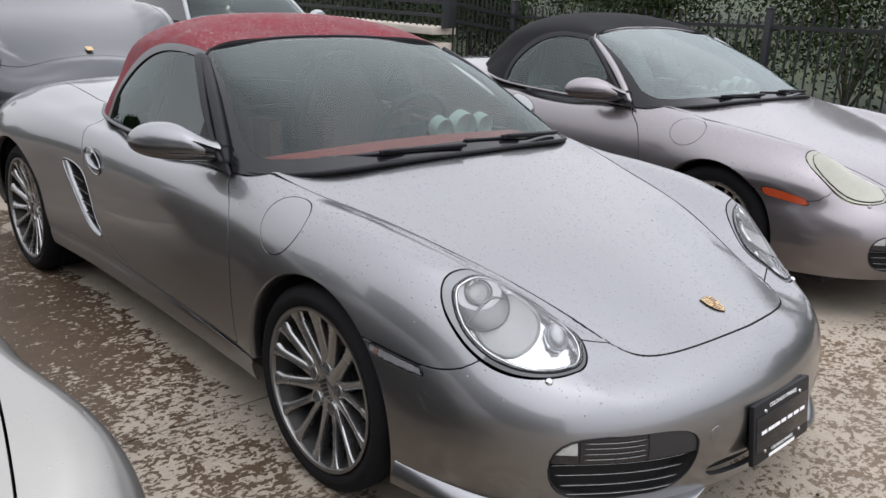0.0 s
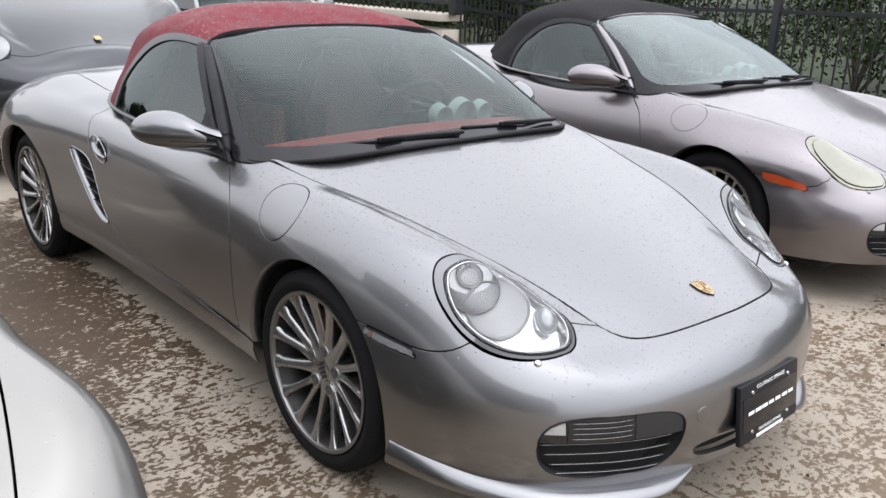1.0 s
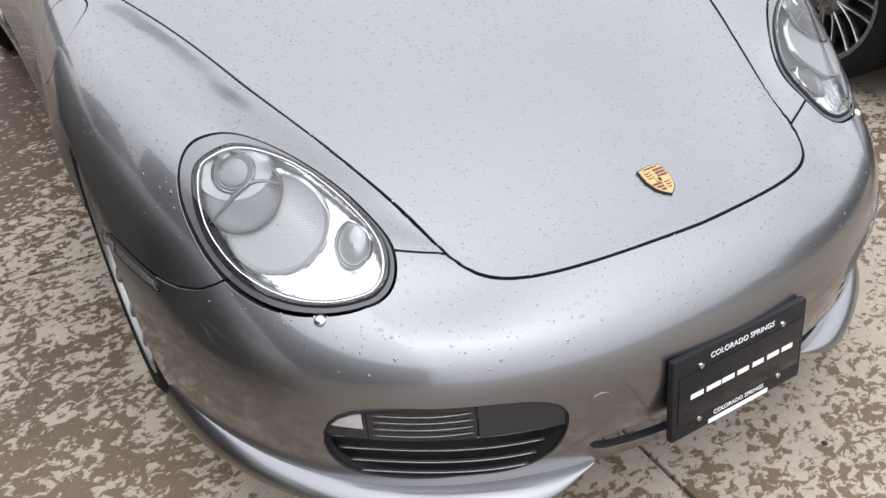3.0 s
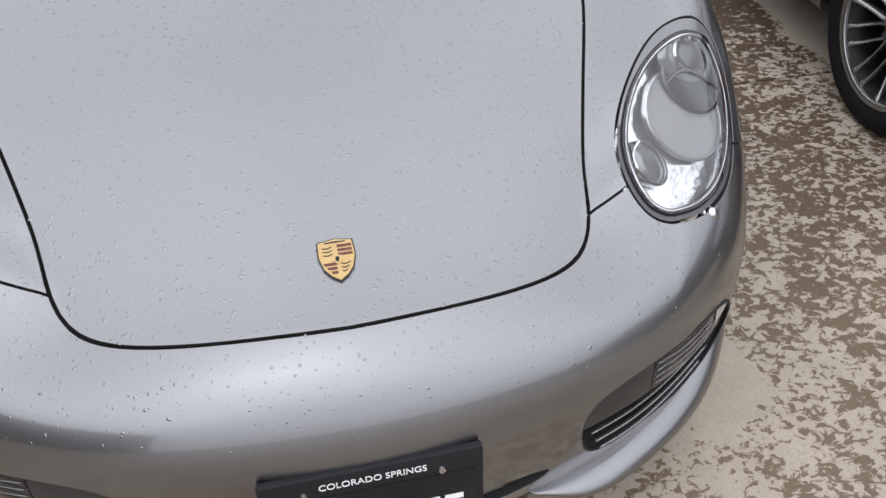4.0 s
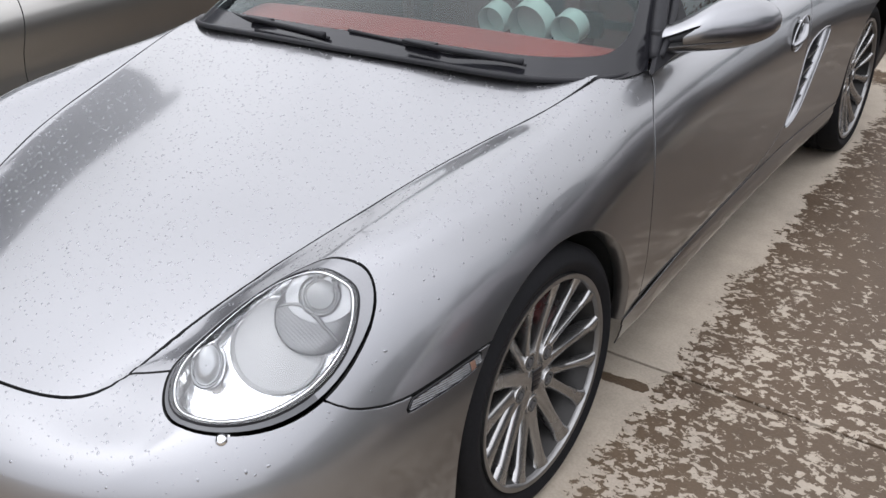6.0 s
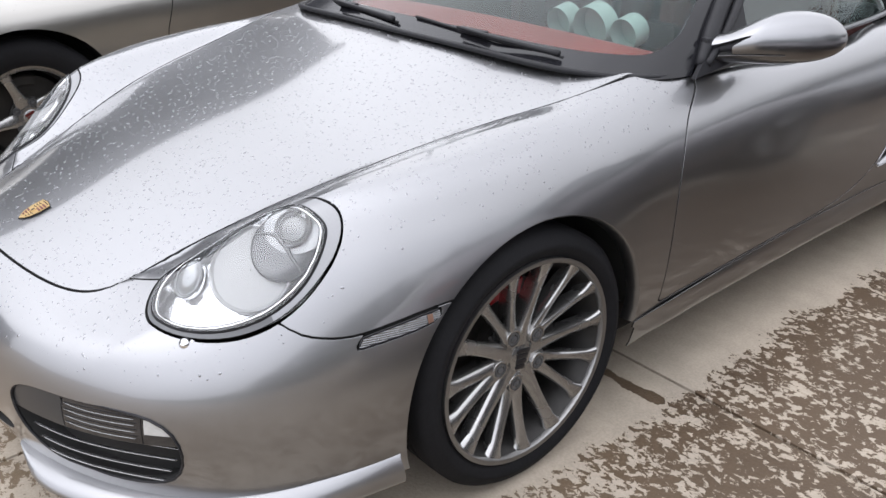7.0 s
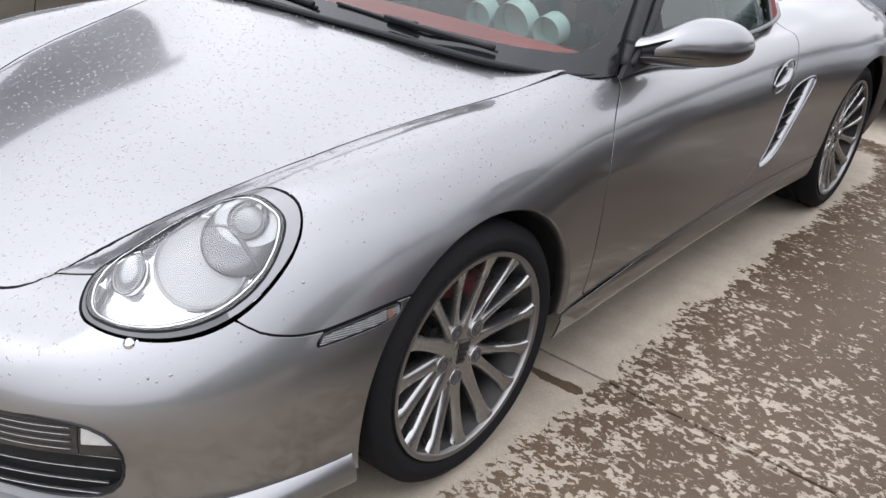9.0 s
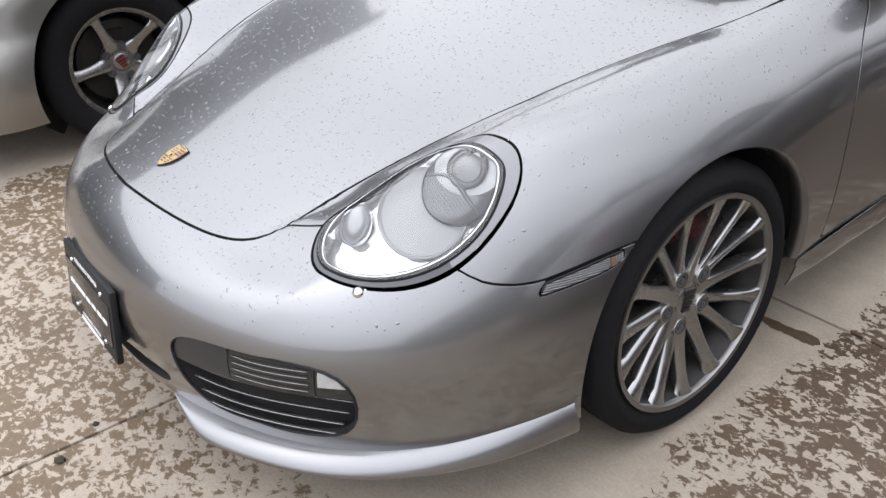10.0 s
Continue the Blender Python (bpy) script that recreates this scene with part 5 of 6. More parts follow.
    # front lip below the bumper
    for sign in (-1, 1) if fine else ():
        top = spline([(.245, -.892, .222), (.32, -.883, .214), (.45, -.834, .212), (.60, -.733, .214), (.72, -.592, .226), (.78, -.49, .240), (.825, -.352, .256)], 40)
        bot = spline([(.265, -.898, .210), (.34, -.908, .189), (.46, -.868, .182), (.62, -.763, .179), (.738, -.618, .181), (.796, -.50, .185), (.834, -.350, .190)], 40)
        mid = (top + bot) / 2 + np.column_stack([np.linspace(.003, .009, 40), np.linspace(-.008, -.003, 40), np.full(40, .003)])
        under = bot + np.column_stack([np.linspace(0, -.05, 40), np.linspace(.06, .02, 40), np.full(40, .006)])
        g = np.stack([top + (0, .012, .002), top, mid, bot, under], 1) * (sign, 1, 1)
        g = np.stack([spline(r, 16) for r in g])
        lip = grid_skin(g)
        if lip.n[np.argmin(lip.v[:, 1])][1] > 0:
            lip.n, lip.f = -lip.n, lip.f[:, ::-1]
        lip.build("front_lip", paint, car, "body-coloured lip spoiler", .006)
    # sills and the rest
    s = s.cut(np.where((s.v[:, 1] > .15) & (s.v[:, 1] < .6) & (np.abs(s.v[:, 0]) > .5), np.maximum(s.v[:, 2] - .268, s.v[:, 1] - .352), .1))
    g = np.where((s.v[:, 1] > .3) & (s.v[:, 1] < 2.2), .285 + .02 * (s.v[:, 1] - .4) - s.v[:, 2], -1.0)
    g = only(s.v, (s.v[:, 1] > .2) & (s.v[:, 1] < 2.2) & (np.abs(s.v[:, 0]) > .5), g)
    sk = s.cut(g - GAP * .4)
    up = np.clip((sk.v[:, 2] - .195) / .095, 0, 1)
    sk = weld(sk.v + np.column_stack([np.sign(sk.v[:, 0]) * (.003 + .020 * (1 - up) ** .5 * smoothstep(0, .3, up) * smoothstep(.30, .52, sk.v[:, 1])), 0 * up, 0 * up]), sk.f)
    skin_pair(sk, "side_skirt", paint, car, "body-coloured sill", .004)
    s = s.cut(-g)
    # turned-in lips of the wheel arches
    for cy, cz, r in ((0, .308, .343), (2.415, .314, .347)):
        for sign in (-1, 1):
            d = np.hypot(s.v[:, 1] - cy, s.v[:, 2] - cz)
            e = s.v[(np.abs(d - r) < .0015) & (s.v[:, 0] * sign > .5) & (s.v[:, 2] > .24)]
            e = e[np.argsort(np.arctan2(e[:, 1] - cy, e[:, 2] - cz))]
            e = spline(e[::max(1, len(e) // 36)], 70)
            inward = np.column_stack([np.zeros(70), cy - e[:, 1], cz - e[:, 2]])
            inward /= np.linalg.norm(inward, axis=1)[:, None]
            lip_ = grid_skin(np.stack([e, e + inward * .004 - (sign * .004, 0, 0), e + inward * .009 - (sign * .018, 0, 0), e + inward * .010 - (sign * .034, 0, 0)], 1))
            if ((lip_.n * np.repeat(inward, 4, 0)).sum(1)).mean() < 0:
                lip_.n, lip_.f = -lip_.n, lip_.f[:, ::-1]
            lip_.build("arch_lip", paint, car, "turned-in lip of the wheel arch", .003)
    g = s.v[:, 1] - .75
    skin_pair(s.cut(-g), "front_fender", paint, car, "front wing", .03)
    rear = s.cut(g)
    lid = spline([(.0, 2.16), (.3, 2.13), (.50, 2.02), (.60, 1.92), (.61, 2.1), (.60, 2.35), (.575, 2.6), (.5, 2.75), (.3, 2.84), (-.1, 2.86), (-.1, 2.2)], 60, True)
    g = only(rear.v, rear.v[:, 2] > .6, inside(lid, plan(rear.v)))
    rear.cut(g - GAP).build("rear_lid", paint, car, "rear lid behind the soft top", .01)
    rear.cut(-g - GAP).build("rear_body", paint, car, "rear wings and tail", .03)
    for sign in (-1, 1):
        headlamp(car, lens, ring, sign, old)
        for (cy, cz), r in (((0, .308), .347), ((2.415, .314), .352)):
            bm = lathe_bm([(.0, .001), (.0, r + .02), (.32, r + .012)], 40)
            bmesh.ops.transform(bm, matrix=pose(sign * .50, cy, cz) @ Matrix.Diagonal((sign, 1, 1, 1)), verts=bm.verts)
            bmesh.ops.delete(bm, geom=[f for f in bm.faces if f.calc_center_median().z < .285], context="FACES")
            part("wheel_liner", bm, VOID, car, "black wheel-arch liner")
        w = lamp_disc((sign * .614, -.655, .527), (sign * .3, -.55, .75), [(-.004, .0135), (.003, .0135), (.004, .011), (.010, .010), (.014, .006), (.015, .001)], 24)
        part("washer_nozzle", w, CHROME if fine else paint, car, "headlamp washer nozzle")
        # handle: oval dish with a pull across its lower half and a lock above
        h = dish.cut(dish.v[:, 0] * sign).build("door_handle", paint, car, "body-coloured door handle in an oval dish", .004)
        pull = spline([(sign * .806, 1.534, .656), (sign * .815, 1.555, .664), (sign * .817, 1.595, .682), (sign * .812, 1.632, .703)], 16)
        tube(pull, np.concatenate([np.linspace(.010, .017, 8), np.linspace(.017, .010, 8)]), paint, "handle_pull", h, "", 12, flat=.55)
        rim_line = [(sign * (.8135 - .02 * max(0, z - .69)), y, z) for y, z in HANDLE[::3]]
        tube(rim_line, .0028, paint, "handle_rim", h, "", 6, True)
        part("handle_lock", lamp_disc((sign * .803, 1.612, .712), (sign, 0, .1), [(-.004, .011), (.004, .011), (.005, .008), (.005, .001)], 16), CHROME, h)
        door_mirror(car, paint, sign)
    windscreen(car, BLACK if fine else paint, GLASS if fine else PALEGLASS, BLACK if fine else paint)
    soft_top(car, cloth, GREY if fine else BLACK, toplabel, GREY if fine else paint)
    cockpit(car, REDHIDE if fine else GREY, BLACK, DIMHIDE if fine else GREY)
    if not fine:
        sheet = box_bm(-.14, -.09, 0, .14, .09, .003, .001)
        sheet.transform(pose(.12, .50, .852, 3, 0, 12))
        part("paper_sheet", sheet, LETTER, car, "white paper sheet on the dashboard")
    part("underbody", box_bm(-.70, -.55, .15, .70, 3.0, .24, .02), VOID, car)
    part("engine_bay", box_bm(-.40, -.62, .22, .40, .25, .52, .05), VOID, car)
    for x in (-1, 1):
        add_wheel(car, wheels, x * .728, 0, .310 - drop, 31 if x < 0 else -13, 0, x)
        add_wheel(car, wheels, x * .745, 2.415, .310 - drop, 3 if x < 0 else 14, 0, x)
    if old:
        car_sheets["old_hood"], car_sheets["old_wing"] = hood, s
    return car, hood, s, bumper, plate


BLANK = mat("grey_blank", (0.022, 0.023, 0.025), 0.3, 0.0, 0.0, 0.08, 200, 10)
W19 = wheel_set(R=.303, rim=.239, hub=.067, ring=.010, forked=True)
W17 = wheel_set(20, .312, .234, .108, (.009, .008), .056, .090, .082, -.014, GLOSSBLACK, .015, False, 5, RIM, lattice=11)
HERO, hood_skin, wing_skin, bumper_skin, top_plate = roadster("sports_car", "silver two-seat roadster with a closed red soft top, wet with rain", PAINT, REDCLOTH, "closed red canvas soft top with wet specks", W19, None, True, False)
roof_sheet, screen_sheet = car_sheets["soft_top"], car_sheets["windscreen"]
OLD_AT = pose(2.494, .203, .016, 0, 0, -3.4)
roadster("old_sports_car", "lilac-silver roadster with a closed black soft top", LILAC, BLACKCLOTH, "closed black canvas soft top", W17, OLD_AT, False, True, .008)

# ---- badge, plate and rain on the silver roadster ----
def crest(car):
    """Small shield on the lid, in quarters of gold and dark red."""
    m = Matrix.Translation((0, -.720, float(top_plate(np.array([[0, -.720]]))[0]) + .0015)) @ pose(0, 0, 0, 17, 0, 0)
    shape = [(-.024, .030), (0, .034), (.024, .030), (.025, .005), (.020, -.014), (.011, -.026), (0, -.034), (-.011, -.026), (-.020, -.014), (-.025, .005)]

    def plate_bm(pts, z0, z1):
        bm = bmesh.new()
        f = bm.faces.new([bm.verts.new((x, y, z0)) for x, y in pts])
        got = bmesh.ops.extrude_face_region(bm, geom=[f])
        bmesh.ops.translate(bm, verts=[v for v in got["geom"] if isinstance(v, bmesh.types.BMVert)], vec=(0, 0, z1 - z0))
        bmesh.ops.recalc_face_normals(bm, faces=bm.faces)
        bm.transform(m)
        return bm

    rim = part("badge", plate_bm([(x * 1.08, y * 1.06) for x, y in shape], -.004, .002), GLOSSBLACK, car, "small gold and red shield badge", False)
    part("badge_field", plate_bm(shape, .0, .0032), GOLD, rim, "gold shield", False)
    for k in range(3):
        part("badge_bar", plate_bm([(.002, .006 + .007 * k), (.0225, .006 + .007 * k), (.0225, .010 + .007 * k), (.002, .010 + .007 * k)], .003, .0040), MAROON, rim, "dark red bar", False)
        w = .0205 - .0045 * k
        part("badge_bar", plate_bm([(-w, -.005 - .007 * k), (-.002, -.005 - .007 * k), (-.002, -.009 - .007 * k), (-w + .002, -.009 - .007 * k)], .003, .0040), MAROON, rim, "dark red bar", False)
    # dark antler strokes in the two plain quarters
    for k in range(3):
        for x0, y0 in ((-.019, .008 + .006 * k), (.004, -.008 - .006 * k)):
            w = .014 - (.003 * k if y0 < 0 else 0)
            part("badge_stroke", plate_bm([(x0, y0), (x0 + w * .5, y0 - .0015), (x0 + w, y0 + .0012), (x0 + w, y0 + .0024), (x0 + w * .5, y0), (x0, y0 + .0012)], .003, .0038), GLOSSBLACK, rim, "", False)
    part("badge_head", plate_bm([(-.015, .0280), (.015, .0280), (.0145, .0296), (0, .0306), (-.0145, .0296)], .003, .0036), GLOSSBLACK, rim, "", False)
    part("badge_centre", plate_bm([(-.007, .006), (.007, .006), (.007, -.002), (0, -.009), (-.007, -.002)], .003, .0046), GOLD, rim, "", False)
    part("badge_mark", plate_bm([(-.002, .004), (.003, .003), (.002, -.003), (-.001, -.005), (-.003, -.001)], .0046, .0052), BLACK, rim, "", False)


def words(text, size, m, material, parent, name):
    c = bpy.data.curves.new(name, "FONT")
    c.body, c.size, c.align_x, c.align_y, c.extrude = text, size, "CENTER", "CENTER", .0004
    tmp = bpy.data.objects.new(name, c)
    scene.collection.objects.link(tmp)
    bpy.context.view_layer.update()
    me = bpy.data.meshes.new_from_object(tmp.evaluated_get(bpy.context.evaluated_depsgraph_get()))
    bpy.data.objects.remove(tmp)
    me.transform(m)
    me.materials.clear()
    me.materials.append(material)
    ob = new(name, me)
    ob.parent = parent
    return ob


def front_plate(car):
    m = pose(0, -.957, .352, 90 - 8, 0, 0) @ Matrix.Scale(.94, 4)
    bm = box_bm(-.163, -.088, -.012, .163, .088, .004, .006)
    bm.transform(m)
    frame_ = part("licence_plate", bm, BLACK, car, "black dealer plate in a black plastic frame")
    bm = box_bm(-.150, -.052, .003, .150, .050, .006, .001)
    bm.transform(m)
    part("plate_face", bm, GLOSSBLACK, frame_, "glossy black plate")
    words("COLORADO SPRINGS", .0160, m @ pose(0, .068, .0048), LETTER, frame_, "frame_lettering")
    # maker's name as a row of plain white bars
    for i, w in enumerate((.030, .034, .030, .028, .028, .030, .028)):
        x = -.123 + i * .0375
        bm = box_bm(x, -.005, .0055, x + w, .005, .0068)
        bm.transform(m)
        part("plate_bar", bm, LETTER, frame_, "plain white bar", False)
    words("COLORADO SPRINGS", .0130, m @ pose(0, -.064, .0048), LETTER, frame_, "frame_lettering")
    bm = box_bm(-.075, -.084, .0038, .075, -.075, .0052, 0)
    bm.transform(m)
    part("plate_bar", bm, LETTER, frame_, "plain white bar", False)
    for x, y in ((-.10, .058), (.10, .058), (-.10, -.058), (.10, -.058)):
        bm = lathe_bm([(.004, .006), (.0075, .005), (.008, .001)], 12)
        bm.transform(m @ pose(x, y, 0) @ pose(0, 0, 0, 0, -90, 0))
        part("plate_screw", bm, CHROME, frame_)
    bm = box_bm(-.13, -.955, .30, .13, -.90, .40, .01)
    part("plate_bracket", bm, BLACK, frame_)


crest(HERO)
front_plate(HERO)


def drops(name, skins, count, size, label, steep=.45, back=.9, material=None):
    """Flattened beads of water scattered over upward-facing sheets."""
    rng = np.random.default_rng(5)
    v, f = [], []
    for s, share_ in zip(skins, count):
        a, b, c = (s.v[s.f[:, i]] for i in range(3))
        nn = np.cross(b - a, c - a)
        area = np.linalg.norm(nn, axis=1)
        nz = s.n[s.f[:, 0], 2]
        p = area * np.clip((nz - steep) * 2.2, 0, 1) * np.clip((back - a[:, 1]) * 3, 0, 1)
        pick = rng.choice(len(p), share_, p=p / p.sum())
        for i in pick:
            u, w = rng.random(2)
            if u + w > 1:
                u, w = 1 - u, 1 - w
            o = a[i] + (b[i] - a[i]) * u + (c[i] - a[i]) * w
            n = s.n[s.f[i, 0]]
            t = np.cross(n, rng.normal(size=3))
            t /= np.linalg.norm(t)
            q = np.cross(n, t)
            r = size * (.55 + rng.random() ** 2 * 1.0)
            stretch = 1 + rng.random() * .6
            k = len(v)
            v.append(o + n * r * .26)
            lobe = 1 + .13 * rng.normal(size=7)
            for h, rr, m in ((.205, .62, 7), (0, 1.0, 7)):
                for j in range(m):
                    w_ = 2 * math.pi * j / m
                    v.append(o + n * (r * h - .0002) + (t * math.cos(w_) * stretch + q * math.sin(w_)) * r * rr * lobe[j])
            for j in range(7):
                j2 = (j + 1) % 7
                f.append((k, k + 1 + j, k + 1 + j2))
                f.append((k + 1 + j, k + 8 + j, k + 8 + j2, k + 1 + j2))
    ob = mesh_object(name, v, f, material or BEAD, None)
    return tagged(ob, label, "rain drops", kind="stuff")


drops("rain_drops", [hood_skin, wing_skin, bumper_skin], (5200, 1500, 420), .0021, "clear rain drops beaded on the silver car body", .38)
drops("rain_drops", [hood_skin, wing_skin, bumper_skin], (5200, 1200, 500), .0014, "fine clear rain drops between the larger beads", .38)
drops("rain_drops", [roof_sheet], (6500,), .0017, "rain specks on the red canvas top, sky glint painted pale", .5, 1.9, SPECK)
drops("rain_drops", [screen_sheet], (420,), .0010, "fine rain drops on the windscreen", .3, 1.2, BEAD)

old_sheets = [Skin(k.v @ np.array(OLD_AT.to_3x3()).T + np.array(OLD_AT.translation), k.n @ np.array(OLD_AT.to_3x3()).T, k.f) for k in (car_sheets["old_hood"], car_sheets["old_wing"])]
drops("rain_drops", old_sheets, (2200, 1500), .0026, "clear rain drops beaded on the lilac car body", .38, 1.1, LILACBEAD)

# ---- other vehicles ----
def seam_cut(s, g):
    return s.cut(g - GAP), s.cut(-g - GAP)


def pale_coupe():
    car = thing("sports_coupe", "pale champagne-silver sports coupe parked alongside, wet with rain", "car", at=pose(-2.59, -.28, 0))
    sk, _ = body_skin(GUIDES, 170, 70)
    sc = np.array([1.065, 1.06, 1.0])
    wide = (1 + .10 * smoothstep(.50, .78, sk.v[:, 2]) * smoothstep(.35, .6, np.abs(sk.v[:, 0]))) * (1 + .22 * smoothstep(.0, .62, -sk.v[:, 1]))
    s = weld(sk.v * sc * np.column_stack([wide, np.ones_like(wide), np.full_like(wide, 1.03)]), sk.f)
    s = s.cut(-arch(s.v, (0, .325), .372))
    s = s.cut(-arch(s.v, (2.62, .33), .38))
    lid = np.vstack([spline([(.70, .55), (.80, .42), (.862, .20), (.868, 0), (.852, -.16), (.815, -.36), (.77, -.54), (.70, -.70), (.55, -.84), (.3, -.92), (-.2, -.94)], 70), [(-.2, .32), (.3, .34), (.55, .42)]])
    g = only(s.v, s.v[:, 2] > .45, inside(lid, plan(s.v)))
    hood, s = seam_cut(s, g)
    hood.build("hood", PALE, car, "long front lid", .012)
    car_sheets["coupe_lid"], car_sheets["coupe_body"] = hood, s
    door = np.array([(.66, .90), (.60, .62), (.58, .30), (1.75, .30), (1.9, .5), (1.92, .9)])
    g = only(s.v, np.abs(s.v[:, 0]) > .5, inside(door, side_y(s.v)))
    d, s = seam_cut(s, g)
    skin_pair(d, "door", PALE, car, "closed door", .012)
    s.build("body", PALE, car, "", .04)
    W = wheel_set(5, .326, .225, .122, (.034, .021), .030, .082, .080, .004, MAROON, .026, False, 5, RIM)
    for x in (-1, 1):
        add_wheel(car, W, x * .79, 0, .326, 22, 0, x)
        add_wheel(car, W, x * .80, 2.62, .326, 0, 0, x)
        for cy in (0, 2.62):
            bm = lathe_bm([(0, .001), (0, .40), (.33, .385)], 40)
            bmesh.ops.transform(bm, matrix=pose(x * .55, cy, .325) @ Matrix.Diagonal((x, 1, 1, 1)), verts=bm.verts)
            bmesh.ops.delete(bm, geom=[f for f in bm.faces if f.calc_center_median().z < .16], context="FACES")
            part("wheel_liner", bm, VOID, car)
        m = lathe_bm([(-.05, .001), (-.045, .05), (0, .075), (.05, .06), (.075, .001)], 24)
        bmesh.ops.transform(m, matrix=pose(x * 1.0, .95, .93, 0, 0, 90) @ Matrix.Diagonal((1, 1.4, 1, 1)), verts=m.verts)
        part("door_mirror", m, PALE, car, "body-coloured door mirror")
    part("underbody", box_bm(-.75, -.6, .14, .75, 3.0, .24, .02), VOID, car)
    cabin(car, (1.05, 1.08, 1.02), PALE)
    return car


def cabin(car, sc, paint, shift=(0, 0, 0)):
    """Hard roof with a windscreen and side glass."""
    S = np.array(sc)
    T = np.array(shift)
    base = [(-.70, .62, .82), (-.6, .42, .84), (0, .32, .855), (.6, .42, .84), (.70, .62, .82)]
    head = [(-.52, 1.12, 1.17), (-.45, 1.13, 1.19), (0, 1.18, 1.21), (.45, 1.13, 1.19), (.52, 1.12, 1.17)]
    mid = [((a[0] + b[0]) / 2, (a[1] + b[1]) / 2 - .02, (a[2] + b[2]) / 2 + .03) for a, b in zip(base, head)]
    g = loft([base, mid, head], 30, 16) * S + T
    s = grid_skin(g)
    if s.n[:, 2].mean() < 0:
        s.n, s.f = -s.n, s.f[:, ::-1]
    w = s.build("windscreen", GLASS, car, "pale green windscreen", .006)
    w.visible_shadow = False
    tail = [(-.62, 2.3, .86), (-.5, 2.4, .87), (0, 2.45, .88), (.5, 2.4, .87), (.62, 2.3, .86)]
    top = [(-.53, 1.55, 1.20), (-.45, 1.56, 1.235), (0, 1.58, 1.262), (.45, 1.56, 1.235), (.53, 1.55, 1.20)]
    g = loft([head, top, tail], 30, 24) * S + T
    s = grid_skin(g)
    if s.n[:, 2].mean() < 0:
        s.n, s.f = -s.n, s.f[:, ::-1]
    s.build("roof", paint, car, "painted roof", .01)
    for x in (-1, 1):
        tube(spline([np.array((x * .715, .60, .81)) * S + T, np.array((x * .64, .85, 1.02)) * S + T, np.array((x * .535, 1.13, 1.18)) * S + T], 16), .026, paint, "pillar", car, "", 8)
        g = loft([[(x * .715, .62, .83), (x * .72, 1.3, .84), (x * .66, 2.2, .87)], [(x * .54, 1.12, 1.16), (x * .545, 1.5, 1.19), (x * .62, 2.18, .89)]], 20, 8) * S + T
        s = grid_skin(g)
        if (s.n[:, 0] * x).mean() < 0:
            s.n, s.f = -s.n, s.f[:, ::-1]
        s.build("side_glass", SMOKE, car, "dark side glass", .006)
    part("cabin_floor", box_bm(*(np.array((-.66, .5, .25)) * S + T), *(np.array((.66, 2.2, .80)) * S + T), .03), VOID, car)


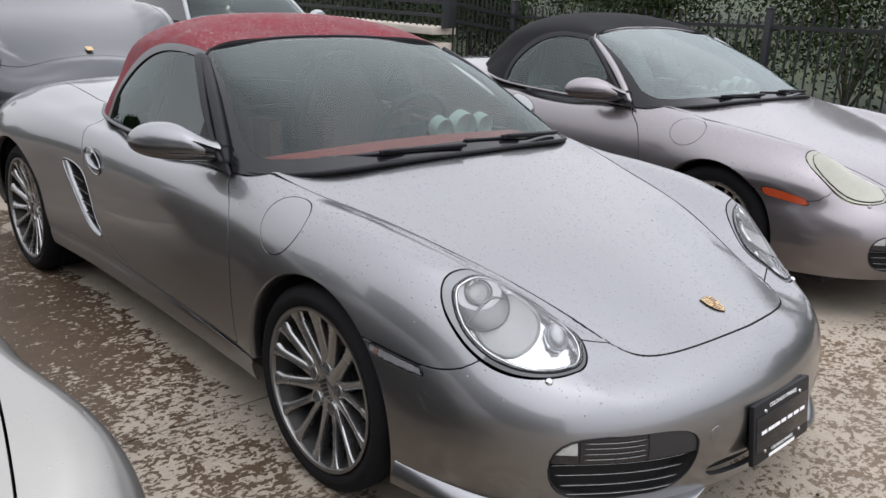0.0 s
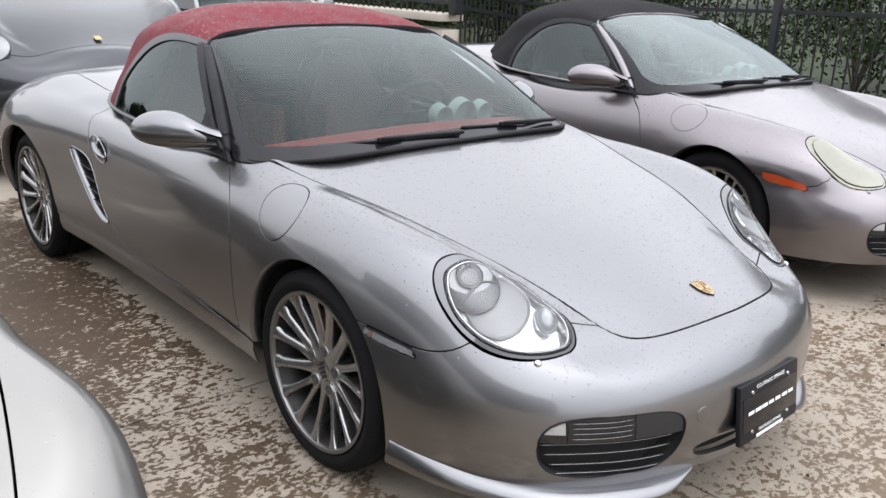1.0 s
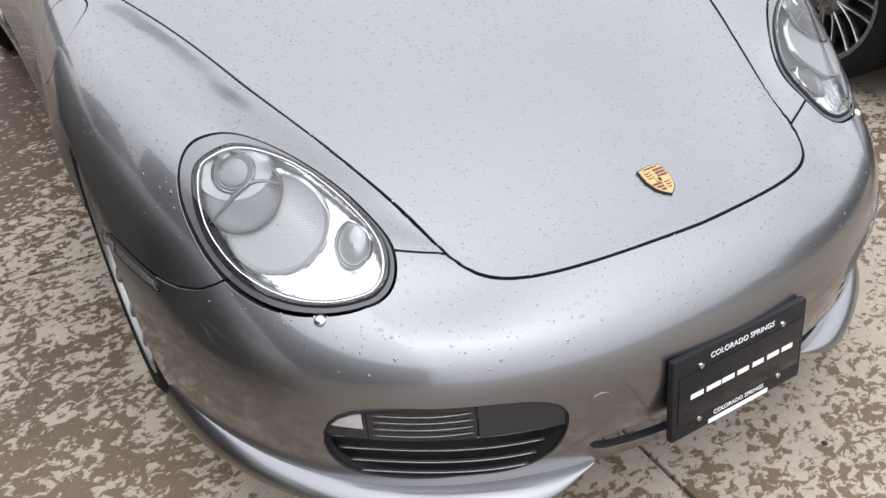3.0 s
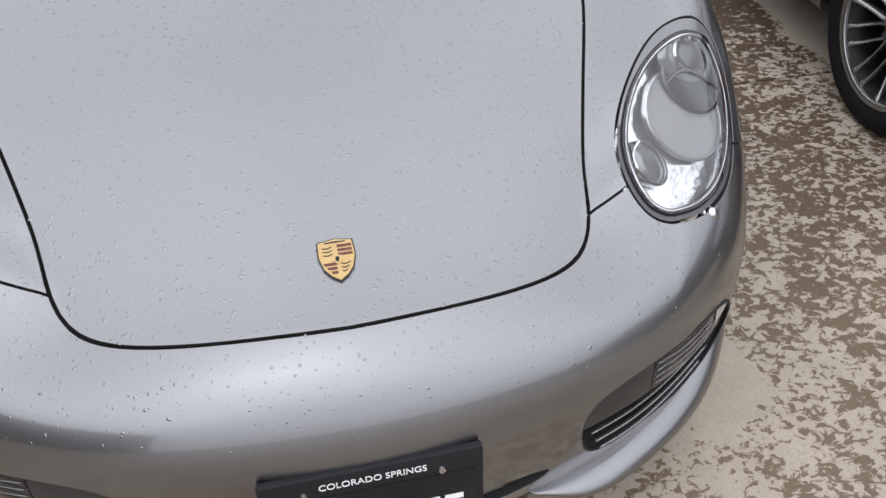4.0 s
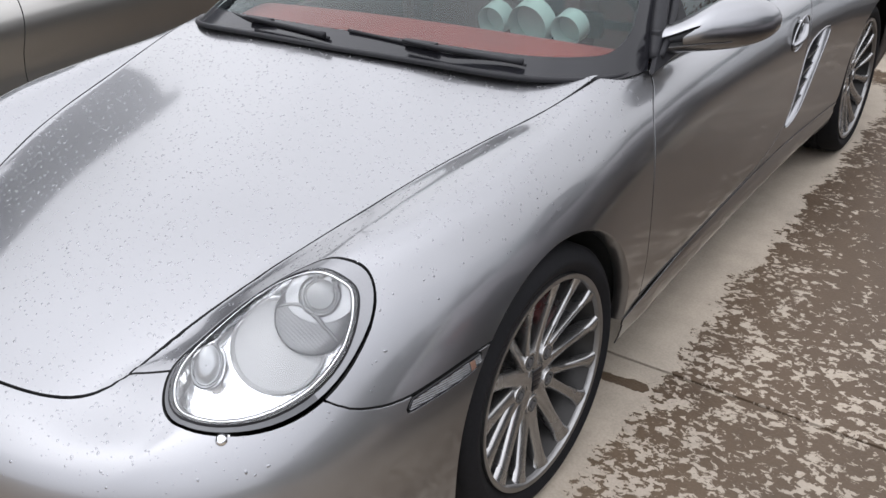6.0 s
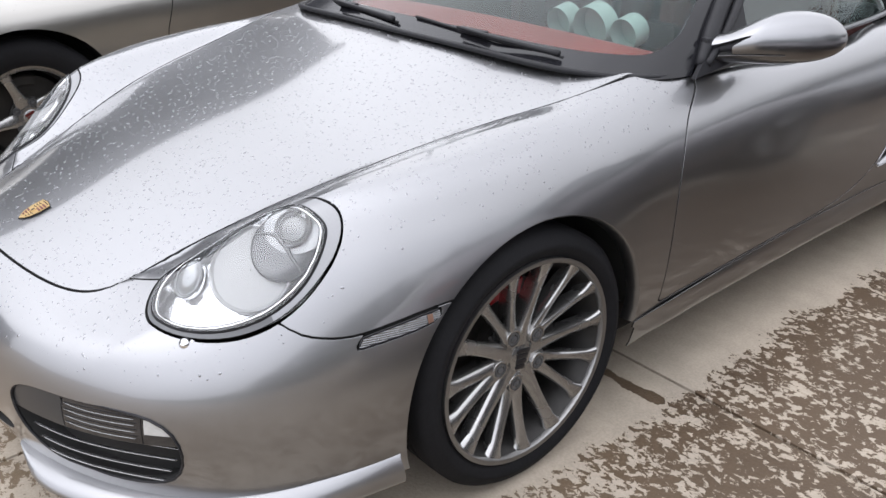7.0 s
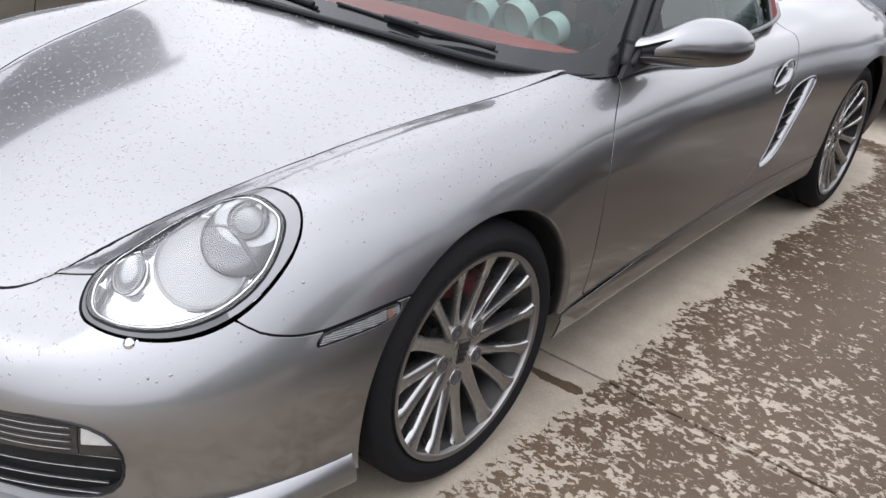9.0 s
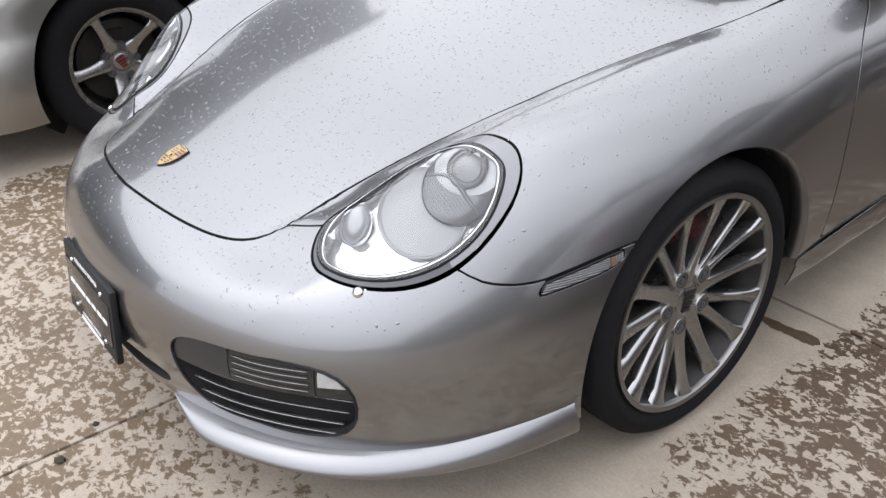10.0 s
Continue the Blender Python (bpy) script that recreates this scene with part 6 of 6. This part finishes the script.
def tall_car(name, label, paint, at, scale, detail):
    car = thing(name, label, "car", at=at)
    sk, _ = body_skin(GUIDES, 150, 60)
    S = np.array(scale)
    n = sk.n / S
    s = Skin(sk.v * S, n / np.linalg.norm(n, axis=1)[:, None], sk.f)
    ax = 2.415 * S[1]
    s = s.cut(-arch(s.v, (0, .36), .41))
    s = s.cut(-arch(s.v, (ax, .36), .41))
    lid = np.vstack([spline([(.72, .35), (.70, 0), (.66, -.35), (.60, -.60), (.45, -.71), (.2, -.755), (-.2, -.755)], 50), [(-.2, .36)]]) * S[:2]
    g = only(s.v, s.v[:, 2] > .6, inside(lid, plan(s.v)))
    hood, s = seam_cut(s, g)
    hood.build("hood", paint, car, "smooth front lid with a small gold badge" if detail else "", .02)
    if detail:
        top, low = .835, .50
        grille = np.array([(-.50, .42), (-.54, .57), (-.50, .64), (.50, .64), (.54, .57), (.50, .42)])
        g = only(s.v, s.v[:, 1] < -.5, inside(grille, s.v[:, [0, 2]]))
        hole, s = s.cut(g), s.cut(-g)
        gr = Skin(hole.v + (0, .05, 0), hole.n, hole.f).build("grille", VOID, car, "black front grille", 0)
        for z in (.455, .505, .555, .605):
            a = np.linspace(-.50, .50, 13)
            tube(spline([(x, -.905 * S[1] + .16 * x * x + .02, z) for x in a], 24), .013, SLAT, "grille_bar", gr, "", 8, flat=.6)
        a = np.linspace(.30, .52, 6)
        for sg in (-1, 1):
            tube(spline([(sg * x, -.905 * S[1] + .16 * x * x + .005, .618) for x in a], 12), .010, CHROME, "grille_strip", gr, "chrome strip", 8, flat=.5)
        lowgr = np.array([(-.62, .25), (-.66, .32), (-.60, .37), (.60, .37), (.66, .32), (.62, .25)])
        g = only(s.v, s.v[:, 1] < -.4, inside(lowgr, s.v[:, [0, 2]]))
        hole, s = s.cut(g), s.cut(-g)
        lo = Skin(hole.v + (0, .04, 0), hole.n, hole.f).build("lower_intake", BLACK, car, "black lower air intake", 0)
        for sg in (-1, 1):
            part("fog_lamp", lamp_disc((sg * .57, -.80 * S[1], .36), (sg * .3, -1, 0), [(-.03, .040), (.004, .040), (.008, .035), (.002, .031), (.004, .001)], 28), SMOKE, lo, "round fog lamp")
            part("headlamp", lamp_disc((sg * .66, -.615 * S[1], .86), (sg * .45, -.72, .52), [(-.03, .10), (.004, .10), (.010, .085), (.016, .04), (.018, .001)], 36, 1.35), SHELF, car, "oval headlamp behind clear glass")
        g = only(s.v, s.v[:, 1] < -.2, .24 - s.v[:, 2])
        s.cut(g - .002).moved(.004).build("bumper_skirt", BLACK, car, "black plastic bumper skirt", .02)
        s = s.cut(-g)
        bm = box_bm(-.022, -.028, 0, .022, .028, .004, .002)
        bm.transform(Matrix.Translation((0, -.70 * S[1], .617 * S[2])) @ pose(0, 0, 0, 22))
        part("badge", bm, GOLD, car, "small gold badge")
    s.build("body", paint, car, "", .04)
    W = wheel_set(10, .36, .25, .125, (.02, .016), .05, .09, .085, -.01, GLOSSBLACK, .018, False, 5, RIM)
    for x in (-1, 1):
        add_wheel(car, W, x * .80, 0, .36, 0, 0, x)
        add_wheel(car, W, x * .80, ax, .36, 0, 0, x)
        m = lathe_bm([(-.06, .001), (-.05, .06), (0, .09), (.05, .07), (.08, .001)], 24)
        bmesh.ops.transform(m, matrix=pose(x * .72 * S[0] + x * .24, .85, .87 * S[2], 0, 0, 90) @ Matrix.Diagonal((1, 1.35, 1, 1)), verts=m.verts)
        part("door_mirror", m, paint, car, "body-coloured door mirror")
    part("underbody", box_bm(-.78, -.7, .2, .78, 3.2, .36, .03), VOID, car)
    cabin(car, S, paint)
    return car


pale_coupe()
moved_sheets = [Skin(k.v + (-2.59, -.28, 0), k.n, k.f) for k in (car_sheets["coupe_lid"], car_sheets["coupe_body"])]
drops("rain_drops", moved_sheets, (1500, 700), .0016, "clear rain drops beaded on the pale coupe", .45, .6, PALEBEAD)
tall_car("suv", "slate-grey sport utility car parked nose to tail behind the roadster", SLATE, pose(.1, 4.70, 0), (1.06, 1.05, 1.48), True)
tall_car("pale_car", "pale grey car parked by the fence behind", WHITE, pose(2.80, 5.85, 0), (1.02, 1.05, 1.13), False)

# ---- ground: cast concrete slabs, damp in patches ----
def concrete():
    m = bpy.data.materials.new("damp_concrete")
    m.use_nodes = True
    n, l = m.node_tree.nodes, m.node_tree.links
    b = n["Principled BSDF"]
    geo = n.new("ShaderNodeNewGeometry")
    sep = n.new("ShaderNodeSeparateXYZ")
    l.new(geo.outputs["Position"], sep.inputs[0])

    def op(kind, a, c=None, clamp=False):
        k = n.new("ShaderNodeMath")
        k.operation, k.use_clamp = kind, clamp
        for i, x in enumerate((a, c)):
            if x is None:
                continue
            if isinstance(x, (int, float)):
                k.inputs[i].default_value = x
            else:
                l.new(x, k.inputs[i])
        return k.outputs[0]

    def noise_tex(scale, detail, stretch=(1, 1, 1), distort=0.0, rough=.5):
        mp = n.new("ShaderNodeMapping")
        mp.inputs["Scale"].default_value = stretch
        l.new(geo.outputs["Position"], mp.inputs["Vector"])
        t = n.new("ShaderNodeTexNoise")
        t.inputs["Scale"].default_value, t.inputs["Detail"].default_value = scale, detail
        t.inputs["Distortion"].default_value, t.inputs["Roughness"].default_value = distort, rough
        l.new(mp.outputs[0], t.inputs["Vector"])
        return t.outputs["Fac"]

    def ramp(x, a, c, lo=0.0, hi=1.0):
        r = n.new("ShaderNodeMapRange")
        r.interpolation_type = "SMOOTHSTEP"
        r.inputs["From Min"].default_value, r.inputs["From Max"].default_value = a, c
        r.inputs["To Min"].default_value, r.inputs["To Max"].default_value = lo, hi
        l.new(x, r.inputs["Value"])
        return r.outputs[0]

    def away(x0, x1, y0, y1):
        """Distance outside a rectangle of the plan."""
        dx = op("MAXIMUM", op("SUBTRACT", op("ABSOLUTE", op("SUBTRACT", sep.outputs["X"], (x0 + x1) / 2)), (x1 - x0) / 2), 0.0)
        dy = op("MAXIMUM", op("SUBTRACT", op("ABSOLUTE", op("SUBTRACT", sep.outputs["Y"], (y0 + y1) / 2)), (y1 - y0) / 2), 0.0)
        return op("SQRT", op("ADD", op("MULTIPLY", dx, dx), op("MULTIPLY", dy, dy)))

    dry_near = op("MINIMUM", op("MINIMUM", away(-.58, .73, -.58, 3.2), away(1.95, 3.3, -.30, 3.4)), op("MINIMUM", away(-3.3, -1.85, -.8, 3.4), away(-.75, .95, 3.75, 8.3)))
    edge = op("ADD", dry_near, op("MULTIPLY", op("SUBTRACT", noise_tex(4.0, 3), .5), .20))
    flakes = op("ADD", op("MULTIPLY", noise_tex(40.0, 6, (1.0, 1.3, 1), .5, .64), .70), op("MULTIPLY", noise_tex(11.0, 3, (1.0, 1.2, 1), .3, .55), .30))
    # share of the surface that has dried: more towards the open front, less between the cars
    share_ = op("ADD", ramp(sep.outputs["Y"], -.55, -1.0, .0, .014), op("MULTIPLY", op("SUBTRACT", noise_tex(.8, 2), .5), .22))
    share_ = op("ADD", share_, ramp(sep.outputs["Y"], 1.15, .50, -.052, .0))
    under = op("ADD", ramp(edge, .18, .0, .0, .55), ramp(edge, .50, .12, .0, .034))
    streak = op("ADD", away(.60, .845, .455, .462), op("MULTIPLY", op("SUBTRACT", noise_tex(22.0, 3), .5), .05))
    level = op("SUBTRACT", op("ADD", op("ADD", flakes, share_), under), ramp(streak, .020, .008, .0, .9))
    dry = ramp(level, .512, .537)
    fine = noise_tex(140.0, 4)
    broad = noise_tex(1.3, 4)
    grime = noise_tex(9.0, 5, (1, 1, 1), .0, .7)

    def blend(fac, a, c, kind="MIX"):
        x = n.new("ShaderNodeMix")
        x.data_type, x.blend_type = "RGBA", kind
        for i, q in ((0, fac), (6, a), (7, c)):
            if isinstance(q, (tuple, float)):
                x.inputs[i].default_value = (*q, 1) if isinstance(q, tuple) else q
            else:
                l.new(q, x.inputs[i])
        return x.outputs[2]

    pale = blend(ramp(broad, .35, .65), (.392, .338, .273), (.343, .298, .243))
    # damp tone deepens with y: shade between the cars is painted in with wetness
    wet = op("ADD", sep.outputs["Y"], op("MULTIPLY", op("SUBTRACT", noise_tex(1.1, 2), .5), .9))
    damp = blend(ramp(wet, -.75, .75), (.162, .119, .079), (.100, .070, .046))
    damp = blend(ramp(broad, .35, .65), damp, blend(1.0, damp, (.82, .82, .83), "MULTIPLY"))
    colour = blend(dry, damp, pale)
    tone = op("ADD", ramp(fine, .3, .7, -.06, .06), ramp(grime, .3, .7, .93, 1.05))
    colour = blend(1.0, colour, tone, "MULTIPLY")
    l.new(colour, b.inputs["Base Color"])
    l.new(ramp(dry, 0, 1, .48, .85), b.inputs["Roughness"])
    b.inputs["Specular IOR Level"].default_value = .22
    bp = n.new("ShaderNodeBump")
    bp.inputs["Strength"].default_value, bp.inputs["Distance"].default_value = .35, .003
    l.new(op("ADD", fine, op("MULTIPLY", grime, .6)), bp.inputs["Height"])
    l.new(bp.outputs["Normal"], b.inputs["Normal"])
    return m


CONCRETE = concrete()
JOINT = mat("grey_subgrade", (0.051, 0.045, 0.038), 0.9, 0, 0, 0.2, 60, 5)
GRASS = mat("rough_grass", (0.019, 0.031, 0.011), 0.8, 0, 0, 0.35, 30, 1.5, bump=0.6, other=(0.039, 0.051, 0.018))
ground = mesh_object("ground", [(-900, -900, -.03), (900, -900, -.03), (900, 900, -.03), (-900, 900, -.03)], [(0, 1, 2, 3)], JOINT)
tagged(ground, "concrete parking ground, damp from rain, with sawn joints", "ground", kind="structure")
STEP = 4.57
bm = box_bm(-STEP / 2 + .0042, -STEP / 2 + .0042, -.06, STEP / 2 - .0042, STEP / 2 - .0042, 0, .004)
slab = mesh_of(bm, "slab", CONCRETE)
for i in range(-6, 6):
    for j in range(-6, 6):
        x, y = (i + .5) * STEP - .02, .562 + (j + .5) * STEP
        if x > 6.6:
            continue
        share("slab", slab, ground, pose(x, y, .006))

# water stain beside the wheel, a few leaves and pebbles
PEBBLE = mat("dark_debris", (0.027, 0.022, 0.015), 0.8, 0, 0, 0.3, 90, 9)
for x, y, r in ((.02, -1.12, .012), (-.05, -1.02, .008), (.30, -.98, .006), (.95, -1.0, .010), (.62, -1.25, .007), (-.42, -1.3, .008), (1.5, -.72, .009), (1.18, .02, .006)):
    bm = bmesh.new()
    bmesh.ops.create_icosphere(bm, subdivisions=2, radius=r)
    for v in bm.verts:
        v.co = v.co * (1 + .35 * noise.noise(v.co * 180 + Vector((x, y, 0)) * 9))
        v.co.z *= .5
    bm.transform(pose(x, y, .006 + r * .35))
    tagged(part("pebble", bm, PEBBLE), "small dark pebble on the concrete", "pebble", "loose debris")

# ---- fence, wall and the green bank behind ----
def fence_run(a, b, z_low, top_a, top_b, name_label, rails=(.10, .28, None)):
    a, b = Vector((*a, 0)), Vector((*b, 0))
    d = b - a
    L = d.length
    run = thing("fence", name_label, "fence", "fence runs")
    ang = math.degrees(math.atan2(d.y, d.x))
    picket = mesh_of(box_bm(-.008, -.008, 0, .008, .008, 1.0), "picket", IRON)
    tip = bmesh.new()
    bmesh.ops.create_cone(tip, segments=4, radius1=.012, radius2=.001, depth=.05, matrix=pose(0, 0, .025))
    tip = mesh_of(tip, "tip", IRON)
    count = int(L / .104)
    for i in range(1, count):
        t = i / count
        p = a + d * t
        top = top_a + (top_b - top_a) * t
        k = share("picket", picket, run, Matrix.Translation((p.x, p.y, z_low)) @ Matrix.Rotation(radians(ang), 4, "Z") @ Matrix.Diagonal((1, 1, top - z_low, 1)))
        share("picket_tip", tip, run, Matrix.Translation((p.x, p.y, top)) @ Matrix.Rotation(radians(ang + 45), 4, "Z"))
    for drop in rails:
        za, zb = (z_low + .12, z_low + .12) if drop is None else (top_a - drop, top_b - drop)
        bm = box_bm(0, -.018, -.018, 1, .018, .018)
        bm.transform(Matrix.Translation((a.x, a.y, za)) @ Matrix((( d.x, -d.y / L, 0, 0), (d.y, d.x / L, 0, 0), (zb - za, 0, 1, 0), (0, 0, 0, 1))))
        part("rail", bm, IRON, run)
    return run


def fence_post(x, y, z0, z1, w):
    bm = box_bm(x - w, y - w, z0, x + w, y + w, z1, .004)
    box_bm(x - w * 1.15, y - w * 1.15, z1 - .004, x + w * 1.15, y + w * 1.15, z1 + .018, .006, bm)
    return tagged(part("fence_post", bm, IRON), "square black steel fence post with a flat cap", "post", "fence posts")


fence_run((6.0, 5.65), (6.30, 2.45), 0, 1.16, 1.24, "black steel picket fence beside the parking", (.10, None))
fence_run((6.30, 2.45), (6.60, -.75), 0, 1.24, 1.30, "black steel picket fence beside the parking", (.10, None))
fence_run((6.60, -.75), (6.9, -3.95), 0, 1.30, 1.36, "black steel picket fence beside the parking", (.10, None))
fence_run((4.42, 5.15), (6.0, 5.65), 0, 1.33, 1.16, "black steel picket fence stepping down from the wall")
fence_run((4.42, 5.15), (4.42, 8.3), .96, 1.50, 1.50, "black steel picket fence on the masonry wall")
fence_run((4.42, 8.3), (4.42, 11.4), .96, 1.50, 1.50, "black steel picket fence on the masonry wall")
for x, y, z0, z1, w in ((6.0, 5.65, 0, 1.24, .035), (6.30, 2.45, 0, 1.31, .035), (6.60, -.75, 0, 1.37, .035), (6.9, -3.95, 0, 1.43, .035), (4.42, 5.15, .96, 1.62, .055), (4.42, 8.3, .96, 1.56, .035), (4.42, 11.4, .96, 1.56, .035)):
    fence_post(x, y, z0, z1, w)
wall = thing("garden_wall", "low buff masonry wall carrying the fence", "wall", kind="structure")
rng = random.Random(4)
blocks = [mesh_of(box_bm(-.14, -.195, -.095, .14, .195, .095, .008), "wall_block", BUFF)]
for row in range(4):
    for i in range(17):
        share("wall_block", blocks[0], wall, pose(4.42 + rng.uniform(-.004, .004), 5.2 + i * .40 + (.2 if row % 2 else 0), .10 + row * .20))
share("wall_cap", mesh_of(box_bm(-.18, -3.4, -.04, .18, 3.4, .04, .01), "wall_cap", BUFF), wall, pose(4.42, 8.62, .925))

# bank of rough grass rising behind the fence
xs, ys = np.linspace(6.4, 60, 60), np.linspace(-60, 60, 90)
v = []
for x in xs:
    for y in ys:
        lift = max(0, x - 7.5)
        v.append((x, y, -.04 + lift * .10 + .25 * noise.noise(Vector((x * .3, y * .3, 0))) * min(1, lift)))
k = len(ys)
f = [(i * k + j, (i + 1) * k + j, (i + 1) * k + j + 1, i * k + j + 1) for i in range(len(xs) - 1) for j in range(k - 1)]
tagged(mesh_object("grass_bank", v, f, GRASS), "rough green bank rising behind the fence", "grass", kind="structure")


def leafy(name, label, at, height, spread, trunk, seed, count):
    """Tapered trunk, limbs and a crown of many small leaves."""
    r = random.Random(seed)
    t = thing(name, label, "tree" if trunk else "shrub", "trees behind the fence" if trunk else "shrubs behind the fence", at=pose(*at))
    limbs = []
    if trunk:
        stem = spline([(0, 0, -.1), (r.uniform(-.1, .1), r.uniform(-.1, .1), height * .35), (r.uniform(-.3, .3), r.uniform(-.3, .3), height * .85)], 12)
        tube(stem, np.linspace(height * .022, height * .006, 12), BARK, "trunk", t, "", 8)
    for i in range(9):
        a, h = r.uniform(0, 6.28), r.uniform(.15 if not trunk else .3, .85) * height
        e = (math.cos(a) * spread * r.uniform(.4, .8), math.sin(a) * spread * r.uniform(.4, .8), h + r.uniform(.05, .2) * height)
        limbs.append(e)
        tube(spline([(0, 0, h * (.55 if trunk else .1)), (e[0] * .5, e[1] * .5, h * .9), e], 8), np.linspace(.03, .006, 8) * (height / 4 if trunk else .6), BARK, "limb", t, "", 6)
    rg = np.random.default_rng(seed)
    c = np.array(limbs)[rg.integers(0, len(limbs), count)]
    p = c + rg.normal(size=(count, 3)) * (spread * .30, spread * .30, height * .11)
    p[:, 2] = np.maximum(p[:, 2], .03)
    vs, fs = [], []
    u = rg.normal(size=(count, 3))
    u /= np.linalg.norm(u, axis=1)[:, None]
    w = np.cross(u, rg.normal(size=(count, 3)))
    w /= np.linalg.norm(w, axis=1)[:, None]
    size = rg.uniform(.02, .05, count) * (1.3 if trunk else 1)
    for i in range(count):
        q = len(vs)
        vs += [p[i] - u[i] * size[i], p[i] + w[i] * size[i] * .45, p[i] + u[i] * size[i], p[i] - w[i] * size[i] * .45]
        fs.append((q, q + 1, q + 2, q + 3))
    crown = mesh_object("crown", vs, fs, LEAF, t, "dense green leaves", smooth=False)
    return t


rr = random.Random(11)
for i in range(12):
    y = -6 + i * 2.1
    leafy("shrub", "dense dark green shrub on the bank", (8.2 + rr.uniform(0, 1.6), y, .05), rr.uniform(1.3, 2.2), rr.uniform(.9, 1.3), False, 20 + i, 11000)
for i in range(9):
    leafy("tree", "tall leafy green tree behind the fence", (12.5 + rr.uniform(0, 4), -8 + i * 3.6, .5), rr.uniform(2.4, 3.2), rr.uniform(1.5, 2.2), True, 50 + i, 12000)
for i in range(5):
    leafy("shrub", "dense dark green shrub on the bank", (6.0 + i * 1.3, 9.5 + i * .8, .05), rr.uniform(1.5, 2.4), 1.2, False, 80 + i, 5000)

# unseen woods added far off, so the paint mirrors a darker horizon
rg = np.random.default_rng(3)
cnt = 26000
ang = rg.uniform(0, 2 * np.pi, cnt)
ang = ang[(np.abs(np.angle(np.exp(1j * (ang - 4.4)))) > 1.6)]
rad = rg.uniform(38, 44, len(ang))
top = 2.4 + 1.0 * np.sin(ang * 7) * np.sin(ang * 3 + 1) + .8 * np.sin(ang * 23)
c = np.column_stack([rad * np.cos(ang), rad * np.sin(ang), rg.random(len(ang)) ** .8 * top])
u = rg.normal(size=(len(ang), 3)) * .3
w = rg.normal(size=(len(ang), 3)) * .3
v = np.stack([c - u, c + w, c + u, c - w], 1).reshape(-1, 3)
f = [(4 * i, 4 * i + 1, 4 * i + 2, 4 * i + 3) for i in range(len(ang))]
tagged(mesh_object("added_woods", v, f, LEAF, smooth=False), "dark green woods added out of view to darken the mirrored horizon", "woods", kind="stuff")

# dark two-storey building across the yard, and a lamp post, which the lid mirrors
DARKWALL = mat("dark_cladding", (0.058, 0.062, 0.069), 0.5, 0, 0, 0.1, 20, 1.0)
PANE = mat("dark_window", (0.023, 0.027, 0.031), 0.1, 0, 0.3, 0.1, 10, 2)
hall = thing("showroom_building", "dark grey clad showroom with glazed bays across the yard", "building", at=pose(-16, 0, 0))
part("wall", box_bm(-6, -24, 0, 0, 7.3, 8.2, .03), DARKWALL, hall)
part("roof", box_bm(-6.2, -24.2, 8.2, .2, 7.5, 8.5, .03), DARKWALL, hall)
for i in range(9):
    w = part("window", box_bm(-.02, -22 + i * 3.1, .4, .03, -19.6 + i * 3.1, 3.2, .01), PANE, hall)
    part("frame", box_bm(-.02, -20.85 + i * 3.1, .4, .06, -20.75 + i * 3.1, 3.2, .01), DARKWALL, w)
post = thing("street_lamp", "tall grey lamp post with a curved arm", "street lamp", at=pose(-12, 8.2, 0))
tube([(0, 0, 0), (0, 0, 3), (0, 0, 7)], [.09, .075, .055], DARKWALL, "pole", post, "", 12)
tube(spline([(0, 0, 6.9), (.3, -.2, 7.5), (1.1, -.7, 7.7)], 14), .04, DARKWALL, "arm", post, "", 10)
part("lamp_head", box_bm(1.0, -.9, 7.6, 1.6, -.6, 7.72, .03), DARKWALL, post)
